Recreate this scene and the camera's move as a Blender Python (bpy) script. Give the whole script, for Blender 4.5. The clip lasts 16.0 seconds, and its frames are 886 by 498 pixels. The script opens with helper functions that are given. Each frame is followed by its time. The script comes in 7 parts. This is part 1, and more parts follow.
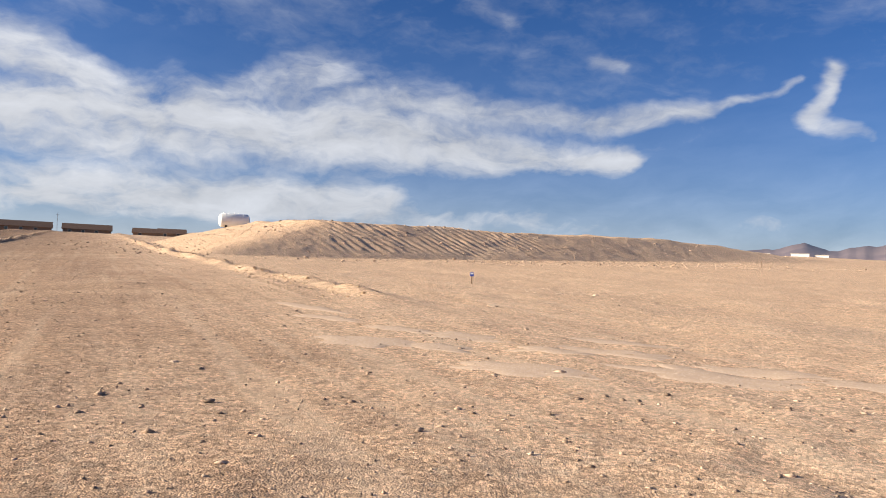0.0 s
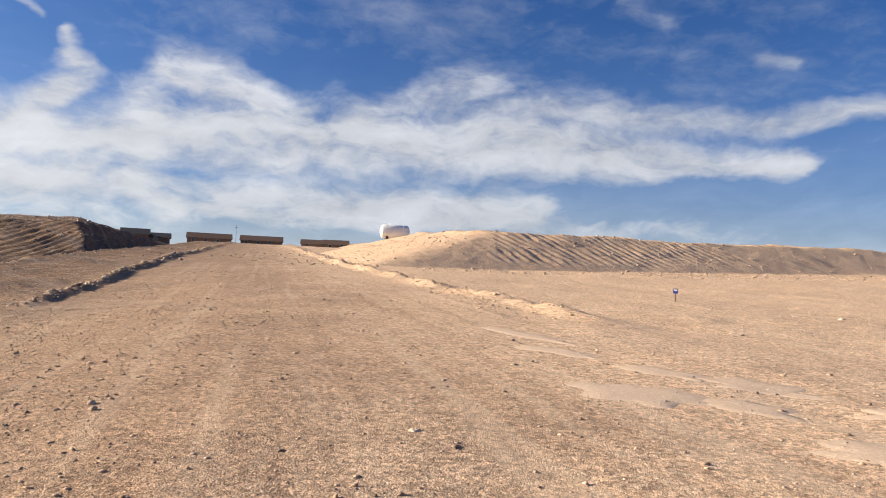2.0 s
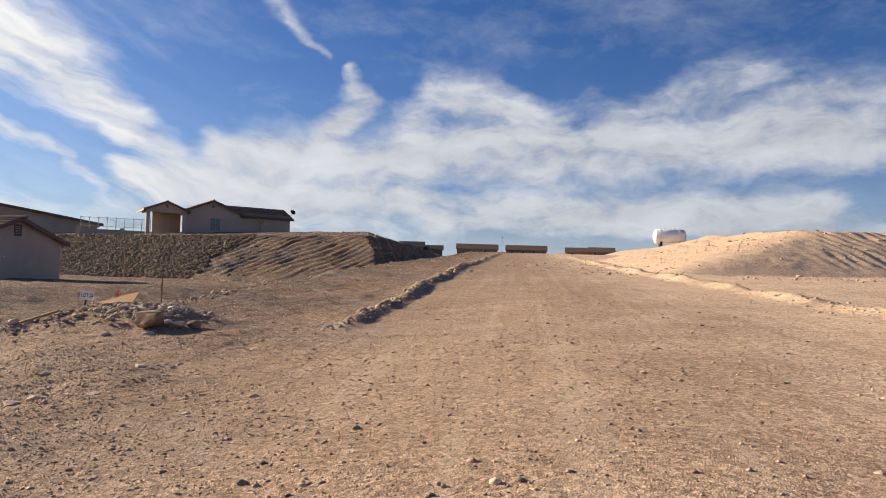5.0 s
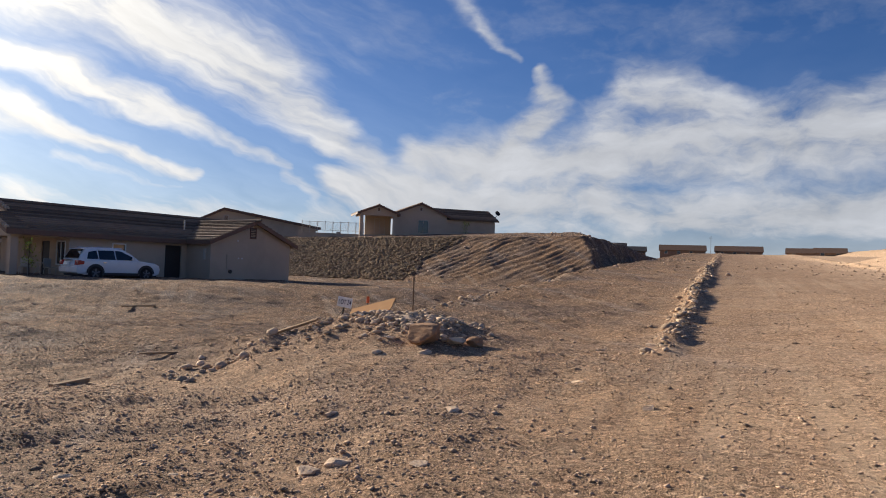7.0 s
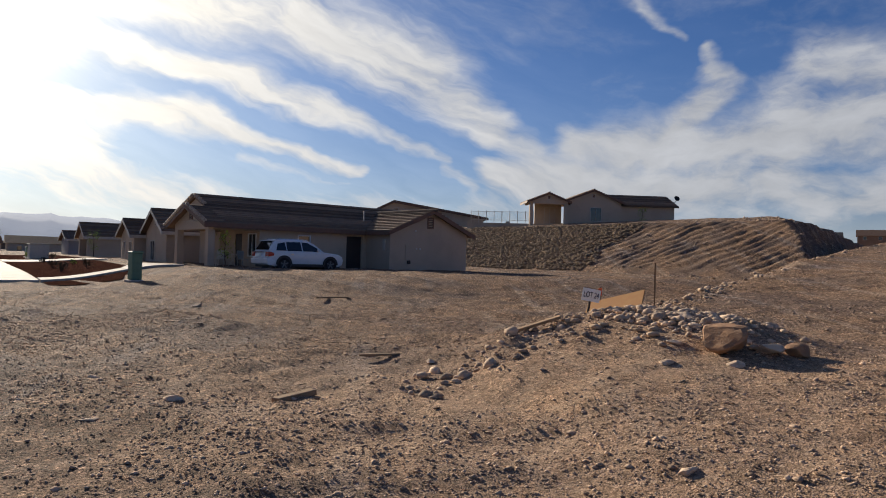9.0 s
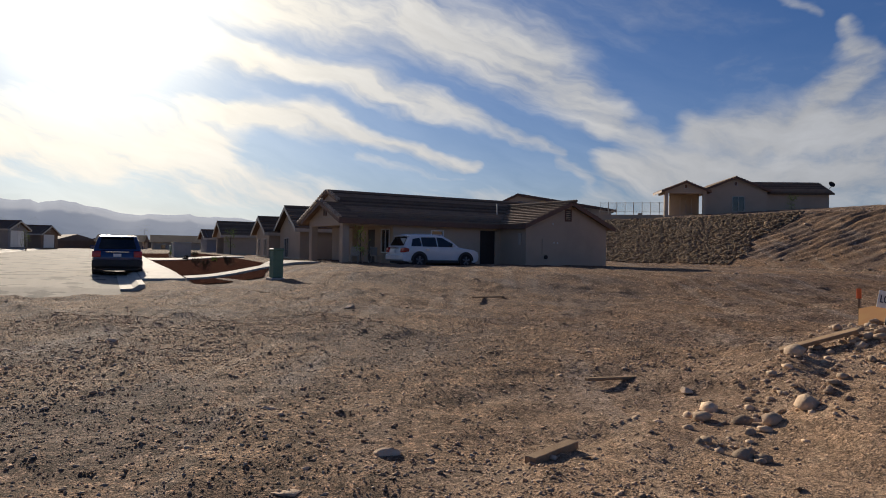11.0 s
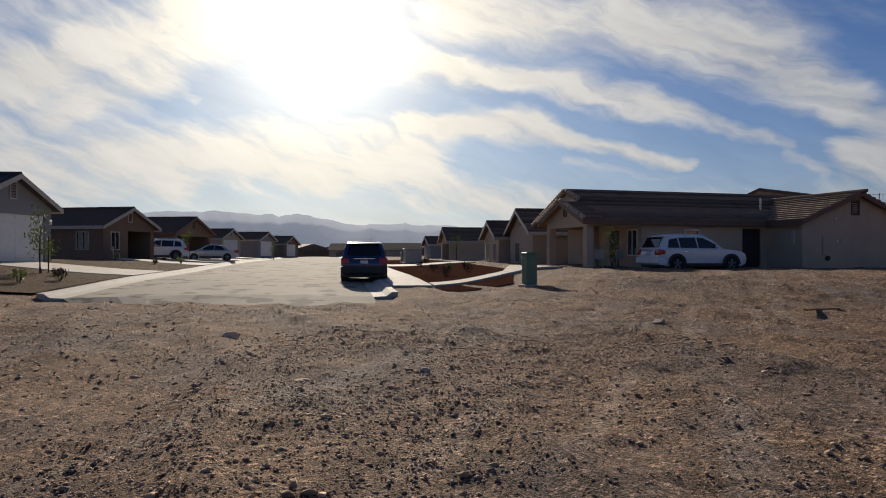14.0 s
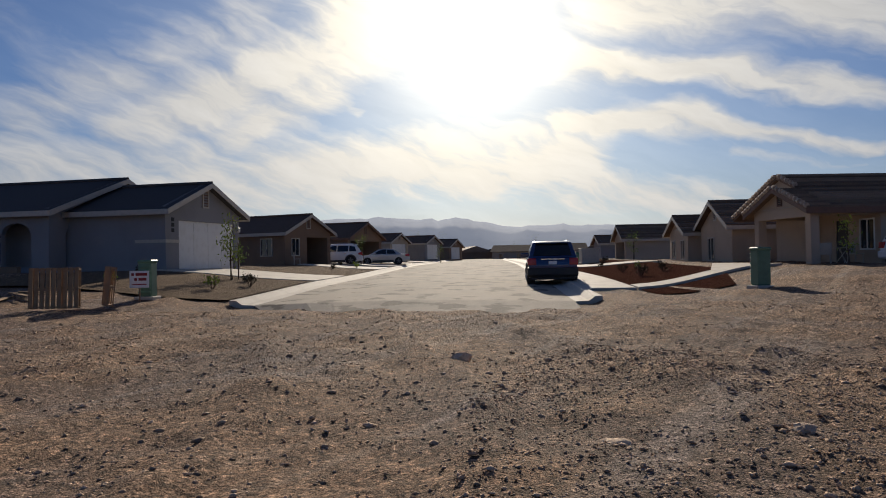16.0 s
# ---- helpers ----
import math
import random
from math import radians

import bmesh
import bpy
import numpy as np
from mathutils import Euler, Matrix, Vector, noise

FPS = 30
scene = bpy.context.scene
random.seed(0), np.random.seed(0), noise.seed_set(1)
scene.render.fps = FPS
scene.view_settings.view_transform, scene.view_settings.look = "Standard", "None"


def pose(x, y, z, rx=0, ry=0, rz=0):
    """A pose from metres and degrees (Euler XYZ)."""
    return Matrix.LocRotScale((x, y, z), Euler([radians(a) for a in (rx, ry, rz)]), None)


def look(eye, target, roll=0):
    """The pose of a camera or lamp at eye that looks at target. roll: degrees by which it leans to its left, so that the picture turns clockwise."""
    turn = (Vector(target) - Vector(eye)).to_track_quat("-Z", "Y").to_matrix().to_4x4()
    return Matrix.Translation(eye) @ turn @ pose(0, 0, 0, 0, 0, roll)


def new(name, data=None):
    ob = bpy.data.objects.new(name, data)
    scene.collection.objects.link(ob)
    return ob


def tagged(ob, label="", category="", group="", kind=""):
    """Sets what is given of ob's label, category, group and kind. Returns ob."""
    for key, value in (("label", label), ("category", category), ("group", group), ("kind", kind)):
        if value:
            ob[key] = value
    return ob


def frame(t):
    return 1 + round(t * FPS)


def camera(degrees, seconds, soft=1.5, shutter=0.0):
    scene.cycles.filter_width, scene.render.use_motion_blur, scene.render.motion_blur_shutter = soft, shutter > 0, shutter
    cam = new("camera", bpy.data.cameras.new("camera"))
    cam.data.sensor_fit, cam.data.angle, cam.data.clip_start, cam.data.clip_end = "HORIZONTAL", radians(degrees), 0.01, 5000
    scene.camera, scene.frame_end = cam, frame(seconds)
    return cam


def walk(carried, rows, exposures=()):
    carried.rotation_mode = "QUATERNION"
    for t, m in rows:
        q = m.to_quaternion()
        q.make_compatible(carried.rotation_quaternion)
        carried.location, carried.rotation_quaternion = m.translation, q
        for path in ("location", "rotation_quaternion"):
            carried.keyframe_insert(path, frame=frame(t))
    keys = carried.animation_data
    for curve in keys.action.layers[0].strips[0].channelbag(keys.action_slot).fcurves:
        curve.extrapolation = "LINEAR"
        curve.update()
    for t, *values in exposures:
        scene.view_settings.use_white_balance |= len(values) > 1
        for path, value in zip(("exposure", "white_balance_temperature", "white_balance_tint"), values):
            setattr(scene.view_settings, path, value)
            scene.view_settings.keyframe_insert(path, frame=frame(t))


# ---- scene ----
cam = camera(64.2, 16.0, soft=1.0)
PATH = [
    (0, (0.099, 0.216, 1.232), (0.007, 2.212, 1.302), 1.89),
    (0.5, (-0.203, 0.711, 1.262), (-0.400, 2.700, 1.338), 1.98),
    (1, (-0.530, 1.207, 1.295), (-0.833, 3.183, 1.374), 2.04),
    (1.5, (-0.907, 1.704, 1.325), (-1.314, 3.661, 1.406), 2.23),
    (2, (-1.338, 2.203, 1.349), (-1.853, 4.134, 1.432), 2.33),
    (2.5, (-1.806, 2.703, 1.368), (-2.430, 4.601, 1.453), 2.34),
    (3, (-2.288, 3.203, 1.388), (-3.023, 5.061, 1.473), 2.34),
    (5.5, (-5.338, 5.245, 1.422), (-6.610, 6.786, 1.501), 1.67),
    (6, (-6.234, 5.532, 1.420), (-7.608, 6.983, 1.497), 1.72),
    (6.5, (-7.149, 5.746, 1.419), (-8.621, 7.098, 1.491), 1.85),
    (7, (-8.020, 5.873, 1.410), (-9.578, 7.126, 1.478), 2.06),
    (7.5, (-8.760, 5.963, 1.374), (-10.391, 7.118, 1.435), 2.15),
    (8, (-9.400, 6.024, 1.342), (-11.097, 7.082, 1.395), 2.09),
    (8.5, (-10.043, 6.052, 1.304), (-11.796, 7.012, 1.344), 1.85),
    (11, (-13.048, 5.689, 1.267), (-14.964, 6.264, 1.273), 1.07),
    (11.5, (-13.554, 5.550, 1.247), (-15.497, 6.020, 1.253), 0.88),
    (12, (-14.054, 5.386, 1.227), (-16.020, 5.752, 1.233), 0.77),
    (12.5, (-14.544, 5.184, 1.208), (-16.525, 5.462, 1.216), 0.77),
    (13, (-15.027, 4.947, 1.196), (-17.018, 5.137, 1.206), 0.65),
    (13.5, (-15.499, 4.690, 1.196), (-17.498, 4.773, 1.208), 0.35),
    (14, (-15.967, 4.415, 1.199), (-17.967, 4.413, 1.212), 0.17),
    (14.5, (-16.451, 4.118, 1.201), (-18.448, 4.009, 1.215), -0.29),
    (15, (-16.982, 3.782, 1.194), (-18.971, 3.569, 1.209), -0.77),
    (15.5, (-17.582, 3.397, 1.177), (-19.555, 3.072, 1.195), -1.02),
    (16, (-18.234, 2.978, 1.152), (-20.184, 2.535, 1.173), -1.05),
]
EXPOSURES = [(0.0, 0.96), (3.0, 0.93), (5.5, 0.80), (8.5, 0.50), (11.0, 0.20), (13.0, 0.06), (16.0, 0.06)]
walk(cam, [(t, look(eye, target, roll)) for t, eye, target, roll in PATH], EXPOSURES)

# ---------------------------------------------------------------- world and sun
SUN_AZ, SUN_EL = 100.0, 18.4      # degrees left of +y, and above the horizon
SUN_DIR = Vector((-math.sin(radians(SUN_AZ)) * math.cos(radians(SUN_EL)),
                  math.cos(radians(SUN_AZ)) * math.cos(radians(SUN_EL)), math.sin(radians(SUN_EL))))

# cirrus bands: azimuth and elevation of both ends, half width there (degrees), strength
STREAKS = [
    (38, 10.4, 2.3, 8, 10.8, 1.9, 1.0), (8, 10.6, 1.9, -12, 9.4, 0.7, 0.95), (36, 14.6, 1.5, 27, 12.2, 1.3, 0.9), (24, 12.4, 0.8, 13, 15.0, 1.5, 0.75),
    (14, 14.2, 1.7, 0, 12.6, 1.1, 0.7), (1, 12.8, 0.9, -10, 12.4, 0.6, 0.7), (-9, 12.2, 0.7, -17, 13.0, 0.6, 0.75), (-16, 13.0, 0.4, -24, 14.6, 0.25, 0.6),
    (-26.4, 15.2, 0.4, -25.2, 11.8, 0.7, 0.8), (-25.2, 11.8, 0.8, -28.5, 10.2, 0.5, 0.55), (36, 5.0, 1.9, 8, 5.4, 1.3, 0.95), (8, 4.6, 1.2, -14, 3.8, 0.8, 0.6),
    (-12, 4.0, 0.9, -34, 4.2, 0.8, 0.5), (1, 21.0, 0.8, -3, 19.6, 0.5, 0.4), (-9.6, 17.2, 0.6, -11.6, 16.4, 0.5, 0.45), (6, 20.5, 1.6, -8, 18.5, 1.2, 0.2),
    (44.4, 16.4, 0.35, 42.3, 13.2, 0.75, 0.85), (42.5, 13.0, 0.8, 46.5, 9.6, 0.9, 0.95), (38.4, 13.0, 0.35, 42.0, 9.4, 0.4, 0.45),
    (54, 8.8, 1.1, 38, 9.0, 1.6, 1.0), (60, 6.2, 1.4, 38, 6.0, 2.0, 0.95), (62, 3.4, 1.6, 38, 3.4, 1.8, 0.7), (51.5, 22.0, 0.7, 45.8, 17.2, 0.3, 0.6),
    (90, 19.4, 1.6, 76, 17.6, 1.6, 0.8), (76, 17.8, 1.8, 66, 14.6, 2.1, 1.0), (67, 15.0, 1.9, 60, 9.8, 1.1, 1.0), (60.5, 10.0, 1.0, 54, 6.4, 0.8, 0.85),
    (93, 15.6, 0.8, 80, 13.0, 0.9, 0.95), (80, 12.8, 1.0, 71, 10.6, 0.9, 0.95), (72, 10.8, 0.8, 64, 7.6, 0.4, 0.8), (94, 10.4, 0.7, 83, 10.2, 0.9, 0.85),
    (83, 10.0, 0.8, 71, 7.0, 0.5, 0.9), (80, 7.4, 0.4, 72, 6.0, 0.3, 0.5), (64.5, 7.0, 0.5, 62.0, 5.4, 0.6, 0.7), (78, 19.8, 0.5, 66, 18.0, 0.4, 0.4), (70, 13.8, 0.35, 64, 11.6, 0.3, 0.3),
    (127, 9.5, 2.0, 108, 19.0, 2.8, 0.8), (122, 8.5, 1.4, 112, 13.5, 1.6, 0.75), (113.5, 16.2, 0.4, 109.6, 11.4, 0.5, 0.55), (134, 10.0, 2.2, 117, 18.5, 1.6, 0.6),
    (130, 6.6, 2.2, 92, 7.0, 2.4, 0.8), (96, 4.6, 1.8, 66, 3.4, 1.4, 0.75), (142, 6.0, 3.0, 118, 5.5, 3.2, 0.8),
]


def build_world():
    world = bpy.data.worlds.new("desert_sky")
    scene.world = world
    world.use_nodes = True
    tree = world.node_tree
    tree.nodes.clear()
    link = tree.links.new

    def node(kind, **values):
        n = tree.nodes.new(kind)
        for key, value in values.items():
            if key == "operation":
                n.operation = value
        return n

    def m(op, a, b=None, c=None, clamp=False):
        n = node("ShaderNodeMath", operation=op)
        n.use_clamp = clamp
        for i, v in enumerate((a, b, c)):
            if v is None:
                continue
            if isinstance(v, (int, float)):
                n.inputs[i].default_value = v
            else:
                link(v, n.inputs[i])
        return n.outputs[0]

    out = node("ShaderNodeOutputWorld")
    back = node("ShaderNodeBackground")
    link(back.outputs[0], out.inputs[0])
    sky = node("ShaderNodeTexSky")
    sky.sky_type, sky.sun_disc = "NISHITA", False
    sky.sun_elevation, sky.sun_rotation = radians(SUN_EL), radians(-SUN_AZ)
    sky.altitude, sky.air_density, sky.dust_density, sky.ozone_density = 300, 1.0, 0.6, 2.5
    co = node("ShaderNodeTexCoord")
    sep = node("ShaderNodeSeparateXYZ")
    link(co.outputs["Generated"], sep.inputs[0])
    x, y, z = sep.outputs
    az = m("MULTIPLY", m("ARCTAN2", m("MULTIPLY", x, -1.0), y), 57.29578)
    el = m("MULTIPLY", m("ARCSINE", z), 57.29578)
    # slow drift that bends every band, then filaments drawn out along the wind
    def noise_at(u, v, detail, rough, seed, scale=1.0):
        comb = node("ShaderNodeCombineXYZ")
        link(u, comb.inputs[0])
        link(v, comb.inputs[1])
        comb.inputs[2].default_value = seed
        n = node("ShaderNodeTexNoise")
        link(comb.outputs[0], n.inputs["Vector"])
        n.inputs["Scale"].default_value, n.inputs["Detail"].default_value, n.inputs["Roughness"].default_value = scale, detail, rough
        return n

    warp = noise_at(m("MULTIPLY", az, 0.12), m("MULTIPLY", el, 0.20), 4, 0.55, 1.0)
    wsep = node("ShaderNodeSeparateColor")
    link(warp.outputs["Color"], wsep.inputs[0])
    wa = m("MULTIPLY_ADD", m("SUBTRACT", wsep.outputs[0], 0.5), 5.5, az)
    we = m("MULTIPLY_ADD", m("SUBTRACT", wsep.outputs[1], 0.5), 3.6, el)
    level = noise_at(m("MULTIPLY", m("ADD", wa, m("MULTIPLY", we, 0.8)), 0.16), m("MULTIPLY", m("SUBTRACT", we, m("MULTIPLY", wa, 0.05)), 0.42), 9, 0.58, 4.0)
    leaning = noise_at(m("MULTIPLY", m("ADD", wa, m("MULTIPLY", we, 0.4)), 0.12), m("MULTIPLY", m("SUBTRACT", we, m("MULTIPLY", wa, 0.38)), 0.62), 9, 0.56, 8.0)
    turn = node("ShaderNodeMapRange")
    turn.interpolation_type = "SMOOTHSTEP"
    turn.inputs["From Min"].default_value, turn.inputs["From Max"].default_value = 46.0, 60.0
    link(az, turn.inputs["Value"])
    blend = node("ShaderNodeMix")
    link(turn.outputs[0], blend.inputs["Factor"])
    link(level.outputs["Fac"], blend.inputs["A"])
    link(leaning.outputs["Fac"], blend.inputs["B"])
    fibre = blend.outputs["Result"]
    total = None
    for a0, e0, w0, a1, e1, w1, power in STREAKS:
        # distance from the band's middle line, in units of its half width
        dx, dy = a1 - a0, e1 - e0
        length2 = dx * dx + dy * dy
        da, de = m("SUBTRACT", wa, a0), m("SUBTRACT", we, e0)
        p = m("MULTIPLY", m("ADD", m("MULTIPLY", da, dx), m("MULTIPLY", de, dy)), 1 / length2, clamp=True)
        qa, qe = m("SUBTRACT", da, m("MULTIPLY", p, dx)), m("SUBTRACT", de, m("MULTIPLY", p, dy))
        wide2 = m("MULTIPLY_ADD", p, 1.45 * (w1 - w0), 1.45 * w0)
        r2 = m("DIVIDE", m("ADD", m("MULTIPLY", qa, qa), m("MULTIPLY", qe, qe)), m("MULTIPLY", wide2, wide2))
        g = m("MULTIPLY", m("EXPONENT", m("MULTIPLY", r2, -0.75)), power)
        total = g if total is None else m("SMOOTH_MAX", total, g, 0.25)
    # fibres eat into the bands' borders; a thin veil hangs between them
    curl = noise_at(m("MULTIPLY", m("SUBTRACT", wa, m("MULTIPLY", we, 0.7)), 0.34), m("MULTIPLY", m("ADD", we, m("MULTIPLY", wa, 0.25)), 0.5), 8, 0.62, 15.0)
    curled = m("MULTIPLY", m("MULTIPLY_ADD", curl.outputs["Fac"], 1.5, -0.68), m("MULTIPLY_ADD", turn.outputs[0], -0.8, 1.0))
    ragged = m("ADD", m("MULTIPLY_ADD", fibre, 1.9, -0.88), curled)
    body = m("ADD", total, m("MULTIPLY", ragged, m("MULTIPLY_ADD", total, 0.75, 0.10)))
    veil = noise_at(m("MULTIPLY", az, 0.05), m("MULTIPLY", m("SUBTRACT", el, m("MULTIPLY", az, 0.12)), 0.13), 6, 0.6, 21.0)
    body = m("ADD", body, m("MULTIPLY_ADD", veil.outputs["Fac"], 0.9, -0.455))
    soft = node("ShaderNodeMapRange")
    soft.interpolation_type = "SMOOTHSTEP"
    soft.inputs["From Min"].default_value, soft.inputs["From Max"].default_value, soft.inputs["To Max"].default_value = 0.04, 1.20, 0.93
    link(body, soft.inputs["Value"])
    cover = soft.outputs[0]
    haze = m("MULTIPLY", m("EXPONENT", m("MULTIPLY", m("ABSOLUTE", el), -0.17)), 0.92)
    cover = m("MAXIMUM", cover, haze, clamp=True)
    # light scattered forward by thin cloud round the sun
    dot = node("ShaderNodeVectorMath", operation="DOT_PRODUCT")
    link(co.outputs["Generated"], dot.inputs[0])
    dot.inputs[1].default_value = SUN_DIR
    ang = m("MULTIPLY", m("ARCCOSINE", m("MINIMUM", dot.outputs["Value"], 1.0)), 57.29578)
    near = m("EXPONENT", m("MULTIPLY", ang, -1 / 4.2))
    wide = m("EXPONENT", m("MULTIPLY", ang, -1 / 19.0))
    glow = m("ADD", m("MULTIPLY", near, GLOW_NEAR), m("MULTIPLY", wide, GLOW_WIDE))
    cloudlight = m("ADD", glow, m("MULTIPLY", m("MULTIPLY_ADD", fibre, 0.9, 0.55), CLOUD_BASE))
    ctint = node("ShaderNodeMix")
    ctint.data_type = "RGBA"
    link(m("MULTIPLY", wide, 1.7, clamp=True), ctint.inputs["Factor"])
    ctint.inputs["A"].default_value, ctint.inputs["B"].default_value = (0.90, 0.93, 1.0, 1), (1.0, 0.93, 0.80, 1)
    cl = node("ShaderNodeVectorMath", operation="SCALE")
    link(ctint.outputs["Result"], cl.inputs[0])
    link(cloudlight, cl.inputs["Scale"])
    skym = node("ShaderNodeVectorMath", operation="MULTIPLY")
    link(sky.outputs[0], skym.inputs[0])
    skym.inputs[1].default_value = SKY_TINT
    mix = node("ShaderNodeMix")
    mix.data_type = "RGBA"
    link(m("ADD", m("ADD", cover, m("MULTIPLY", near, 0.9)), m("MULTIPLY", wide, 0.60), clamp=True), mix.inputs["Factor"])
    link(skym.outputs[0], mix.inputs["A"])
    link(cl.outputs[0], mix.inputs["B"])
    link(mix.outputs["Result"], back.inputs["Color"])
    back.inputs["Strength"].default_value = 0.055


GLOW_NEAR, GLOW_WIDE, CLOUD_BASE, SKY_TINT = 32.0, 16.5, 6.4, (0.175, 0.51, 0.98)
build_world()
sun = new("sun", bpy.data.lights.new("sun", "SUN"))
sun.data.energy, sun.data.angle, sun.data.color = 5.0, radians(0.6), (1.0, 0.88, 0.72)
sun.matrix_world = look(SUN_DIR * 100, (0, 0, 0))


# ---------------------------------------------------------------- materials
def material(name, base, rough=0.85, metal=0.0, spots=(), bump=0.0, bump_scale=40.0, random_amount=0.0, grit=0.0, by_object=0.0, **extra):
    """A material: a base colour, then layers of noise (scale, detail, low, high, colour, amount), and fine relief."""
    mat = bpy.data.materials.new(name)
    mat.use_nodes = True
    tree = mat.node_tree
    link, b = tree.links.new, tree.nodes["Principled BSDF"]
    b.inputs["Roughness"].default_value, b.inputs["Metallic"].default_value = rough, metal
    if rough > 0.7:
        b.inputs["Specular IOR Level"].default_value = 0.12
    for key, value in extra.items():
        b.inputs[key.replace("_", " ")].default_value = value
    co = tree.nodes.new("ShaderNodeTexCoord")
    geo = tree.nodes.new("ShaderNodeNewGeometry")
    where = geo.outputs["Position"]
    color = tree.nodes.new("ShaderNodeRGB")
    color.outputs[0].default_value = (*base, 1)
    color = color.outputs[0]
    for scale, detail, low, high, tint, amount in spots:
        n = tree.nodes.new("ShaderNodeTexNoise")
        n.inputs["Scale"].default_value, n.inputs["Detail"].default_value = scale, detail
        link(where, n.inputs["Vector"])
        ramp = tree.nodes.new("ShaderNodeMapRange")
        ramp.interpolation_type = "SMOOTHSTEP"
        ramp.inputs["From Min"].default_value, ramp.inputs["From Max"].default_value = low, high
        ramp.inputs["To Max"].default_value = amount
        link(n.outputs["Fac"], ramp.inputs["Value"])
        mix = tree.nodes.new("ShaderNodeMix")
        mix.data_type = "RGBA"
        link(ramp.outputs[0], mix.inputs["Factor"])
        link(color, mix.inputs["A"])
        mix.inputs["B"].default_value = (*tint, 1)
        color = mix.outputs["Result"]
    if grit:
        # single pebbles, paler and darker than the soil, in two sizes
        for scale, amount in ((26.0, grit), (70.0, grit)):
            n = tree.nodes.new("ShaderNodeTexVoronoi")
            n.inputs["Scale"].default_value = scale
            link(where, n.inputs["Vector"])
            sep = tree.nodes.new("ShaderNodeSeparateColor")
            link(n.outputs["Color"], sep.inputs[0])
            val = tree.nodes.new("ShaderNodeMath")
            val.operation = "MULTIPLY_ADD"
            link(sep.outputs[0], val.inputs[0])
            val.inputs[1].default_value, val.inputs[2].default_value = 2 * amount, 1 - amount
            hsv = tree.nodes.new("ShaderNodeHueSaturation")
            link(val.outputs[0], hsv.inputs["Value"])
            link(color, hsv.inputs["Color"])
            color = hsv.outputs[0]
    if random_amount or by_object:
        rnd = geo.outputs["Random Per Island"]
        if by_object:
            rnd, random_amount = tree.nodes.new("ShaderNodeObjectInfo").outputs["Random"], by_object
        hsv = tree.nodes.new("ShaderNodeHueSaturation")
        mul = tree.nodes.new("ShaderNodeMath")
        mul.operation = "MULTIPLY_ADD"
        link(rnd, mul.inputs[0])
        mul.inputs[1].default_value, mul.inputs[2].default_value = 2 * random_amount, 1 - random_amount
        link(mul.outputs[0], hsv.inputs["Value"])
        link(color, hsv.inputs["Color"])
        color = hsv.outputs[0]
    link(color, b.inputs["Base Color"])
    if bump:
        layers = [("noise", bump_scale, bump)]
        if grit:
            layers = [("noise", bump_scale * 0.4, bump * 0.35), ("cells", bump_scale * 0.9, bump * 0.42), ("cells", bump_scale * 2.6, bump * 0.45), ("noise", bump_scale * 6, bump * 0.30)]
        normal = None
        for kind, scale, depth in layers:
            if kind == "noise":
                n = tree.nodes.new("ShaderNodeTexNoise")
                n.inputs["Scale"].default_value, n.inputs["Detail"].default_value, n.inputs["Roughness"].default_value = scale, 6, 0.65
                height = n.outputs["Fac"]
            else:
                n = tree.nodes.new("ShaderNodeTexVoronoi")
                n.inputs["Scale"].default_value = scale
                inv = tree.nodes.new("ShaderNodeMath")
                inv.operation = "MULTIPLY"
                inv.inputs[1].default_value = -1.2
                link(n.outputs["Distance"], inv.inputs[0])
                height = inv.outputs[0]
            link(where, n.inputs["Vector"])
            bn = tree.nodes.new("ShaderNodeBump")
            bn.inputs["Strength"].default_value, bn.inputs["Distance"].default_value = 1.0, depth
            link(height, bn.inputs["Height"])
            if normal is not None:
                link(normal, bn.inputs["Normal"])
            normal = bn.outputs[0]
        link(normal, b.inputs["Normal"])
    return mat


DIRT = material("packed_dirt", (0.69, 0.465, 0.29), 0.95, spots=[
    (0.12, 5, 0.42, 0.62, (0.64, 0.42, 0.265), 0.6), (0.5, 6, 0.48, 0.66, (0.75, 0.525, 0.34), 0.6),
    (2.5, 8, 0.50, 0.72, (0.50, 0.335, 0.21), 0.5), (6, 9, 0.52, 0.62, (0.47, 0.32, 0.21), 0.5), (9, 8, 0.50, 0.68, (0.70, 0.53, 0.36), 0.5),
    (40, 6, 0.54, 0.66, (0.38, 0.255, 0.165), 0.6), (95, 4, 0.57, 0.68, (0.78, 0.64, 0.48), 0.6)],
    bump=0.011, bump_scale=30, grit=0.33)


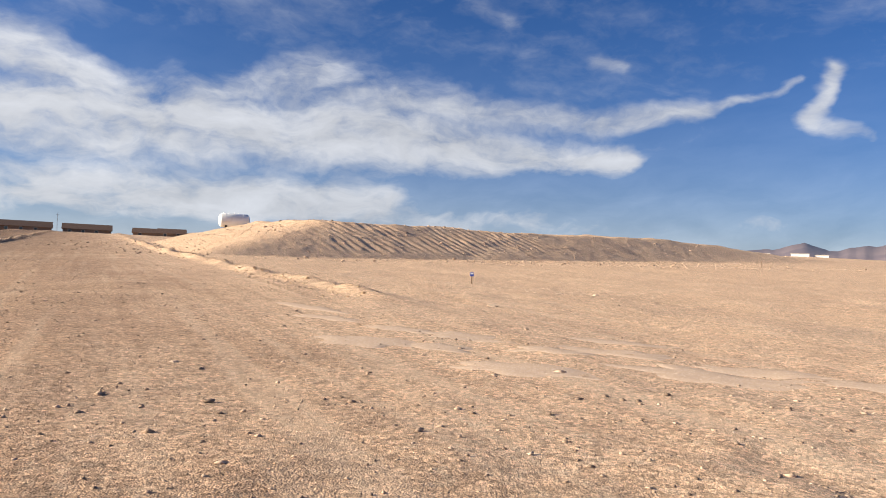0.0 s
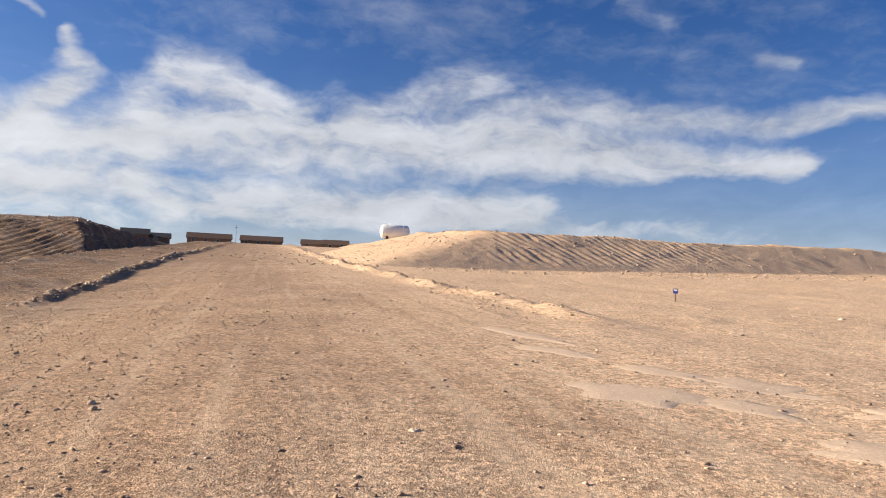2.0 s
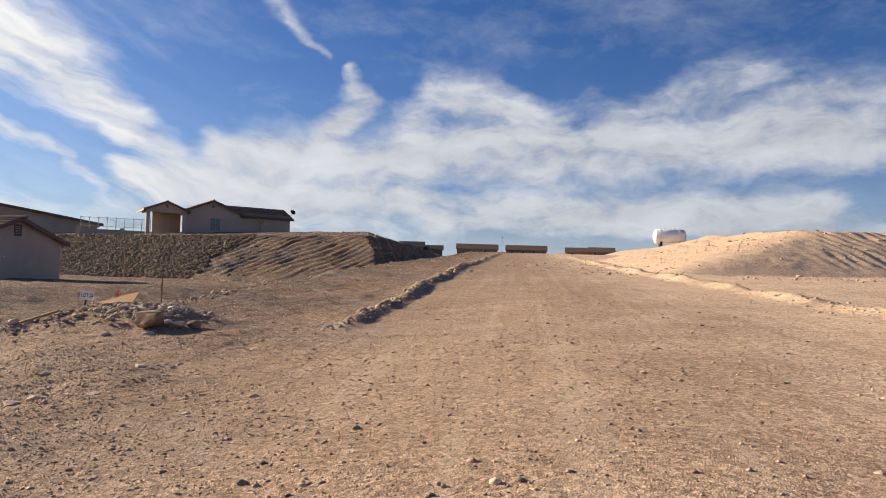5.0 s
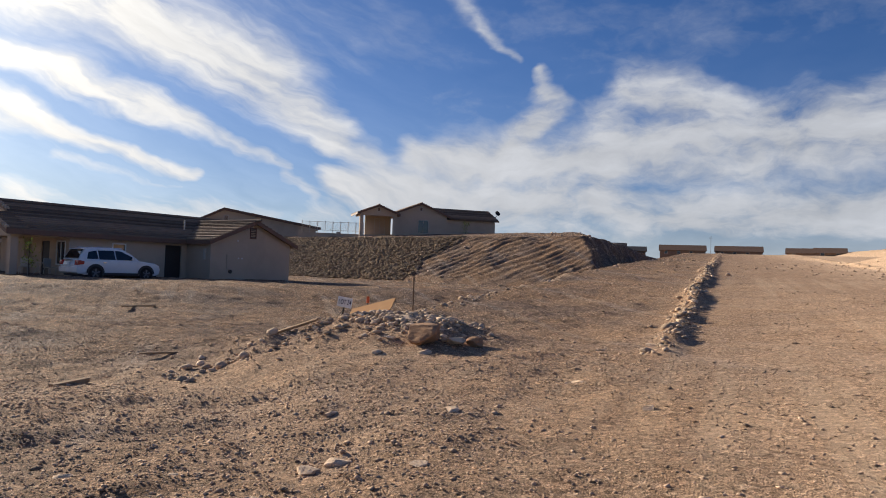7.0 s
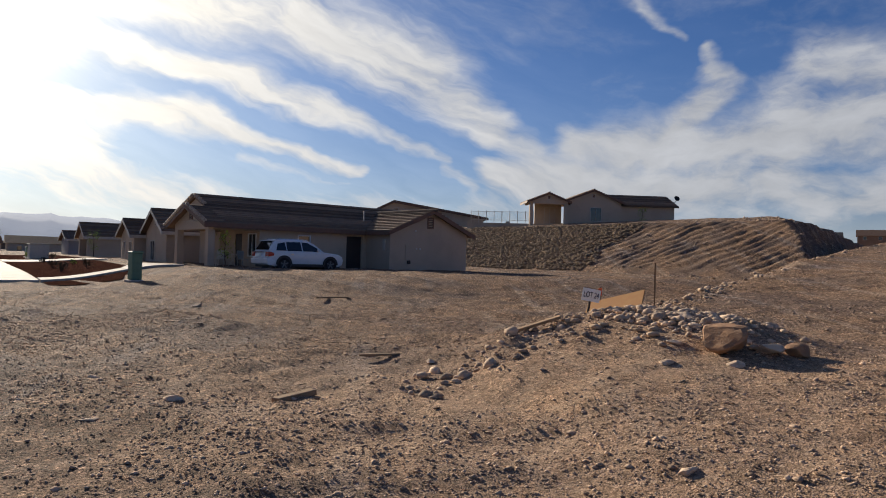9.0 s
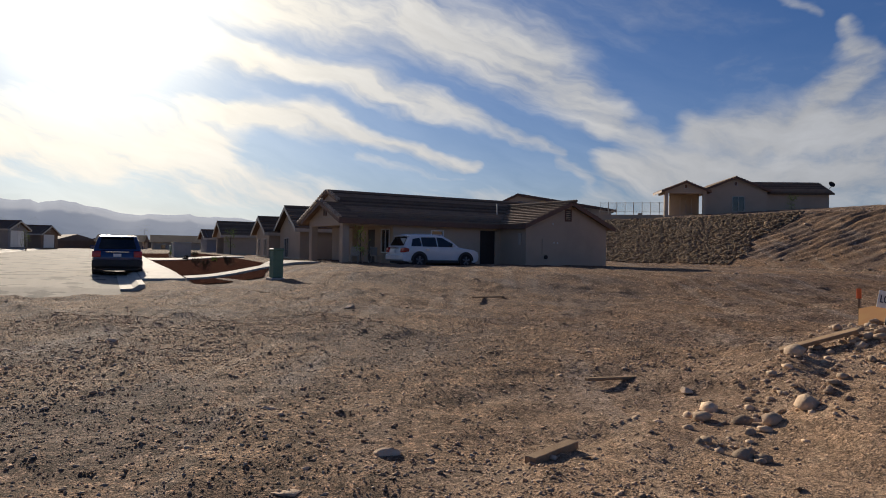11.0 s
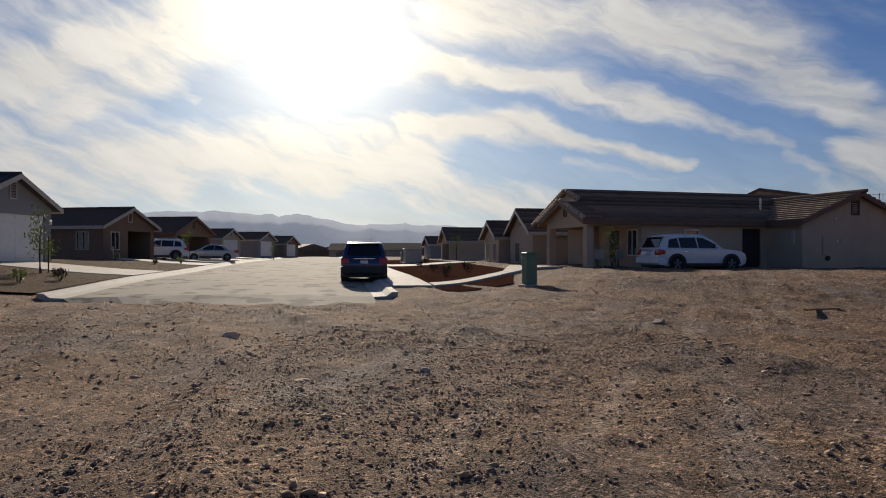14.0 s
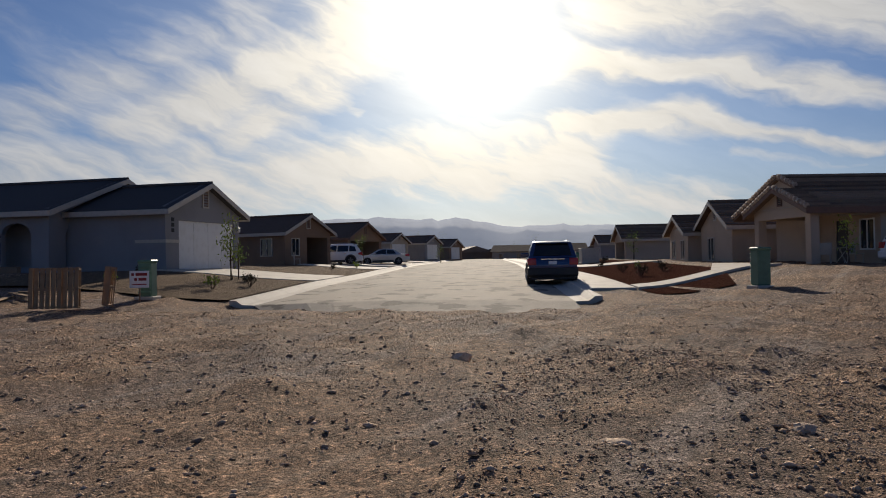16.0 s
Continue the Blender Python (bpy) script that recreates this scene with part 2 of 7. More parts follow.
def lot_soil_and_shade(mat):
    """The lot's own soil is a red-brown gravel, darkened further for its backlit self-shading; it begins along the
    road's left shoulder, with a ragged border.
    """
    tree = mat.node_tree
    link, b = tree.links.new, tree.nodes["Principled BSDF"]
    old = b.inputs["Base Color"].links[0].from_socket
    geo = tree.nodes.new("ShaderNodeNewGeometry")
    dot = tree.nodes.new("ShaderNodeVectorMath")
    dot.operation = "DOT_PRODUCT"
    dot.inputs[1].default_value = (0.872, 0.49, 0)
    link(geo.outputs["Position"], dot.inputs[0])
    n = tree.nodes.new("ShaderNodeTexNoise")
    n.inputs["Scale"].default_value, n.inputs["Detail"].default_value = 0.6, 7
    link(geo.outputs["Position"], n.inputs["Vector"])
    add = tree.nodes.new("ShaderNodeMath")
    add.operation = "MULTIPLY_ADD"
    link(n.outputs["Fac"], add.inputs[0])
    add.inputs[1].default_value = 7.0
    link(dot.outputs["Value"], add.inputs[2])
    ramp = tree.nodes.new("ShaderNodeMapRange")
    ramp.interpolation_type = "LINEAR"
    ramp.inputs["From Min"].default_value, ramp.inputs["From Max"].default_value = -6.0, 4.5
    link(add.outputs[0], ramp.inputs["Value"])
    # round the rubble heap: reddish soil, plus the sunlit bench's brightness put into colour
    far = tree.nodes.new("ShaderNodeVectorMath")
    far.operation = "DISTANCE"
    far.inputs[1].default_value = (-15.3, 10.8, 0)
    link(geo.outputs["Position"], far.inputs[0])
    ragged = tree.nodes.new("ShaderNodeMath")
    ragged.operation = "MULTIPLY_ADD"
    link(n.outputs["Fac"], ragged.inputs[0])
    ragged.inputs[1].default_value = 5.0
    link(far.outputs["Value"], ragged.inputs[2])
    spread = tree.nodes.new("ShaderNodeMapRange")
    spread.interpolation_type = "SMOOTHSTEP"
    spread.inputs["From Min"].default_value, spread.inputs["From Max"].default_value, spread.inputs["To Min"].default_value, spread.inputs["To Max"].default_value = 4.5, 8.5, 0.55, 0.0
    link(ragged.outputs[0], spread.inputs["Value"])
    dry = tree.nodes.new("ShaderNodeMath")
    dry.operation = "MAXIMUM"
    link(ramp.outputs[0], dry.inputs[0])
    link(spread.outputs[0], dry.inputs[1])

    def streaks(along, across, low, high, seed):
        """Long marks drawn out along one direction of the ground."""
        u, v, n = [tree.nodes.new(k) for k in ("ShaderNodeVectorMath", "ShaderNodeVectorMath", "ShaderNodeTexNoise")]
        u.operation = v.operation = "DOT_PRODUCT"
        u.inputs[1].default_value = (along[0] * 0.10, along[1] * 0.10, 0)
        v.inputs[1].default_value = (-along[1] * across, along[0] * across, 0)
        c = tree.nodes.new("ShaderNodeCombineXYZ")
        for k, d in enumerate((u, v)):
            link(geo.outputs["Position"], d.inputs[0])
            link(d.outputs["Value"], c.inputs[k])
        c.inputs[2].default_value = seed
        link(c.outputs[0], n.inputs["Vector"])
        n.inputs["Scale"].default_value, n.inputs["Detail"].default_value = 1.0, 6
        r = tree.nodes.new("ShaderNodeMapRange")
        r.interpolation_type = "SMOOTHSTEP"
        r.inputs["From Min"].default_value, r.inputs["From Max"].default_value = low, high
        link(n.outputs["Fac"], r.inputs["Value"])
        return r.outputs[0]

    def layered(factor, under, over, kind="MIX", amount=1.0):
        x = tree.nodes.new("ShaderNodeMix")
        x.data_type, x.blend_type = "RGBA", kind
        f = tree.nodes.new("ShaderNodeMath")
        f.operation = "MULTIPLY"
        f.inputs[1].default_value = amount
        link(factor, f.inputs[0])
        link(f.outputs[0], x.inputs["Factor"])
        link(under, x.inputs["A"])
        x.inputs["B"].default_value = (*over, 1)
        return x.outputs["Result"]

    # the rolled road is browner than the dusty ground to its right; wheels have drawn pale and dark lines along both
    plain = old
    right = tree.nodes.new("ShaderNodeMapRange")
    right.interpolation_type = "SMOOTHSTEP"
    right.inputs["From Min"].default_value, right.inputs["From Max"].default_value, right.inputs["To Min"].default_value, right.inputs["To Max"].default_value = 3.2, 8.0, 1.0, 0.0
    link(add.outputs[0], right.inputs["Value"])
    old = layered(right.outputs[0], old, (0.71, 0.685, 0.675), "MULTIPLY")
    old = layered(streaks((-0.49, 0.872), 2.2, 0.52, 0.66, 3.0), old, (0.72, 0.54, 0.37), "MIX", 0.3)
    old = layered(streaks((-0.49, 0.872), 3.4, 0.54, 0.66, 9.0), old, (0.78, 0.74, 0.72), "MULTIPLY", 0.4)
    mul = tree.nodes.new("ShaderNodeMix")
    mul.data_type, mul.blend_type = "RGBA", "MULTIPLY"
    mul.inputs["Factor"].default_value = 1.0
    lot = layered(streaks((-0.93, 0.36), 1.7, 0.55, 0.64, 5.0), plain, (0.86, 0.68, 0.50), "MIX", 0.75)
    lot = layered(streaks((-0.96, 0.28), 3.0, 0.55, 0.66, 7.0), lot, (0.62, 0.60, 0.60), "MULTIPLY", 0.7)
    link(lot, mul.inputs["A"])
    # one multiplier holds the browner soil and the shade among its backlit grains
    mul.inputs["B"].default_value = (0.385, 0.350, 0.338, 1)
    # drifts of bluish-grey gravel lie over it
    g = tree.nodes.new("ShaderNodeTexNoise")
    g.inputs["Scale"].default_value, g.inputs["Detail"].default_value = 0.45, 8
    link(geo.outputs["Position"], g.inputs["Vector"])
    gr = tree.nodes.new("ShaderNodeMapRange")
    gr.interpolation_type = "SMOOTHSTEP"
    gr.inputs["From Min"].default_value, gr.inputs["From Max"].default_value, gr.inputs["To Max"].default_value = 0.44, 0.60, 0.85
    link(g.outputs["Fac"], gr.inputs["Value"])
    grey = tree.nodes.new("ShaderNodeMix")
    grey.data_type = "RGBA"
    link(gr.outputs[0], grey.inputs["Factor"])
    link(mul.outputs["Result"], grey.inputs["A"])
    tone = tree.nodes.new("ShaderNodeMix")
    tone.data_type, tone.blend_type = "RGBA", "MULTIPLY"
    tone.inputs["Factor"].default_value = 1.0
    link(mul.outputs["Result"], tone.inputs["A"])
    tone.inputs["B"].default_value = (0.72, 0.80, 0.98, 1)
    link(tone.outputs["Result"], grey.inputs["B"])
    # single pale and dark pebbles of mixed size
    speck = grey.outputs["Result"]
    for scale, low, high, shade in ((17.0, 0.80, 0.86, 1.7), (30.0, 0.70, 0.78, 0.5), (48.0, 0.72, 0.80, 1.5), (85.0, 0.62, 0.72, 0.5)):
        cell = tree.nodes.new("ShaderNodeTexVoronoi")
        cell.inputs["Scale"].default_value = scale
        link(geo.outputs["Position"], cell.inputs["Vector"])
        pick = tree.nodes.new("ShaderNodeSeparateColor")
        link(cell.outputs["Color"], pick.inputs[0])
        some = tree.nodes.new("ShaderNodeMapRange")
        some.inputs["From Min"].default_value, some.inputs["From Max"].default_value = low, high
        link(pick.outputs[1], some.inputs["Value"])
        pebble = tree.nodes.new("ShaderNodeMix")
        pebble.data_type, pebble.blend_type, pebble.clamp_result = "RGBA", "MULTIPLY", False
        link(some.outputs[0], pebble.inputs["Factor"])
        link(speck, pebble.inputs["A"])
        pebble.inputs["B"].default_value = (shade, shade, shade, 1)
        speck = pebble.outputs["Result"]
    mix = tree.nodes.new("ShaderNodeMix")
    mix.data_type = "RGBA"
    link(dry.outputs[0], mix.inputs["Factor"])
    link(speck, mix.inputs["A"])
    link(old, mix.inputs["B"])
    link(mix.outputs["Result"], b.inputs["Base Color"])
    # the rolled road is smoother than the loose lot
    relief = tree.nodes.new("ShaderNodeMapRange")
    relief.inputs["To Min"].default_value, relief.inputs["To Max"].default_value = 1.7, 0.62
    link(ramp.outputs[0], relief.inputs["Value"])
    for bn in [n for n in tree.nodes if n.bl_idname == "ShaderNodeBump"]:
        deep = tree.nodes.new("ShaderNodeMath")
        deep.operation = "MULTIPLY"
        deep.inputs[1].default_value = bn.inputs["Distance"].default_value
        link(relief.outputs[0], deep.inputs[0])
        link(deep.outputs[0], bn.inputs["Distance"])


lot_soil_and_shade(DIRT)
BROWN_ROCK = material("brown_boulder", (0.36, 0.215, 0.125), 0.9, spots=[(5, 6, 0.45, 0.65, (0.27, 0.16, 0.10), 0.7), (35, 5, 0.55, 0.7, (0.46, 0.32, 0.21), 0.6)], bump=0.012, bump_scale=25)
CLOD = material("dirt_clods", (0.50, 0.36, 0.255), 0.95, spots=[(9, 5, 0.45, 0.65, (0.28, 0.195, 0.135), 0.7)], bump=0.01, bump_scale=60, random_amount=0.45)
STONE = material("desert_stone", (0.56, 0.41, 0.28), 0.9, spots=[
    (6, 6, 0.45, 0.65, (0.28, 0.21, 0.16), 0.7), (40, 4, 0.55, 0.7, (0.52, 0.44, 0.36), 0.6)], bump=0.012, bump_scale=30, random_amount=0.42)
RIPRAP = material("riprap_stone", (0.25, 0.175, 0.108), 0.9, spots=[(5, 6, 0.45, 0.65, (0.24, 0.185, 0.135), 0.7)], bump=0.01, bump_scale=30, random_amount=0.35)
CALICHE = material("pale_caliche", (0.57, 0.40, 0.25), 0.95, spots=[(3, 6, 0.45, 0.65, (0.45, 0.31, 0.19), 0.7), (40, 5, 0.5, 0.7, (0.68, 0.52, 0.36), 0.6)], bump=0.012, bump_scale=20)
CRUST = material("bare_caliche_crust", (0.66, 0.475, 0.325), 0.95, spots=[(2.5, 6, 0.45, 0.65, (0.66, 0.48, 0.33), 0.7), (30, 5, 0.5, 0.7, (0.84, 0.70, 0.54), 0.6)], bump=0.01, bump_scale=18)
RED_GRAVEL = material("red_gravel", (0.07, 0.030, 0.022), 0.95, Specular_IOR_Level=0.0, grit=0.35, spots=[(20, 5, 0.45, 0.65, (0.12, 0.07, 0.05), 0.6), (70, 3, 0.55, 0.7, (0.035, 0.017, 0.014), 0.8)], bump=0.03, bump_scale=45)
TAN_GRAVEL = material("tan_gravel", (0.18, 0.13, 0.09), 0.95, Specular_IOR_Level=0.02, grit=0.35, spots=[(20, 5, 0.45, 0.65, (0.22, 0.16, 0.11), 0.6), (70, 3, 0.55, 0.7, (0.07, 0.05, 0.036), 0.8)], bump=0.03, bump_scale=45)
ASPHALT = material("street_asphalt", (0.33, 0.28, 0.225), 0.9, spots=[(0.6, 6, 0.45, 0.65, (0.22, 0.20, 0.17), 0.7), (0.9, 8, 0.55, 0.60, (0.075, 0.06, 0.05), 0.9), (60, 3, 0.5, 0.7, (0.24, 0.22, 0.19), 0.6)], bump=0.006, bump_scale=60)
CONCRETE = material("concrete", (0.52, 0.47, 0.40), 0.8, spots=[(1.2, 6, 0.45, 0.65, (0.44, 0.39, 0.33), 0.7), (50, 4, 0.5, 0.7, (0.58, 0.53, 0.46), 0.5)], bump=0.004, bump_scale=70)


def stucco(name, rgb):
    dark = tuple(v * 0.82 for v in rgb)
    light = tuple(min(1, v * 1.1) for v in rgb)
    return material(name, rgb, 0.92, spots=[(0.8, 6, 0.45, 0.65, dark, 0.5), (45, 4, 0.5, 0.7, light, 0.6)], bump=0.006, bump_scale=90)


STUCCO_TAN = stucco("tan_stucco", (0.50, 0.40, 0.30))
STUCCO_BROWN = stucco("brown_stucco", (0.24, 0.165, 0.115))
STUCCO_GREY = stucco("blue_grey_stucco", (0.28, 0.275, 0.28))
STUCCO_CREAM = stucco("cream_stucco", (0.50, 0.42, 0.32))
TRIM_BROWN = material("brown_fascia_paint", (0.16, 0.085, 0.055), 0.6, spots=[(8, 5, 0.45, 0.65, (0.12, 0.065, 0.045), 0.6)])
TRIM_PALE = material("pale_trim_paint", (0.50, 0.45, 0.38), 0.6, spots=[(8, 5, 0.45, 0.65, (0.42, 0.38, 0.32), 0.6)])
TILE_BROWN = material("brown_concrete_tile", (0.20, 0.145, 0.105), 0.85, spots=[(1.5, 6, 0.45, 0.65, (0.15, 0.105, 0.08), 0.6), (30, 4, 0.5, 0.7, (0.27, 0.20, 0.15), 0.6)], bump=0.006, bump_scale=60, by_object=0.42)
TILE_PALE = material("pale_rake_tile", (0.46, 0.38, 0.30), 0.85, spots=[(8, 5, 0.45, 0.65, (0.22, 0.17, 0.13), 0.6)])
SHINGLE_DARK = material("dark_shingle", (0.075, 0.07, 0.07), 0.9, spots=[(12, 5, 0.45, 0.65, (0.085, 0.08, 0.08), 0.7)], bump=0.006, bump_scale=50, random_amount=0.15)
SHINGLE_BROWN = material("brown_shingle", (0.17, 0.11, 0.08), 0.9, spots=[(12, 5, 0.45, 0.65, (0.085, 0.055, 0.045), 0.7)], bump=0.006, bump_scale=50, random_amount=0.15)
WHITE_PAINT = material("white_paint", (0.74, 0.73, 0.70), 0.5, spots=[(3, 6, 0.45, 0.7, (0.62, 0.60, 0.56), 0.5)])
DARK_METAL = material("black_metal", (0.02, 0.02, 0.022), 0.45, metal=0.6, spots=[(20, 4, 0.5, 0.7, (0.05, 0.045, 0.04), 0.5)])
DARK_DOOR = material("dark_brown_door", (0.03, 0.022, 0.02), 0.6, spots=[(10, 4, 0.5, 0.7, (0.05, 0.035, 0.03), 0.5)])
WINDOW_GLASS = material("window_glass", (0.02, 0.025, 0.03), 0.05, spots=[(2, 3, 0.4, 0.7, (0.05, 0.055, 0.06), 0.6)], Specular_IOR_Level=0.8)
CAR_GLASS = material("car_glass", (0.008, 0.009, 0.01), 0.04, spots=[(2, 3, 0.4, 0.7, (0.015, 0.016, 0.018), 0.6)], Specular_IOR_Level=0.7)
CAR_WHITE = material("white_car_paint", (0.72, 0.74, 0.76), 0.25, spots=[(3, 4, 0.45, 0.7, (0.66, 0.67, 0.68), 0.5)], Coat_Weight=0.6)
CAR_BLUE = material("blue_car_paint", (0.011, 0.03, 0.11), 0.25, spots=[(3, 4, 0.45, 0.7, (0.02, 0.055, 0.17), 0.5)], Coat_Weight=0.7)
CAR_SILVER = material("silver_car_paint", (0.45, 0.46, 0.47), 0.28, metal=0.6, spots=[(3, 4, 0.45, 0.7, (0.40, 0.41, 0.42), 0.5)], Coat_Weight=0.6)
RUBBER = material("tyre_rubber", (0.022, 0.022, 0.023), 0.85, spots=[(30, 4, 0.5, 0.7, (0.05, 0.045, 0.04), 0.6)])
BLACK_PLASTIC = material("black_plastic", (0.025, 0.025, 0.027), 0.6, spots=[(20, 4, 0.5, 0.7, (0.045, 0.043, 0.04), 0.5)])
CHROME = material("chrome", (0.72, 0.73, 0.75), 0.15, metal=1.0, spots=[(20, 4, 0.5, 0.7, (0.6, 0.6, 0.6), 0.5)])
ALLOY = material("wheel_alloy", (0.22, 0.22, 0.225), 0.45, metal=0.8, spots=[(20, 4, 0.5, 0.7, (0.35, 0.35, 0.35), 0.5)])
RED_LENS = material("red_lamp_lens", (0.40, 0.015, 0.015), 0.15, spots=[(30, 3, 0.5, 0.7, (0.55, 0.03, 0.03), 0.5)])
CLEAR_LENS = material("clear_lamp_lens", (0.65, 0.66, 0.68), 0.1, spots=[(30, 3, 0.5, 0.7, (0.5, 0.5, 0.52), 0.5)])
GREEN_BOX = material("green_utility_paint", (0.10, 0.20, 0.13), 0.5, spots=[(4, 6, 0.45, 0.65, (0.075, 0.155, 0.10), 0.6), (30, 4, 0.6, 0.7, (0.2, 0.25, 0.18), 0.4)])
BLUE_BIN = material("blue_bin_plastic", (0.012, 0.07, 0.28), 0.5, spots=[(6, 4, 0.45, 0.7, (0.01, 0.05, 0.2), 0.5)])
TANK_WHITE = material("white_tank_paint", (0.80, 0.80, 0.77), 0.5, spots=[(1, 6, 0.5, 0.7, (0.66, 0.63, 0.57), 0.6)])
WOOD = material("weathered_wood", (0.33, 0.22, 0.13), 0.85, spots=[(7, 7, 0.45, 0.65, (0.23, 0.15, 0.09), 0.7), (60, 4, 0.5, 0.7, (0.42, 0.30, 0.19), 0.5)], bump=0.003, bump_scale=60, random_amount=0.2)
PLYWOOD = material("plywood", (0.40, 0.21, 0.09), 0.8, spots=[(5, 7, 0.45, 0.65, (0.42, 0.24, 0.10), 0.7)], bump=0.002, bump_scale=60)
SIGN_WHITE = material("white_sign_board", (0.75, 0.76, 0.76), 0.6, spots=[(6, 5, 0.5, 0.7, (0.62, 0.62, 0.6), 0.5)])
INK = material("dark_blue_ink", (0.01, 0.014, 0.05), 0.7, spots=[(20, 3, 0.5, 0.7, (0.02, 0.025, 0.06), 0.5)])
RED_INK = material("dark_red_ink", (0.25, 0.03, 0.03), 0.7, spots=[(20, 3, 0.5, 0.7, (0.3, 0.05, 0.05), 0.5)])
SIGN_BLUE = material("blue_sign_plate", (0.02, 0.06, 0.35), 0.5, spots=[(20, 3, 0.5, 0.7, (0.03, 0.08, 0.4), 0.5)])
FLAG = material("orange_flagging", (0.85, 0.16, 0.04), 0.7, spots=[(20, 3, 0.5, 0.7, (0.7, 0.12, 0.03), 0.5)])
BARK = material("young_bark", (0.10, 0.07, 0.05), 0.9, spots=[(20, 4, 0.5, 0.7, (0.16, 0.12, 0.08), 0.6)], bump=0.004, bump_scale=60)
LEAF = material("fresh_leaf", (0.32, 0.38, 0.06), 0.6, spots=[(5, 4, 0.45, 0.65, (0.08, 0.12, 0.02), 0.6)], random_amount=0.35, Transmission_Weight=0.0)
SHRUB_LEAF = material("dry_shrub", (0.09, 0.075, 0.045), 0.8, spots=[(8, 4, 0.45, 0.65, (0.05, 0.05, 0.03), 0.6)], random_amount=0.35)
# both far ranges emit a faint blue that stands in for airlit haze
MOUNTAIN_HAZE = material("mountain_haze_glow", (0.10, 0.12, 0.16), 1.0, spots=[(0.004, 6, 0.45, 0.62, (0.06, 0.075, 0.11), 0.8)], Emission_Color=(0.25, 0.30, 0.40, 1), Emission_Strength=0.47)
DRY_RANGE_HAZE = material("dry_range_haze_glow", (0.20, 0.15, 0.14), 1.0, spots=[(0.004, 6, 0.45, 0.62, (0.13, 0.10, 0.105), 0.8)], Emission_Color=(0.25, 0.29, 0.40, 1), Emission_Strength=0.14)
STOREFRONT = material("far_white_wall", (0.75, 0.73, 0.68), 0.8, spots=[(0.5, 4, 0.5, 0.7, (0.65, 0.62, 0.57), 0.5)])


# ---------------------------------------------------------------- mesh helpers
def link_mesh(name, bm, mat, parent=None, label=""):
    me = bpy.data.meshes.new(name)
    bm.normal_update()
    bm.to_mesh(me)
    bm.free()
    me.materials.append(mat)
    ob = new(name, me)
    if parent is not None:
        ob.parent = parent
    if label:
        ob["label"] = label
    return ob


def part(name, bm, mat, parent, label=""):
    return link_mesh(name, bm, mat, parent, label)


def thing(name, m, label, category, group="", kind=""):
    ob = new(name)
    ob.empty_display_size = 0.2
    ob.matrix_basis = m
    return tagged(ob, label, category, group, kind)


def box(bm, x0, x1, y0, y1, z0, z1, bevel=0.0, m=None):
    vs = [bm.verts.new((x, y, z)) for z in (z0, z1) for y in (y0, y1) for x in (x0, x1)]
    faces = [bm.faces.new([vs[i] for i in f]) for f in ((0, 2, 3, 1), (4, 5, 7, 6), (0, 1, 5, 4), (2, 6, 7, 3), (0, 4, 6, 2), (1, 3, 7, 5))]
    if bevel:
        out = bmesh.ops.bevel(bm, geom=list({e for f in faces for e in f.edges}), offset=bevel, segments=1, affect="EDGES")
        vs = list({v for f in out["faces"] for v in f.verts} | {v for v in vs if v.is_valid})
    if m is not None:
        bmesh.ops.transform(bm, matrix=m, verts=[v for v in vs if v.is_valid])
    return bm


def new_box(*a, bevel=0.0, m=None):
    return box(bmesh.new(), *a, bevel=bevel, m=m)


def prism(bm, points, y0, y1):
    """A prism: an outline of (x, z) points drawn along y."""
    a = [bm.verts.new((x, y0, z)) for x, z in points]
    b = [bm.verts.new((x, y1, z)) for x, z in points]
    bm.faces.new(a)
    bm.faces.new(b[::-1])
    for i in range(len(points)):
        j = (i + 1) % len(points)
        bm.faces.new((a[j], a[i], b[i], b[j]))
    bmesh.ops.recalc_face_normals(bm, faces=bm.faces[:])
    return bm


def rod(bm, a, b, r0, r1=None, sides=8):
    a, b = Vector(a), Vector(b)
    r1 = r0 if r1 is None else r1
    turn = (b - a).to_track_quat("Z", "Y").to_matrix()
    rings = []
    for p, r in ((a, r0), (b, r1)):
        rings.append([bm.verts.new(p + turn @ Vector((r * math.cos(2 * math.pi * i / sides), r * math.sin(2 * math.pi * i / sides), 0))) for i in range(sides)])
    for i in range(sides):
        j = (i + 1) % sides
        bm.faces.new((rings[0][i], rings[0][j], rings[1][j], rings[1][i]))
    bm.faces.new(rings[0][::-1])
    bm.faces.new(rings[1])
    return bm


# ---------------------------------------------------------------- the lie of the land
def smooth(v, lo, hi):
    t = np.clip((v - lo) / (hi - lo), 0, 1)
    return t * t * (3 - 2 * t)


def lattice(ix, iy, seed):
    h = (ix * 374761393 + iy * 668265263 + seed * 974634777) & 0xFFFFFFFF
    h = ((h ^ (h >> 13)) * 1274126177) & 0xFFFFFFFF
    return ((h ^ (h >> 16)) & 0xFFFF) / 65535.0


def vnoise(x, y, seed=0):
    ix, iy = np.floor(x).astype(np.int64), np.floor(y).astype(np.int64)
    fx, fy = x - ix, y - iy
    fx, fy = fx * fx * (3 - 2 * fx), fy * fy * (3 - 2 * fy)
    a, b = lattice(ix, iy, seed), lattice(ix + 1, iy, seed)
    c, d = lattice(ix, iy + 1, seed), lattice(ix + 1, iy + 1, seed)
    return (a + (b - a) * fx) * (1 - fy) + (c + (d - c) * fx) * fy - 0.5


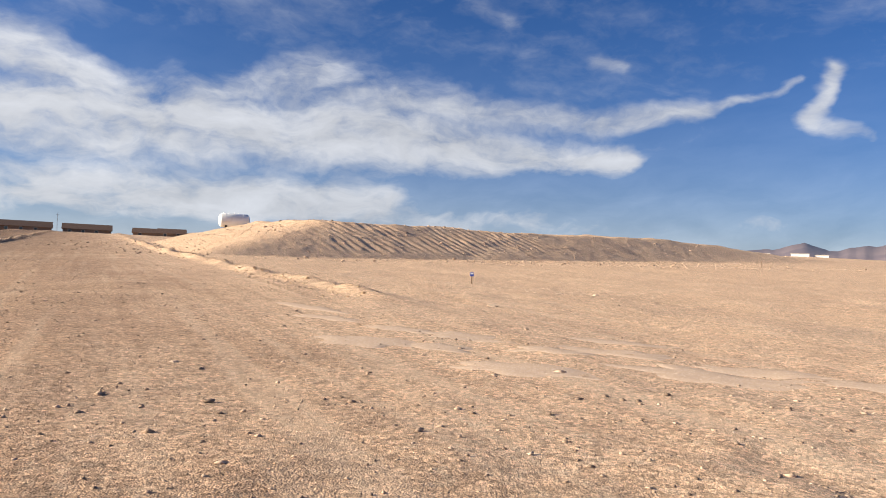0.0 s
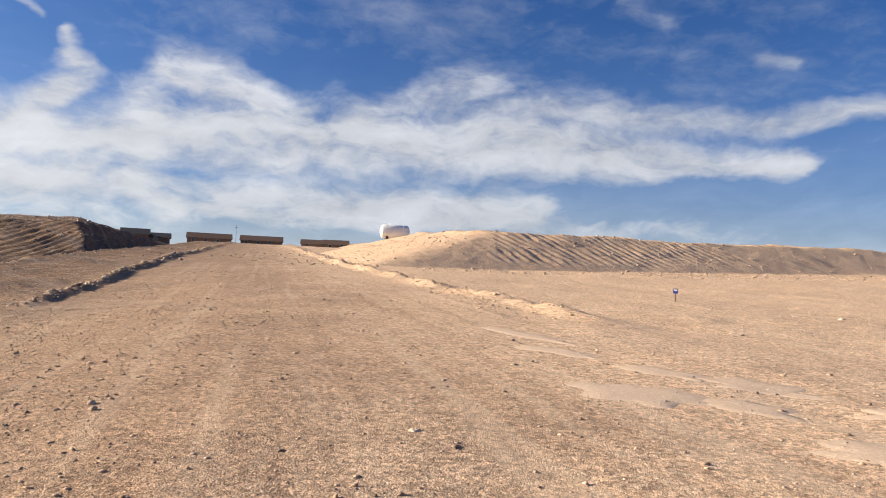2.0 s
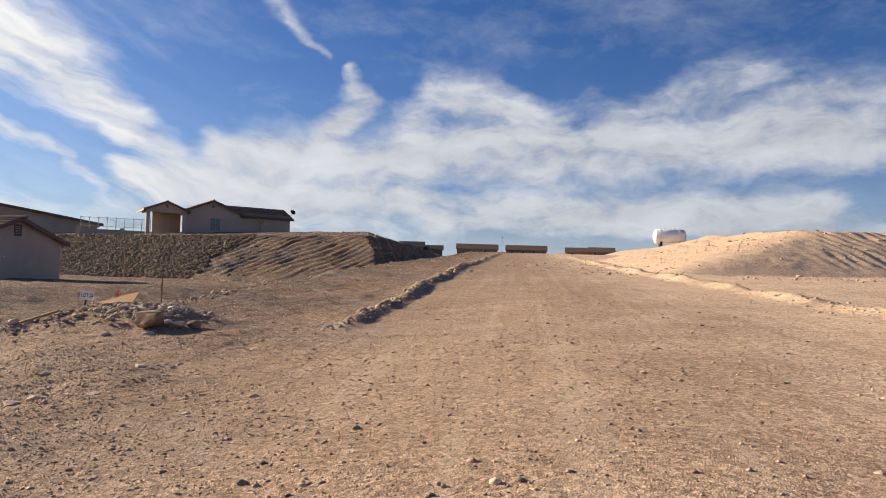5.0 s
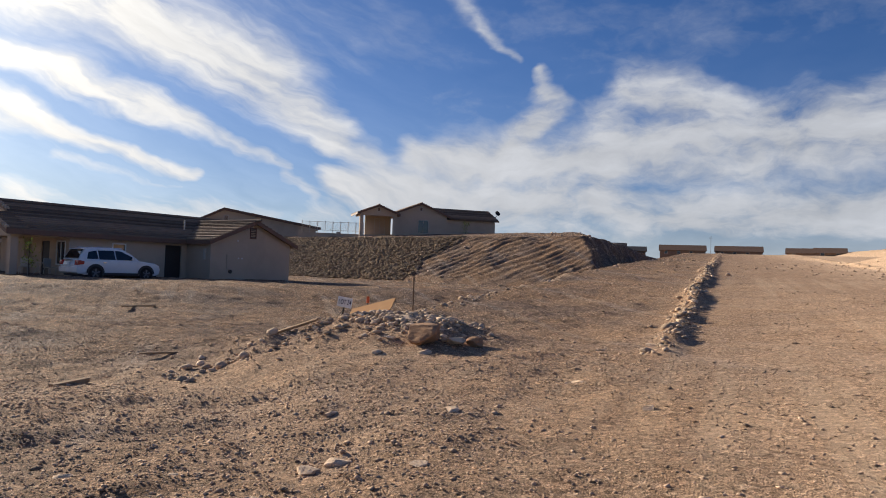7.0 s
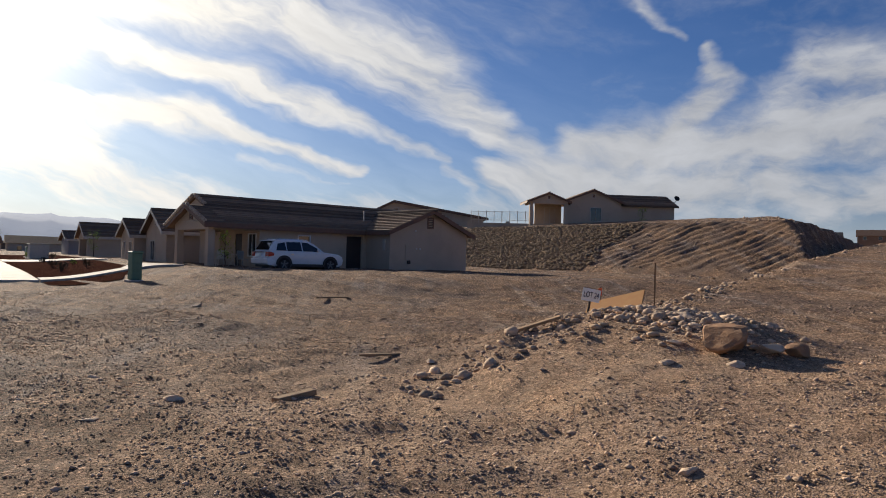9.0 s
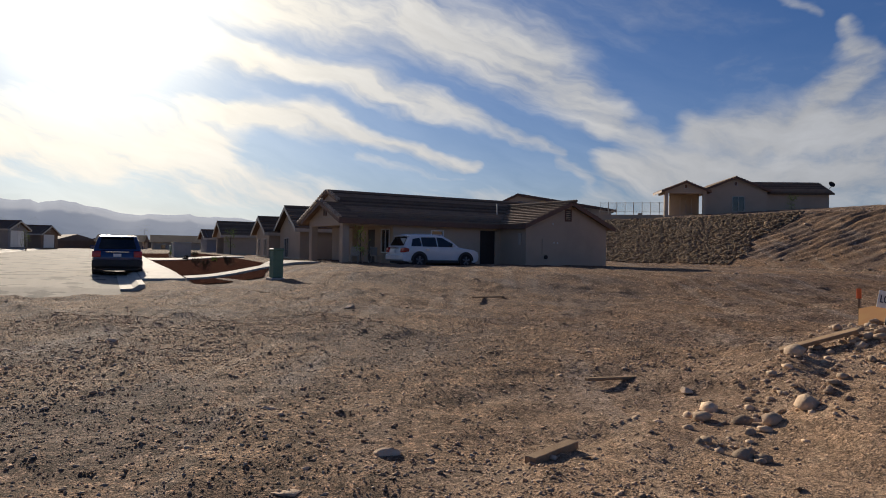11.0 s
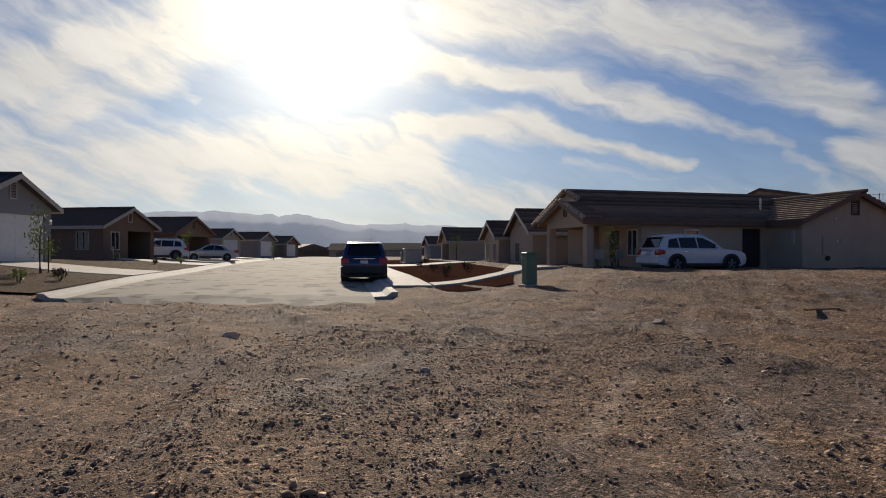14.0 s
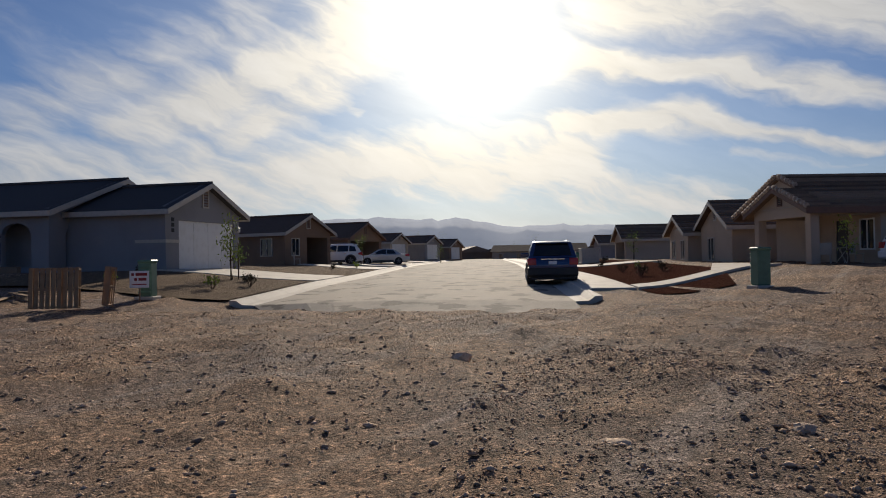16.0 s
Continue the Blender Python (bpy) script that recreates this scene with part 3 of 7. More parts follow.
def fbm(x, y, seed, octaves=4):
    total, amp = 0, 1.0
    for o in range(octaves):
        total = total + amp * vnoise(x * 2**o + 17.3 * o, y * 2**o - 9.1 * o, seed + o)
        amp *= 0.5
    return total


ROAD_U, ROAD_V = (-0.49, 0.872), (0.872, 0.49)            # along the dirt road, and to its right
ST_O, ST_D, ST_N = (-38.9, 2.6), (-0.988, -0.156), (0.156, -0.988)   # street: near kerb end, along it, across to the far kerb


def road_sw(x, y):
    return ROAD_U[0] * x + ROAD_U[1] * y, ROAD_V[0] * x + ROAD_V[1] * y


def street_ba(x, y):
    dx, dy = x - ST_O[0], y - ST_O[1]
    return ST_D[0] * dx + ST_D[1] * dy, ST_N[0] * dx + ST_N[1] * dy


def street_xy(b, a):
    return ST_O[0] + ST_D[0] * b + ST_N[0] * a, ST_O[1] + ST_D[1] * b + ST_N[1] * a


def street_z(b):
    return -0.22 + 0.22 * smooth(b, -2, 12) + 0.32 * smooth(b, 10, 50)


def hill_depth(x, y):
    """Metres inside the left bank's toe: from its front, and from its side along the road."""
    s, w = road_sw(x, y)
    front = -0.2 * (np.maximum(x, -105) + 46) + 0.98 * (y - 42)
    front = np.minimum(front, (x + 150) * 0.8)
    side = -(w + 11.0 + 1.2 * fbm(x * 0.22, y * 0.22, 33, 3)) * 2.8
    return front, side


def mound_depth(x, y):
    s, w = road_sw(x, y)
    return s - (46.5 + 0.226 * (w - 15)), (w - 5.8 - 15 * smooth(s, 75, 115)) * 0.72


def ground_z(x, y, rough=True):
    x, y = np.asarray(x, float), np.asarray(y, float)
    s, w = road_sw(x, y)
    b, a = street_ba(x, y)
    sc = np.clip(s, 0, 119)
    road = 0.03 + 0.04 * sc + 0.00006 * sc**2 + 0.028 * np.clip(s - 119, 0, 250) + 0.02 * np.clip(s, -20, 0)
    road = road - 0.5 * smooth(-w, 0, 6) * (1 - smooth(s, 18, 45)) + 0.02 * np.clip(w - 15, 0, 150)
    # the flat lot, the yards and the street's bed
    lot = -0.05 + 0.6 * smooth(-x, 27, 44) * smooth(y, 5.5, 12)
    street_zone = smooth(-x, 31, 37)
    st = street_z(b)
    left_yard = st - 0.08 + 0.18 * smooth(a, 10.3, 10.9)
    left_yard = left_yard + (0.72 - left_yard) * smooth(a, 10.5, 17.7) * (0.25 + 0.75 * smooth(b, -6, 6))
    right_yard = st - 0.08 + 0.17 * smooth(-a, 0.0, 0.5)
    right_yard = right_yard + (0.52 - right_yard) * smooth(-a, 2.5, 8.0)
    yards = np.where(a > 5, left_yard, right_yard)
    lot = lot * (1 - street_zone) + np.where(y > 12, np.maximum(yards, lot), yards) * street_zone
    lot = np.where(x < -180, lot - 4.0 * smooth(-x, 180, 900), lot)
    edge = 6.5 + 4.5 * smooth(s, 13, 19)
    keep = 1 - smooth(-w, edge - 1.2, edge + 1.5)
    z = keep * road + (1 - keep) * lot
    z = z + 0.34 * np.exp(-(((x + 17.7) / 1.5) ** 2 + ((y - 12.8) / 1.3) ** 2))
    # left bank
    front, side = hill_depth(x, y)
    d = np.minimum(front, side)
    bank = np.minimum(z + 0.46 * d, 4.75 + 0.10 * np.clip(d - 9, 0, 14) + 0.01 * np.clip(d - 23, 0, 100))
    z = np.where(d > 0, np.maximum(z, bank), z)
    # right mound
    mf, ml = mound_depth(x, y)
    md = -np.logaddexp(-1.1 * np.clip(mf, -400, 400), -1.1 * np.clip(ml, -400, 400)) / 1.1
    rise = np.clip(0.36 * md, 0, 2.55 + 0.35 * np.sin(w * 0.11) * 0.5)
    z = z + rise * (1 - smooth(w, 50, 118))
    if not rough:
        return z
    near = 1 - smooth(np.hypot(x + 12, y - 10), 60, 220)
    on_road = smooth(s, 2, 8) * (1 - smooth(np.abs(w), 4.0, 5.2))
    on_street = smooth(b, -3.5, -1.0) * smooth(a, -2, 0) * (1 - smooth(a, 10.3, 12.3))
    in_yard = smooth(b, -0.8, 0.8) * smooth(a, -8.5, -7.0) * (1 - smooth(a, 20, 24))
    lumpy = (1 - 0.65 * on_road) * (1 - on_street) * near * (1 - 0.9 * in_yard)
    z = z + lumpy * (0.10 * fbm(x * 0.35, y * 0.35, 3) + (0.3 + 0.7 * smooth(-w, 3.0, 6.5)) * (0.06 * fbm(x * 1.6, y * 1.6, 8, 3) + 0.032 * fbm(x * 4.5, y * 4.5, 14, 2)))
    # graded ridges along both sides of the road
    crumb = 0.6 + 1.1 * (fbm(x * 0.9, y * 0.9, 21, 3) + 0.5)
    wl = w + 4.9 + 0.35 * fbm(s * 0.25, s * 0 + 3, 31, 2)
    left = np.exp(-((wl / 0.21) ** 2)) * smooth(s, 18.5, 20.5) * (1 - smooth(s, 118, 126))
    z = z + 0.11 * left * crumb
    wr = w - (6.1 - 0.055 * np.clip(s - 16, 0, 30)) + 0.3 * fbm(s * 0.3, s * 0 + 7, 41, 2)
    right = np.exp(-((wr / 0.42) ** 2)) * smooth(s, 14.5, 16.5) * (1 - smooth(s, 118, 126))
    z = z + 0.15 * right * crumb
    # ragged edge of the bench above the lot
    eb = -w - edge
    z = z + 0.12 * np.exp(-((eb / 0.9) ** 2)) * smooth(s, 14, 18) * (fbm(x * 1.3, y * 1.3, 51, 3) * 1.6 + 0.4) * (1 - smooth(s, 60, 75))
    # tyre ruts in the lot and furrows dragged down the banks
    rut = np.sin((y * 0.93 - x * 0.36) * 3.2 + 2.0 * fbm(x * 0.2, y * 0.2, 61, 2))
    z = z + 0.075 * np.clip(rut, 0, 1) ** 3 * (1 - keep) * smooth(-x, 14, 18) * (1 - smooth(-x, 40, 46)) * (1 - on_street)
    tangent = 0.98 * x + 0.2 * y
    furrow = np.abs(np.sin((tangent - front * 0.6) * 2.8 + 3.0 * fbm(x * 0.3, y * 0.3, 71, 3)))
    z = z + (0.15 + 0.12 * fbm(x * 0.4, y * 0.4, 75, 2)) * (furrow**2 - 0.4) * smooth(d, 0.3, 2.0) * (1 - smooth(d, 9.0, 11.5)) * smooth(x, -63, -57)
    mt = 0.226 * s - w
    furrow = np.abs(np.sin((mt - mf * 0.6) * 3.9 + 3.0 * fbm(x * 0.25, y * 0.25, 81, 3)))
    z = z + (0.06 + 0.09 * fbm(x * 0.4, y * 0.4, 85, 2)) * (furrow**2 - 0.4) * smooth(md, 0.3, 2.0) * (1 - smooth(md, 7.2, 9.0)) * smooth(w, 13, 18) * (1 - smooth(w, 45, 70))
    z = z + 0.16 * fbm(x * 0.5, y * 0.5, 91, 3) * smooth(d, 8, 11) * (1 - smooth(d, 13, 18))
    z = z + 0.05 * fbm(x * 1.1, y * 1.1, 87, 3) * smooth(md, 0.2, 1.5) * (1 - smooth(w, 60, 90))
    z = z + 0.3 * fbm(x * 0.3, y * 0.3, 95, 4) * smooth(md, 5, 9) * (1 - smooth(md, 11, 18))
    # hard pale crust scraped bare near the bend, and a shallow scour
    z = z - 0.06 * smooth(np.hypot((x - 3.6) / 2.2, (y - 4.2) / 1.1) * -1 + 0.3 * fbm(x, y, 99, 3), -1.0, -0.7)
    return z


def gz(x, y):
    return float(ground_z(np.array([x]), np.array([y]), True)[0])


def spaced(lo, hi, mid_lo, fine_lo, fine_hi, mid_hi, step, mid_step, grow=1.07, most=400.0):
    mid = [*np.arange(mid_lo, fine_lo, mid_step), *np.arange(fine_lo, fine_hi, step), *np.arange(fine_hi, mid_hi, mid_step)]
    fine_lo, fine_hi, step = mid_lo, mid_hi, mid_step
    up, p, d = [], fine_hi, step
    while p < hi:
        up.append(p)
        d = min(d * grow, most)
        p += d
    down, p, d = [], fine_lo, step
    while p > lo:
        d = min(d * grow, most)
        p -= d
        down.append(p)
    return np.array(down[::-1] + mid + up + [hi])


def build_ground():
    xs = spaced(-4500, 4500, -75, -33, 6, 32, 0.12, 0.23, 1.06)
    ys = spaced(-4500, 4500, -8, 0, 24, 70, 0.11, 0.20, 1.06)
    gx, gy = np.meshgrid(xs, ys, indexing="ij")
    z = ground_z(gx, gy)
    nx, ny = gx.shape
    co = np.stack([gx, gy, z], -1).reshape(-1, 3)
    i, j = np.meshgrid(np.arange(nx - 1), np.arange(ny - 1), indexing="ij")
    v = (i * ny + j).ravel()
    quads = np.stack([v, v + ny, v + ny + 1, v + 1], -1)
    me = bpy.data.meshes.new("ground")
    me.vertices.add(len(co))
    me.vertices.foreach_set("co", co.ravel())
    me.loops.add(quads.size)
    me.loops.foreach_set("vertex_index", quads.ravel())
    me.polygons.add(len(quads))
    me.polygons.foreach_set("loop_start", np.arange(0, quads.size, 4))
    me.polygons.foreach_set("use_smooth", np.ones(len(quads), bool))
    me.update(calc_edges=True)
    me.materials.append(DIRT)
    return tagged(new("ground", me), "graded tan desert dirt with gravel, ruts and banks", "ground", kind="structure")


def rock_meshes(count, seed, subdiv=1):
    """Angular stones as arrays of points and triangles, about 1 m across."""
    rng = np.random.default_rng(seed)
    out = []
    for _ in range(count):
        bm = bmesh.new()
        bmesh.ops.create_icosphere(bm, subdivisions=subdiv, radius=0.5)
        pts = np.array([v.co[:] for v in bm.verts])
        for _ in range(5 if subdiv == 1 else 11):
            n = rng.normal(size=3)
            n /= np.linalg.norm(n)
            cut = rng.uniform(0.26, 0.42)
            over = np.clip(pts @ n - cut, 0, None)
            pts = pts - over[:, None] * n
        pts *= rng.uniform(0.7, 1.2, 3) * (1, 1, 0.55)
        tris = np.array([[v.index for v in f.verts] for f in bm.faces])
        bm.free()
        out.append((pts, tris))
    return out


def chip_meshes(count, seed):
    """Flat angular chips of eight faces, about 1 m across."""
    rng = np.random.default_rng(seed)
    tris = np.array([[0, 2, 4], [2, 1, 4], [1, 3, 4], [3, 0, 4], [2, 0, 5], [1, 2, 5], [3, 1, 5], [0, 3, 5]])
    out = []
    for _ in range(count):
        pts = np.array([[0.55, 0, 0], [-0.55, 0, 0], [0, 0.5, 0], [0, -0.5, 0], [0, 0, 0.30], [0, 0, -0.3]])
        pts = pts * rng.uniform(0.65, 1.25, (6, 1)) + rng.normal(size=(6, 3)) * (0.16, 0.16, 0.05)
        out.append((pts, tris))
    return out


def scatter(name, places, sizes, shapes, mat, label, category, seed, sink=0.25):
    """Many stones as one object, each standing on the ground."""
    rng = np.random.default_rng(seed)
    verts, faces, base = [], [], 0
    zs = ground_z(places[:, 0], places[:, 1])
    pick = rng.integers(len(shapes), size=len(places))
    turn = rng.uniform(0, 2 * math.pi, len(places))
    for k, (pts, tris) in enumerate(shapes):
        m = pick == k
        n, size = int(m.sum()), np.asarray(sizes)[m]
        if not n:
            continue
        c, sn = np.cos(turn[m])[:, None], np.sin(turn[m])[:, None]
        p = pts[None] * size[:, None, None]
        p = np.stack([p[..., 0] * c - p[..., 1] * sn + places[m, 0][:, None], p[..., 0] * sn + p[..., 1] * c + places[m, 1][:, None],
                      p[..., 2] + (zs[m] + size * (0.36 - sink))[:, None]], -1)
        verts.append(p.reshape(-1, 3))
        faces.append((tris[None] + base + len(pts) * np.arange(n)[:, None, None]).reshape(-1, 3))
        base += n * len(pts)
    me = bpy.data.meshes.new(name)
    v, f = np.concatenate(verts), np.concatenate(faces)
    me.vertices.add(len(v))
    me.vertices.foreach_set("co", v.ravel())
    me.loops.add(f.size)
    me.loops.foreach_set("vertex_index", f.ravel())
    me.polygons.add(len(f))
    me.polygons.foreach_set("loop_start", np.arange(0, f.size, 3))
    me.update(calc_edges=True)
    me.materials.append(mat)
    return tagged(new(name, me), label, category, kind="stuff")


def strip(name, points_a, points_b, lift, mat, label, category, thick=0.1, kind="structure", joints=0.0, wavy=0.0):
    """A slab between two lines of (x, y, z) points."""
    bm = bmesh.new()
    rows = []
    for pa, pb in zip(points_a, points_b):
        rows.append([bm.verts.new((pa[0], pa[1], pa[2] + lift)), bm.verts.new((pb[0], pb[1], pb[2] + lift)),
                     bm.verts.new((pb[0], pb[1], pb[2] + lift - thick)), bm.verts.new((pa[0], pa[1], pa[2] + lift - thick))])
    for p, q in zip(rows, rows[1:]):
        for i in range(4):
            j = (i + 1) % 4
            bm.faces.new((p[i], q[i], q[j], p[j]))
    bm.faces.new(rows[0])
    bm.faces.new(rows[-1][::-1])
    bmesh.ops.recalc_face_normals(bm, faces=bm.faces[:])
    return tagged(link_mesh(name, bm, mat), label, category, kind=kind)


def build_street():
    n = 40
    bs = [0.0] + [200 * (i / n) ** 1.6 for i in range(1, n + 1)]
    line = lambda a, z: [(*street_xy(b, a), z) for b in bs]  # noqa: E731
    # the paving's ragged end bulges towards the dirt
    bm = bmesh.new()
    rows = []
    for i, b in enumerate([None] + bs):
        row = []
        for k in range(13):
            a = 0.45 + 9.4 * k / 12
            end = -3.3 + 3.2 * (k / 12) ** 3 + 0.35 * math.sin(k * 2.1)
            bb = end if b is None else max(b, end + 0.1)
            x, y = street_xy(bb, a)
            row.append(bm.verts.new((x, y, float(street_z(bb)) + 0.10 * (1 - ((a - 5.15) / 4.85) ** 2) - (0.22 if b is None else 0))))
        rows.append(row)
    for p, q in zip(rows, rows[1:]):
        for k in range(12):
            bm.faces.new((p[k], p[k + 1], q[k + 1], q[k]))
    bmesh.ops.recalc_face_normals(bm, faces=bm.faces[:])
    tagged(link_mesh("road", bm, ASPHALT), "worn grey asphalt street with dark patched cracks", "road", kind="structure")
    for side, name in ((0, "kerb"), (1, "kerb")):
        sign, base = (-1, 0.47) if side == 0 else (1, 9.83)
        bs2 = [0.0 if side == 0 else 0.1] + bs[1:]
        bm = bmesh.new()
        prof = [(0, 0.0), (0.42, 0.02), (0.60, 0.15), (0.80, 0.16), (0.80, -0.25), (0, -0.25)]
        rows = [[bm.verts.new((*street_xy(b, base + sign * u), float(street_z(b)) + v)) for u, v in prof] for b in bs2]
        for p, q in zip(rows, rows[1:]):
            for i in range(len(prof)):
                j = (i + 1) % len(prof)
                bm.faces.new((p[i], q[i], q[j], p[j]))
        bm.faces.new(rows[0])
        bm.faces.new(rows[-1][::-1])
        bmesh.ops.recalc_face_normals(bm, faces=bm.faces[:])
        tagged(link_mesh(name, bm, CONCRETE), "rolled concrete kerb and gutter along the street", "kerb", kind="structure")


def flat_patch(name, corners, mat, label, category, lift=0.03, cells=10, thick=0.0):
    """A four-cornered patch laid on the ground, corners as (b, a) on the street's own axes."""
    bm = bmesh.new()
    (p0, p1, p2, p3) = corners
    grid = []
    for i in range(cells + 1):
        row = []
        for j in range(cells + 1):
            u, v = i / cells, j / cells
            b = (p0[0] * (1 - u) + p1[0] * u) * (1 - v) + (p3[0] * (1 - u) + p2[0] * u) * v
            a = (p0[1] * (1 - u) + p1[1] * u) * (1 - v) + (p3[1] * (1 - u) + p2[1] * u) * v
            x, y = street_xy(b, a - 0.7 if a > 9 else a)
            z = float(ground_z(np.array([x]), np.array([y]), False)[0]) + 0.05
            row.append(bm.verts.new((x, y, z + lift)))
        grid.append(row)
    for i in range(cells):
        for j in range(cells):
            bm.faces.new((grid[i][j], grid[i + 1][j], grid[i + 1][j + 1], grid[i][j + 1]))
    if thick:
        edge = [e for e in bm.edges if len(e.link_faces) == 1]
        out = bmesh.ops.extrude_edge_only(bm, edges=edge)
        bmesh.ops.translate(bm, vec=(0, 0, -thick), verts=[v for v in out["geom"] if isinstance(v, bmesh.types.BMVert)])
    bmesh.ops.recalc_face_normals(bm, faces=bm.faces[:])
    return tagged(link_mesh(name, bm, mat), label, category, kind="structure")


build_ground()
build_street()


# ---------------------------------------------------------------- houses
def ring_prism(bm, pts, x0, x1):
    a = [bm.verts.new((x0, y, z)) for y, z in pts]
    b = [bm.verts.new((x1, y, z)) for y, z in pts]
    bm.faces.new(a)
    bm.faces.new(b[::-1])
    for i in range(len(pts)):
        j = (i + 1) % len(pts)
        bm.faces.new((a[j], a[i], b[i], b[j]))
    bmesh.ops.recalc_face_normals(bm, faces=bm.faces[:])
    return bm


def roof_slab(parent, x0, x1, y_eave, y_ridge, z_eave, z_ridge, mat, thick=0.12, course=0.34, name="roof"):
    """One slope of a roof that runs along x: a deck and, where it is tiled, overlapping courses from the eave to the ridge."""
    run, rise = y_ridge - y_eave, z_ridge - z_eave
    length = math.hypot(run, rise)
    n = max(4, round(length / course))
    deck = part(name, ring_prism(bmesh.new(), [(y_eave, z_eave), (y_ridge, z_ridge), (y_ridge, z_ridge - thick), (y_eave, z_eave - thick)], x0, x1), mat, parent)
    if mat is not TILE_BROWN:
        return deck
    for k in range(n):
        t0, t1 = k / n, min(1.0, (k + 1) / n + 0.015)
        pts = [(y_eave + run * t, z_eave + rise * t + up) for t, up in ((t0, 0.11), (t1, 0.02), (t1, -0.01), (t0, -0.01))]
        jut = 0.015 * ((k * 7) % 3 - 1)
        part("tile_course", ring_prism(bmesh.new(), pts, x0 + jut, x1 + jut), mat, deck)
    return deck


def wall_with_holes(parent, x0, x1, z0, z1, y0, y1, holes, mat, peak=None, name="wall"):
    """A wall along x from y0 to y1 thick, with rectangular holes (x0, x1, z0, z1) through it, and a gable peak (x, z)."""
    xs = sorted({x0, x1, *(v for h in holes for v in h[:2])} | ({peak[0]} if peak else set()))
    zs = sorted({z0, z1, *(v for h in holes for v in h[2:])})
    bm = bmesh.new()
    for xa, xb in zip(xs, xs[1:]):
        for za, zb in zip(zs, zs[1:]):
            cx, cz = (xa + xb) / 2, (za + zb) / 2
            if any(h[0] < cx < h[1] and h[2] < cz < h[3] for h in holes):
                continue
            box(bm, xa, xb, y0, y1, za, zb)
        if peak:
            top = lambda x: z1 + (peak[1] - z1) * (1 - abs(x - peak[0]) / ((x1 - peak[0]) if x > peak[0] else (peak[0] - x0)))  # noqa: E731
            ta, tb = top(xa), top(xb)
            pts = [(xa, z1), (xb, z1)] + ([(xb, tb)] if tb > z1 + 0.01 else []) + ([(xa, ta)] if ta > z1 + 0.01 else [])
            if len(pts) > 2:
                a = [bm.verts.new((x, y0, z)) for x, z in pts]
                b = [bm.verts.new((x, y1, z)) for x, z in pts]
                bm.faces.new(a)
                bm.faces.new(b[::-1])
                for i in range(len(pts)):
                    j = (i + 1) % len(pts)
                    bm.faces.new((a[j], a[i], b[i], b[j]))
    bmesh.ops.remove_doubles(bm, verts=bm.verts[:], dist=0.0005)
    bmesh.ops.recalc_face_normals(bm, faces=bm.faces[:])
    return part(name, bm, mat, parent)


def turned(ob, m):
    """Sets a part's pose inside its thing."""
    ob.matrix_basis = m
    return ob


def framed_window(parent, x0, x1, z0, z1, y, out, trim, split=True):
    """A window in a wall along x; out is -1 or +1, the way that it faces along y."""
    ya, yb = sorted((y, y + out * 0.05))
    bm = bmesh.new()
    f = 0.07
    for c in ((x0 - f, x1 + f, z1, z1 + f), (x0 - f, x1 + f, z0 - f, z0), (x0 - f, x0, z0, z1), (x1, x1 + f, z0, z1)):
        box(bm, c[0], c[1], ya, yb, c[2], c[3])
    if split:
        box(bm, (x0 + x1) / 2 - 0.025, (x0 + x1) / 2 + 0.025, ya, yb - 0.005, z0, z1)
    win = part("window", bm, trim, parent, "pale framed window")
    yc = y - out * 0.02
    g = bmesh.new()
    ga, gb = sorted((yc, yc - out * 0.02))
    box(g, x0 - 0.01, x1 + 0.01, ga, gb, z0 - 0.01, z1 + 0.01)
    part("pane", g, WINDOW_GLASS, win, "dark glass pane")
    return win


def gable_vent(parent, x, z, y, out, trim, w=0.5, h=0.75):
    bm = bmesh.new()
    ya, yb = sorted((y, y + out * 0.05))
    for c in ((x - w / 2, x + w / 2, z + h / 2 - 0.07, z + h / 2), (x - w / 2, x + w / 2, z - h / 2, z - h / 2 + 0.07),
              (x - w / 2, x - w / 2 + 0.07, z - h / 2 + 0.07, z + h / 2 - 0.07), (x + w / 2 - 0.07, x + w / 2, z - h / 2 + 0.07, z + h / 2 - 0.07)):
        box(bm, c[0], c[1], ya, yb, c[2], c[3])
    v = part("gable_vent", bm, trim, parent, "louvred gable vent")
    bm = bmesh.new()
    for k in range(6):
        zz = z - h / 2 + 0.1 + k * (h - 0.2) / 5
        box(bm, x - w / 2 + 0.07, x + w / 2 - 0.07, ya, yb - 0.015, zz - 0.025, zz + 0.025)
    part("louvre", bm, DARK_DOOR if trim is TRIM_BROWN else TRIM_BROWN, v)
    return v


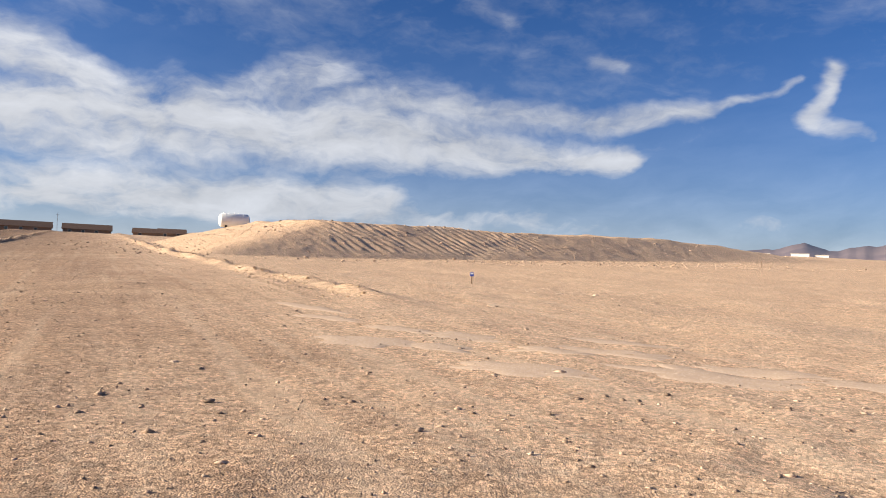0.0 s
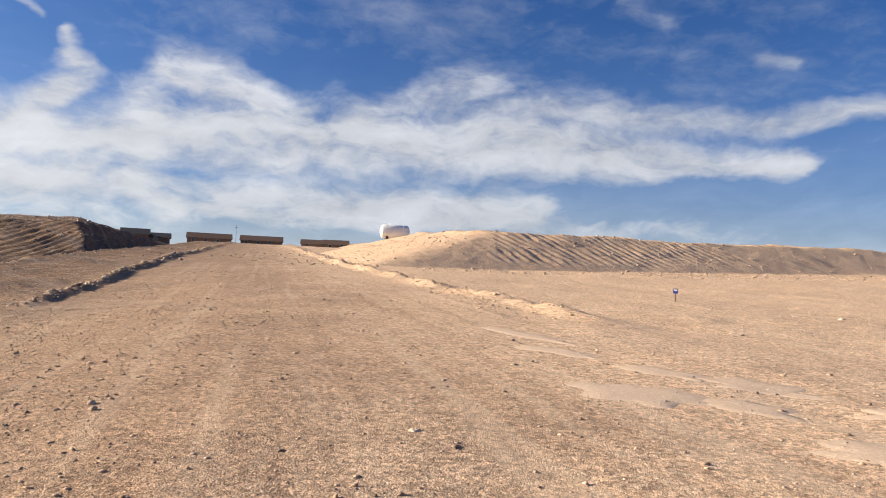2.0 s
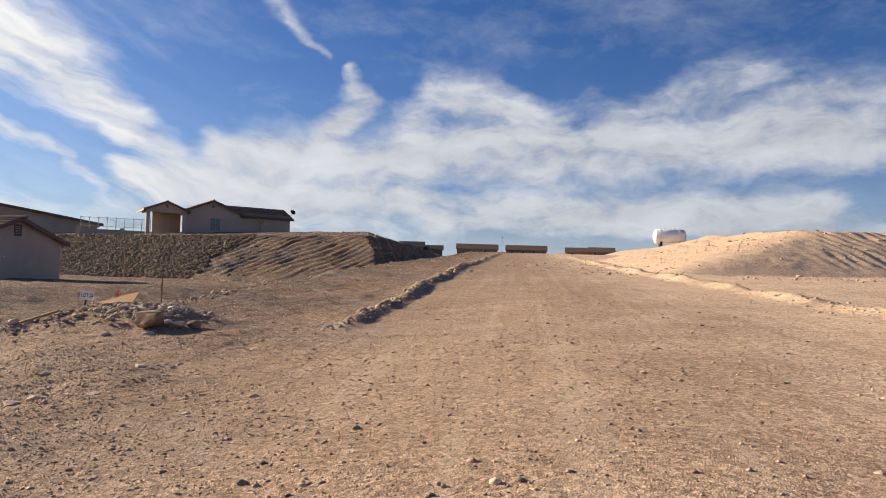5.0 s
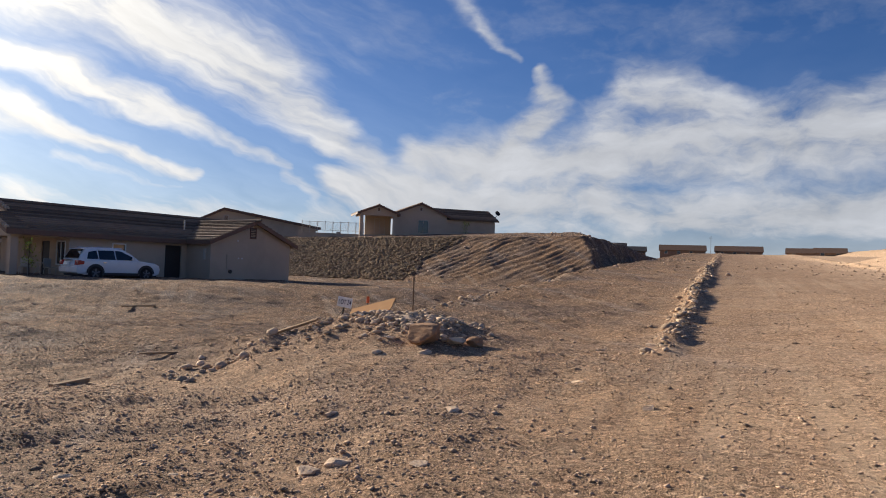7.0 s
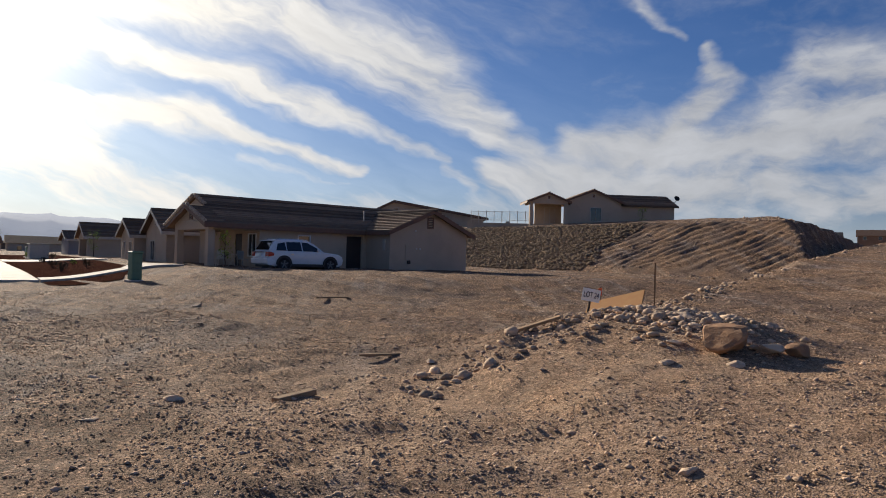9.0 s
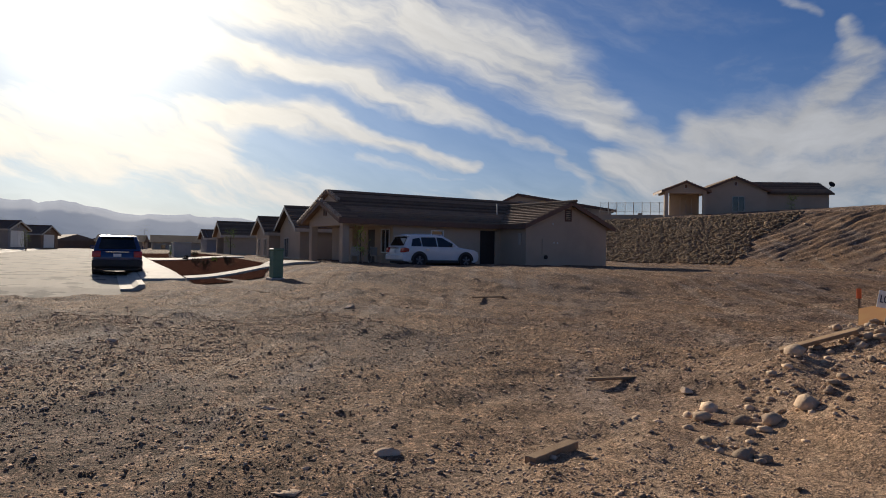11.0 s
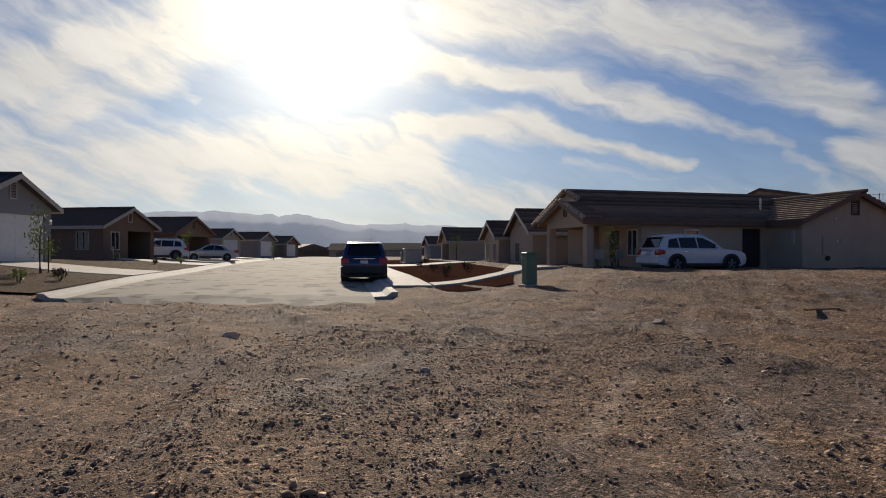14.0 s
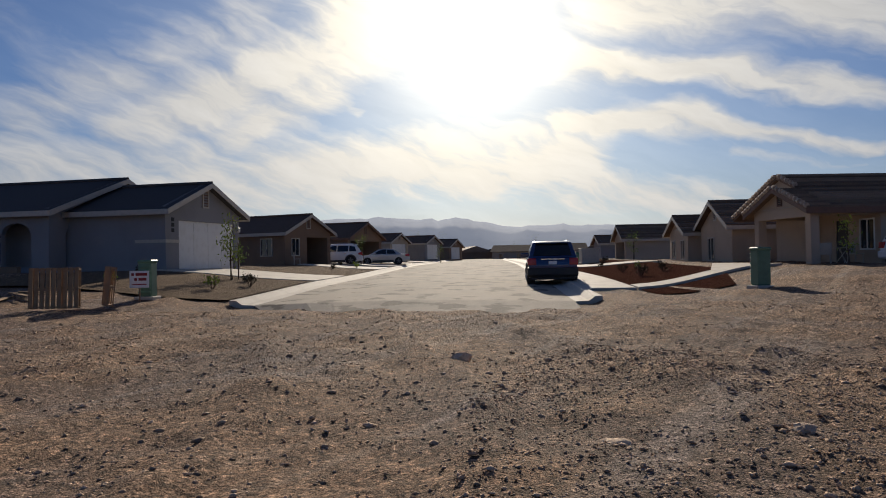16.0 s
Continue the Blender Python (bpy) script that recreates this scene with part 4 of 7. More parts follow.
def gable_roof(parent, half, y0, y1, z_eave, pitch, mat, fascia, over=0.4, cx=0.0):
    """A roof with its ridge along local y at x = cx; half is the half width to the walls."""
    turn = pose(cx, 0, 0, 0, 0, 90)
    rise = (half + over) * pitch
    ze = z_eave - over * pitch
    for sign in (1, -1):
        ob = roof_slab(parent, y0 - over, y1 + over, -sign * (half + over), 0, ze, z_eave + half * pitch, mat)
        turned(ob, turn)
    for sign in (1, -1):
        xa = cx + sign * (half + over)
        part("fascia", new_box(min(xa, xa + sign * 0.03), max(xa, xa + sign * 0.03), y0 - over, y1 + over, ze - 0.20, ze + 0.03), fascia, parent)
    for y in (y0 - over - 0.03, y1 + over):
        for sign in (1, -1):
            pts = [(cx + sign * (half + over), ze - 0.2), (cx, z_eave + half * pitch - 0.2), (cx, z_eave + half * pitch + 0.04), (cx + sign * (half + over), ze + 0.04)]
            part("barge_board", prism(bmesh.new(), pts, y, y + 0.03), fascia, parent)
    bm = bmesh.new()
    zr = z_eave + half * pitch + 0.03
    y = y0 - over
    while y < y1 + over:
        rod(bm, (cx, y, zr), (cx, min(y + 0.40, y1 + over), zr + 0.015), 0.10, 0.085, 8)
        y += 0.36
    part("ridge_tile", bm, mat, parent)
    return rise


def body_walls(parent, half, y0, y1, height, pitch, mat, front=(), back=(), left=(), right=(), cx=0.0, thick=0.2):
    """Four walls with gables at both ends; holes are given for each side along its own axis."""
    wall_with_holes(parent, cx - half, cx + half, -0.6, height, y0, y0 + thick, list(front), mat, (cx, height + half * pitch))
    wall_with_holes(parent, cx - half, cx + half, -0.6, height, y1 - thick, y1, list(back), mat, (cx, height + half * pitch))
    for x, holes, s in ((cx - half, left, 0), (cx + half, right, 1)):
        ob = wall_with_holes(parent, y0 + thick, y1 - thick, -0.6, height, 0, thick, list(holes), mat)
        # local x of the wall runs along the house's y
        turned(ob, Matrix(((0, -1, 0, x + (thick if s == 0 else 0)), (1, 0, 0, 0), (0, 0, 1, 0), (0, 0, 0, 1))))


def house_at(name, x, y, z, angle, label, group="houses"):
    return thing(name, pose(x, y, z, 0, 0, angle), label, "house", group)


def garage_door(parent, x0, x1, z1, y, mat=None):
    d = None
    rows = 4
    bm = bmesh.new()
    box(bm, x0, x1, y, y + 0.05, 0.0, z1)
    d = part("garage_door", bm, mat or WHITE_PAINT, parent, "white sectional garage door")
    for k in range(rows):
        for c in range(4):
            w = (x1 - x0) / 4
            bm = bmesh.new()
            h = z1 / rows
            box(bm, x0 + c * w + 0.10, x0 + (c + 1) * w - 0.10, y - 0.015, y + 0.01, k * h + 0.10, (k + 1) * h - 0.08)
            part("panel", bm, mat or WHITE_PAINT, d)
    return d


def right_house():
    """The tan house with a corner porch, a long side wall and a projecting gabled wing."""
    h = house_at("house", -49.5, 11.2, 0.45, 15.0, "tan stucco house with brown tile roof and corner porch")
    h.matrix_basis = pose(-49.5, 11.2, 0.45, 0, 0, 15.0) @ Matrix.Diagonal((0.97, 0.885, 0.96, 1))
    pitch = 0.385
    H = 2.62
    # porch: three piers with beams over, its own low gable
    for x0, x1, y0, y1 in ((-0.42, 0, 0, 0.42), (-4.9, -4.48, 0, 0.42), (-4.9, -4.6, 2.9, 3.3)):
        part("porch_pier", new_box(x0, x1, y0, y1, -0.4, 2.16, bevel=0.015), STUCCO_TAN, h)
    wall_with_holes(h, -4.9, 0.0, 2.16, H, 0.0, 0.28, [], STUCCO_TAN, (-2.45, H + 2.45 * pitch), name="porch_gable")
    part("porch_beam", new_box(-0.28, 0, 0.28, 3.3, 2.16, H), STUCCO_TAN, h)
    part("porch_beam", new_box(-4.9, -4.62, 0.28, 3.3, 2.16, H), STUCCO_TAN, h)
    part("porch_slab", new_box(-5.0, 0.1, -0.1, 3.3, -0.25, 0.06), CONCRETE, h, "pale concrete porch floor")
    part("porch_ceiling", new_box(-4.9, 0, 0.0, 3.3, H, H + 0.05), TRIM_PALE, h)
    gable_vent(h, -2.45, H + 0.42, 0.0, -1, TRIM_BROWN, 0.42, 0.62)
    # body behind the porch
    wall_with_holes(h, -8.6, 0.0, -0.6, H, 3.3, 3.5, [(-1.35, -0.45, 0.75, 2.0), (-3.2, -2.25, 0.05, 2.05)], STUCCO_TAN)
    framed_window(h, -1.35, -0.45, 0.75, 2.0, 3.32, -1, WHITE_PAINT)
    part("front_door", new_box(-3.2, -2.25, 3.36, 3.42, 0.05, 2.05), DARK_DOOR, h, "dark brown front door")
    east = wall_with_holes(h, 3.5, 11.4, -0.6, H, 0.0, 0.2, [(6.05, 6.85, 1.35, 2.0), (9.75, 11.0, 0.0, 2.13)], STUCCO_TAN)
    turned(east, Matrix(((0, -1, 0, 0.0), (1, 0, 0, 0), (0, 0, 1, 0), (0, 0, 0, 1))))
    win = framed_window(h, 6.05, 6.85, 1.35, 2.0, 0.0, -1, WHITE_PAINT, split=False)
    turned(win, Matrix(((0, -1, 0, 0.0), (1, 0, 0, 0), (0, 0, 1, 0), (0, 0, 0, 1))))
    part("side_door", new_box(-0.16, -0.1, 9.75, 11.0, 0.0, 2.13), DARK_DOOR, h, "dark side door in shade")
    part("back_wall", new_box(-8.6, 2.3, 18.2, 18.4, -0.6, H), STUCCO_TAN, h)
    part("west_wall", new_box(-8.6, -8.4, 3.5, 18.2, -0.6, H), STUCCO_TAN, h)
    # wing: gable wall faces along +x
    part("wing_side", new_box(-0.2, 2.3, 11.4, 11.6, -0.6, H), STUCCO_TAN, h)
    g = wall_with_holes(h, 11.4, 18.4, -0.6, H, 0.0, 0.2, [], STUCCO_TAN, (14.9, H + 3.5 * pitch), name="wing_gable")
    turned(g, Matrix(((0, -1, 0, 2.5), (1, 0, 0, 0), (0, 0, 1, 0), (0, 0, 0, 1))))
    v = gable_vent(h, 14.9, H + 0.55, 0.0, -1, TRIM_BROWN, 0.55, 0.75)
    side = Matrix(((0, -1, 0, 2.5), (1, 0, 0, 0), (0, 0, 1, 0), (0, 0, 0, 1)))
    turned(v, side)
    for k, (yy, zz, w, hh, mat) in enumerate(((13.65, 1.42, 0.10, 0.10, WHITE_PAINT), (13.95, 1.42, 0.10, 0.10, WHITE_PAINT), (13.55, 2.55, 0.08, 0.12, WHITE_PAINT))):
        turned(part("outlet_cover", new_box(yy, yy + w, -0.04, 0, zz, zz + hh, bevel=0.01), mat, h, "small white wall fitting"), side)
    turned(part("meter_panel", new_box(12.7, 13.15, -0.05, 0, 0.75, 1.7, bevel=0.01), STUCCO_TAN, h, "painted electric meter panel"), side)
    turned(part("hose_reel", rod(bmesh.new(), (13.0, -0.12, 0.6), (13.0, -0.02, 0.6), 0.12, 0.12, 12), DARK_DOOR, h), side)
    turned(part("wall_lamp", new_box(11.9, 12.1, 0.05, 0.2, 1.3, 2.0, bevel=0.02), TRIM_PALE, h, "pale wall lamp"), Matrix(((1, 0, 0, -10.0), (0, 1, 0, 11.2), (0, 0, 1, 0), (0, 0, 0, 1))))
    # roofs: the main ridge runs along y, the porch gable lower before it, the wing's ridge across
    ridge = H + 4.3 * pitch
    turn = pose(-4.3, 0, 0, 0, 0, 90)
    for sign in (1, -1):
        turned(roof_slab(h, 0.9, 18.8, -sign * 4.7, 0, H - 0.4 * pitch, ridge, TILE_BROWN), turn)
    part("fascia", new_box(0.40, 0.43, -0.4, 11.0, H - 0.38, H - 0.12), TRIM_BROWN, h)
    wall_with_holes(h, -8.6, 0.0, H, H + 0.01, 1.1, 1.3, [], STUCCO_TAN, (-4.3, ridge - 0.08), name="main_gable")
    bm = bmesh.new()
    y = 0.9
    while y < 18.8:
        rod(bm, (-4.3, y, ridge + 0.03), (-4.3, y + 0.4, ridge + 0.045), 0.11, 0.095, 8)
        y += 0.36
    part("ridge_tile", bm, TILE_BROWN, h)
    for k in range(14):
        for cx, yy, half in ((-4.3, 0.86, 4.7), (-2.45, -0.44, 2.85)):
            t0 = k / 14
            if half < 3 and k > 9:
                continue
            n = 14 if half > 3 else 10
            for sign in (1, -1):
                if half > 3 and sign > 0 and k < 9:
                    continue
                xa, xb = cx + sign * half * (1 - k / n), cx + sign * half * (1 - (k + 0.92) / n)
                zr = H - 0.4 * pitch
                za, zb = zr + half * pitch * (k / n) + 0.07, zr + half * pitch * ((k + 0.92) / n) + 0.05
                part("rake_tile", rod(bmesh.new(), (xa, yy + 0.04, za + 0.05), (xa + 0.62 * (xb - xa), yy + 0.04, za + 0.05 + 0.62 * (zb - za)), 0.13, 0.10, 6), TILE_PALE, h)
    # porch roof: same eaves, lower ridge
    pt = pose(-2.45, 0, 0, 0, 0, 90)
    for sign in (1, -1):
        turned(roof_slab(h, -0.4, 0.9 if sign > 0 else 1.6, -sign * 2.85, 0, H - 0.4 * pitch, H + 2.45 * pitch, TILE_BROWN), pt)
    bm = bmesh.new()
    for sign in (1, -1):
        pts = [(-2.45 + sign * 2.85, H - 0.4 * pitch - 0.22), (-2.45, H + 2.45 * pitch - 0.22), (-2.45, H + 2.45 * pitch), (-2.45 + sign * 2.85, H - 0.4 * pitch)]
        b2 = prism(bmesh.new(), pts, -0.43, -0.39)
        part("barge_board", b2, TRIM_BROWN, h)
    bm.free()
    # wing roof
    for sign in (1, -1):
        ob = roof_slab(h, -4.3, 2.9, 14.9 - sign * 3.9, 14.9, H - 0.4 * pitch, H + 3.5 * pitch, TILE_BROWN)
        pts = [(14.9 + sign * 3.9, H - 0.4 * pitch - 0.22), (14.9, H + 3.5 * pitch - 0.22), (14.9, H + 3.5 * pitch + 0.03), (14.9 + sign * 3.9, H - 0.4 * pitch + 0.03)]
        turned(part("barge_board", prism(bmesh.new(), pts, -0.43, -0.39), TRIM_BROWN, h), side)
    bm = bmesh.new()
    x = -4.0
    while x < 2.9:
        rod(bm, (x, 14.9, H + 3.5 * pitch + 0.03), (x + 0.4, 14.9, H + 3.5 * pitch + 0.045), 0.10, 0.085, 8)
        x += 0.36
    part("ridge_tile", bm, TILE_BROWN, h)
    part("fascia", new_box(0.4, 2.9, 10.97, 11.0, H - 0.38, H - 0.12), TRIM_BROWN, h)
    part("roof_pipe", rod(bmesh.new(), (-0.9, 11.8, H + 0.6), (-0.9, 11.8, H + 1.25), 0.05), TRIM_PALE, h)
    return h


def plain_house(x, y, z, angle, half, depth, label, wall, roof, trim, pitch=0.4, height=2.5, garage=None, windows=(), porch=None, carport=None, side=()):
    """A gabled house: its front gable faces -y in its own axes, the front wall on y = 0."""
    h = house_at("house", x, y, z, angle, label)
    holes = [(a, b, c, d) for a, b, c, d in windows]
    if garage:
        holes.append((garage[0], garage[1], -0.05, garage[2]))
    if carport:
        holes.append((carport[0], carport[1], -0.1, carport[2]))
    body_walls(h, half, 0, depth, height, pitch, wall, front=holes, left=side if side else (), right=())
    for w in windows:
        framed_window(h, *w, 0.0, -1, trim)
    if garage:
        garage_door(h, garage[0], garage[1], garage[2], 0.10)
    if carport:
        part("carport_back", new_box(carport[0], carport[1], 5.0, 5.1, -0.1, height), wall, h)
        part("carport_side", new_box(carport[0] - 0.05, carport[0], 0.2, 5.0, -0.1, height), wall, h)
        part("carport_side", new_box(carport[1], carport[1] + 0.05, 0.2, 5.0, -0.1, height), wall, h)
    for s in side:
        y0, y1, z0, z1 = s
        w = framed_window(h, y0, y1, z0, z1, 0.0, 1, trim)
        turned(w, Matrix(((0, -1, 0, -half), (1, 0, 0, 0), (0, 0, 1, 0), (0, 0, 0, 1))))
    gable_roof(h, half, 0, depth, height, pitch, roof, trim)
    gable_vent(h, 0, height + half * pitch * 0.45, 0.0, -1, trim, 0.5, 0.75)
    return h


right_house()
# left side of the street; each front wall looks north to the street, so the house's own -y points there
G = house_at("house", -45.6, -15.65, 0.70, 0.0, "blue-grey stucco house with white garage door and arched porch")


def grey_house(h):
    """Axes as the world's: the garage gable faces north, its long wall east; a second block with arches stands behind."""
    H, pitch = 2.85, 0.40
    wall_with_holes(h, -6.4, 0, -0.9, H, -0.2, 0, [(-5.9, -1.0, -0.1, 2.3)], STUCCO_GREY, (-3.2, H + 3.2 * pitch))
    d = garage_door(h, -5.9, -1.0, 2.3, 0.0)
    turned(d, pose(-6.9, -0.10, 0, 0, 0, 180))
    part("wall", new_box(-0.2, 0, -12.0, -0.2, -0.9, H), STUCCO_GREY, h)
    part("wall", new_box(-6.4, -6.2, -12.0, -0.2, -0.9, H), STUCCO_GREY, h)
    part("trim_band", new_box(0.0, 0.03, -1.5, 0.04, 1.28, 1.42), TRIM_PALE, h)
    part("trim_band", new_box(-0.98, 0.0, 0.0, 0.04, 1.28, 1.42), TRIM_PALE, h)
    for k in range(3):
        part("house_number_bar", new_box(-0.62, -0.45, 0.0, 0.03, 1.75 + 0.24 * k, 1.92 + 0.24 * k), DARK_METAL, h)
    part("wall_lamp", new_box(-6.3, -6.15, 0.0, 0.14, 1.9, 2.15, bevel=0.02), WHITE_PAINT, h)
    gable_vent(h, -3.2, H + 0.55, 0.0, 1, TRIM_PALE, 0.55, 0.85)
    gable_roof(h, 3.2, -12.0, 0.0, H, pitch, SHINGLE_DARK, TRIM_PALE, 0.4, -3.2)
    # second block: its north gable and east wall each have an arched opening
    x0, x1, y1, y0 = -8.4, 1.2, -4.9, -16.3
    half, cx = (x1 - x0) / 2, (x0 + x1) / 2

    def arched(name, u0, u1, arches, gable):
        bm = bmesh.new()
        edges = [u0] + [v for a in arches for v in a] + [u1]
        for a, b in zip(edges[0::2], edges[1::2]):
            box(bm, a, b, -0.25, 0, -0.9, H)
        for a, b in arches:
            box(bm, a, b, -0.25, 0, -0.9, 0.3)
            for k in range(10):
                ua, ub = a + (b - a) * k / 10, a + (b - a) * (k + 1) / 10
                f = lambda t: 1.75 + 0.5 * math.sqrt(max(0, 1 - ((t - (a + b) / 2) / ((b - a) / 2)) ** 2))  # noqa: E731
                prism(bm, [(ua, f(ua)), (ub, f(ub)), (ub, H), (ua, H)], -0.25, 0)
        if gable:
            prism(bm, [(u0, H), (u1, H), ((u0 + u1) / 2, H + half * 0.36)], -0.25, 0)
        return part(name, bm, STUCCO_GREY, h, "stucco wall with arched openings")

    turned(arched("north_arcade", x0, x1, [(x1 - 2.7, x1 - 1.0)], True), pose(0, y1, 0))
    turned(arched("east_arcade", 0.25, 11.0, [(0.9, 2.5), (3.6, 5.2), (6.3, 7.9)], False), Matrix(((0, 1, 0, x1), (-1, 0, 0, y1), (0, 0, 1, 0), (0, 0, 0, 1))))
    part("inner_wall", new_box(x1 - 2.9, x1 - 2.7, y0, y1 - 0.25, -0.9, H), STUCCO_GREY, h)
    part("inner_wall", new_box(x0, x1 - 2.9, y1 - 2.4, y1 - 2.2, -0.9, H), STUCCO_GREY, h)
    gable_roof(h, half, y0, y1, H, 0.36, SHINGLE_DARK, TRIM_PALE, 0.4, cx)
    part("low_wall", new_box(2.2, 2.4, y0 + 3, y1 - 0.5, -0.9, 0.35), STUCCO_BROWN, h, "low brown block wall")


grey_house(G)
plain_house(-68.6, -19.0, 0.70, 166, 2.8, 12, "brown stucco house with carport and pale trim", STUCCO_BROWN, SHINGLE_BROWN, TRIM_PALE, 0.45, 2.55,
            windows=[(-2.0, -1.2, 0.75, 1.95)], carport=(-0.2, 2.4, 2.1), side=[(1.2, 2.2, 0.75, 1.95)])
plain_house(-89.4, -21.6, 0.75, 170, 3.6, 12, "brown stucco house with a wide open carport", STUCCO_BROWN, SHINGLE_BROWN, TRIM_BROWN, 0.42, 2.6, carport=(-3.1, 3.1, 2.15))
plain_house(-111.3, -24.3, 0.8, 168, 2.6, 10, "cream stucco house with a white garage door", STUCCO_CREAM, SHINGLE_BROWN, TRIM_PALE, 0.42, 2.5, garage=(-2.0, 2.0, 2.15))
plain_house(-121.3, -22.0, 0.75, 172, 3.0, 10, "blue-grey house with brown shingle roof", STUCCO_GREY, SHINGLE_BROWN, TRIM_PALE, 0.34, 2.5, garage=(-2.2, 2.2, 2.2))
plain_house(-146.8, -23.8, 0.6, 172, 3.6, 11, "brown stucco house far down the street", STUCCO_BROWN, SHINGLE_BROWN, TRIM_PALE, 0.36, 2.4, garage=(-2.4, 2.4, 2.2))
# right side beyond the tan house
plain_house(-69.0, 8.0, 0.1, 9, 2.3, 14, "tan stucco house with gabled porch and brown tiles", STUCCO_TAN, TILE_BROWN, TRIM_PALE, 0.45, 2.45,
                 windows=[(-1.6, -0.8, 0.6, 1.8), (0.7, 1.5, 0.6, 1.8)], side=[(3, 4, 0.7, 1.9)])
plain_house(-63.5, 9.6, 0.05, 9, 2.9, 12, "tan stucco house wing with brown tiles", STUCCO_TAN, TILE_BROWN, TRIM_PALE, 0.48, 2.7, windows=[(-1.4, -0.3, 0.6, 1.9)])
plain_house(-91.5, 4.6, 0.2, 9, 2.8, 12, "tan stucco house with porch posts", STUCCO_TAN, TILE_BROWN, TRIM_PALE, 0.45, 2.45, carport=(-2.3, 2.3, 2.05))
plain_house(-112.0, 2.2, 0.1, 9, 3.2, 10, "grey stucco house down the street", STUCCO_GREY, SHINGLE_BROWN, TRIM_PALE, 0.3, 2.4)
# the hill house: its long front looks towards the road
HH = house_at("house", -78.6, 50.0, 5.80, 68.0, "tan stucco house with a covered patio on the bank")


def hill_house(h):
    H, pitch = 2.5, 0.40
    # patio gable at the near end, main gable behind it, long roof to the far end
    for x in (0.0, 4.0):
        part("patio_post", new_box(x, x + 0.4, 0, 0.4, -0.6, 2.1), STUCCO_TAN, h)
    wall_with_holes(h, 0, 4.4, 2.1, H, 0, 0.25, [], STUCCO_TAN, (2.2, H + 2.2 * pitch), name="patio_gable")
    part("patio_beam", new_box(0, 0.25, 0.25, 3.2, 2.1, H), STUCCO_TAN, h)
    part("patio_wall", new_box(1.2, 4.4, 3.2, 3.4, -0.6, H), STUCCO_TAN, h)
    framed_window(h, 2.4, 3.6, 0.1, 1.95, 3.2, -1, TRIM_PALE)
    gable_roof(h, 2.2, 0, 4, H, pitch, TILE_BROWN, TRIM_BROWN, 0.35, 2.2)
    gable_vent(h, 2.2, H + 0.35, 0, -1, TRIM_PALE, 0.4, 0.5)
    ob = wall_with_holes(h, 4.4, 11.0, -0.6, H, 1.2, 1.4, [(7.4, 8.6, 0.4, 1.9)], STUCCO_TAN, (7.7, H + 3.3 * pitch + 0.3), name="main_gable")
    framed_window(h, 7.4, 8.6, 0.4, 1.9, 1.2, -1, TRIM_PALE)
    gable_roof(h, 3.3, 1.2, 12, H + 0.2, pitch, TILE_BROWN, TRIM_BROWN, 0.35, 7.7)
    gable_vent(h, 7.7, H + 0.8, 1.2, -1, TRIM_PALE, 0.4, 0.5)
    part("wall", new_box(11.0, 17.6, 1.8, 2.0, -0.6, H), STUCCO_TAN, h)
    part("wall", new_box(17.4, 17.6, 2.0, 10, -0.6, H), STUCCO_TAN, h)
    roof_slab(h, 10.0, 18.0, 1.4, 5.6, H - 0.16, H + 1.45, TILE_BROWN)
    roof_slab(h, 10.0, 18.0, 10.2, 5.6, H - 0.16, H + 1.45, TILE_BROWN)
    bm = prism(bmesh.new(), [(2.0, H), (9.6, H), (5.6, H + 1.4)], 0, 0.2)
    turned(part("end_gable", bm, STUCCO_TAN, h), Matrix(((0, -1, 0, 17.6), (1, 0, 0, 0), (0, 0, 1, 0), (0, 0, 0, 1))))
    bm = rod(bmesh.new(), (17.9, 3.2, H + 0.2), (18.4, 2.9, H + 0.9), 0.03)
    mast = part("dish_mast", bm, DARK_METAL, h)
    bm = bmesh.new()
    bmesh.ops.create_uvsphere(bm, u_segments=16, v_segments=8, radius=0.5)
    bmesh.ops.delete(bm, geom=[v for v in bm.verts if v.co.z > -0.2], context="VERTS")
    bmesh.ops.transform(bm, matrix=pose(18.45, 2.7, H + 1.2, 60, 20, 0), verts=bm.verts[:])
    bmesh.ops.solidify(bm, geom=bm.faces[:], thickness=0.03)
    part("satellite_dish", bm, DARK_METAL, h, "dark satellite dish")


hill_house(HH)
B = house_at("house", -102.4, 43.0, 5.65, 66.0, "tan stucco house with a long dark roof behind the bank")
bm = prism(bmesh.new(), [(-2.6, -0.5), (12.5, -0.5), (12.5, 1.4), (0, 3.35), (-2.6, 2.1)], 0, 8)
part("wall", bm, STUCCO_TAN, B)
bm = prism(bmesh.new(), [(-3.1, 1.98), (0, 3.5), (13.2, 1.42), (13.2, 1.57), (0, 3.66), (-3.1, 2.13)], -0.4, 8.4)
part("roof", bm, SHINGLE_BROWN, B)
bm = prism(bmesh.new(), [(-3.1, 1.75), (0, 3.27), (13.2, 1.2), (13.2, 1.42), (0, 3.5), (-3.1, 1.98)], -0.43, -0.4)
part("barge_board", bm, TRIM_BROWN, B)
gable_vent(B, 0.3, 2.3, 0.0, -1, TRIM_PALE, 0.6, 0.7)

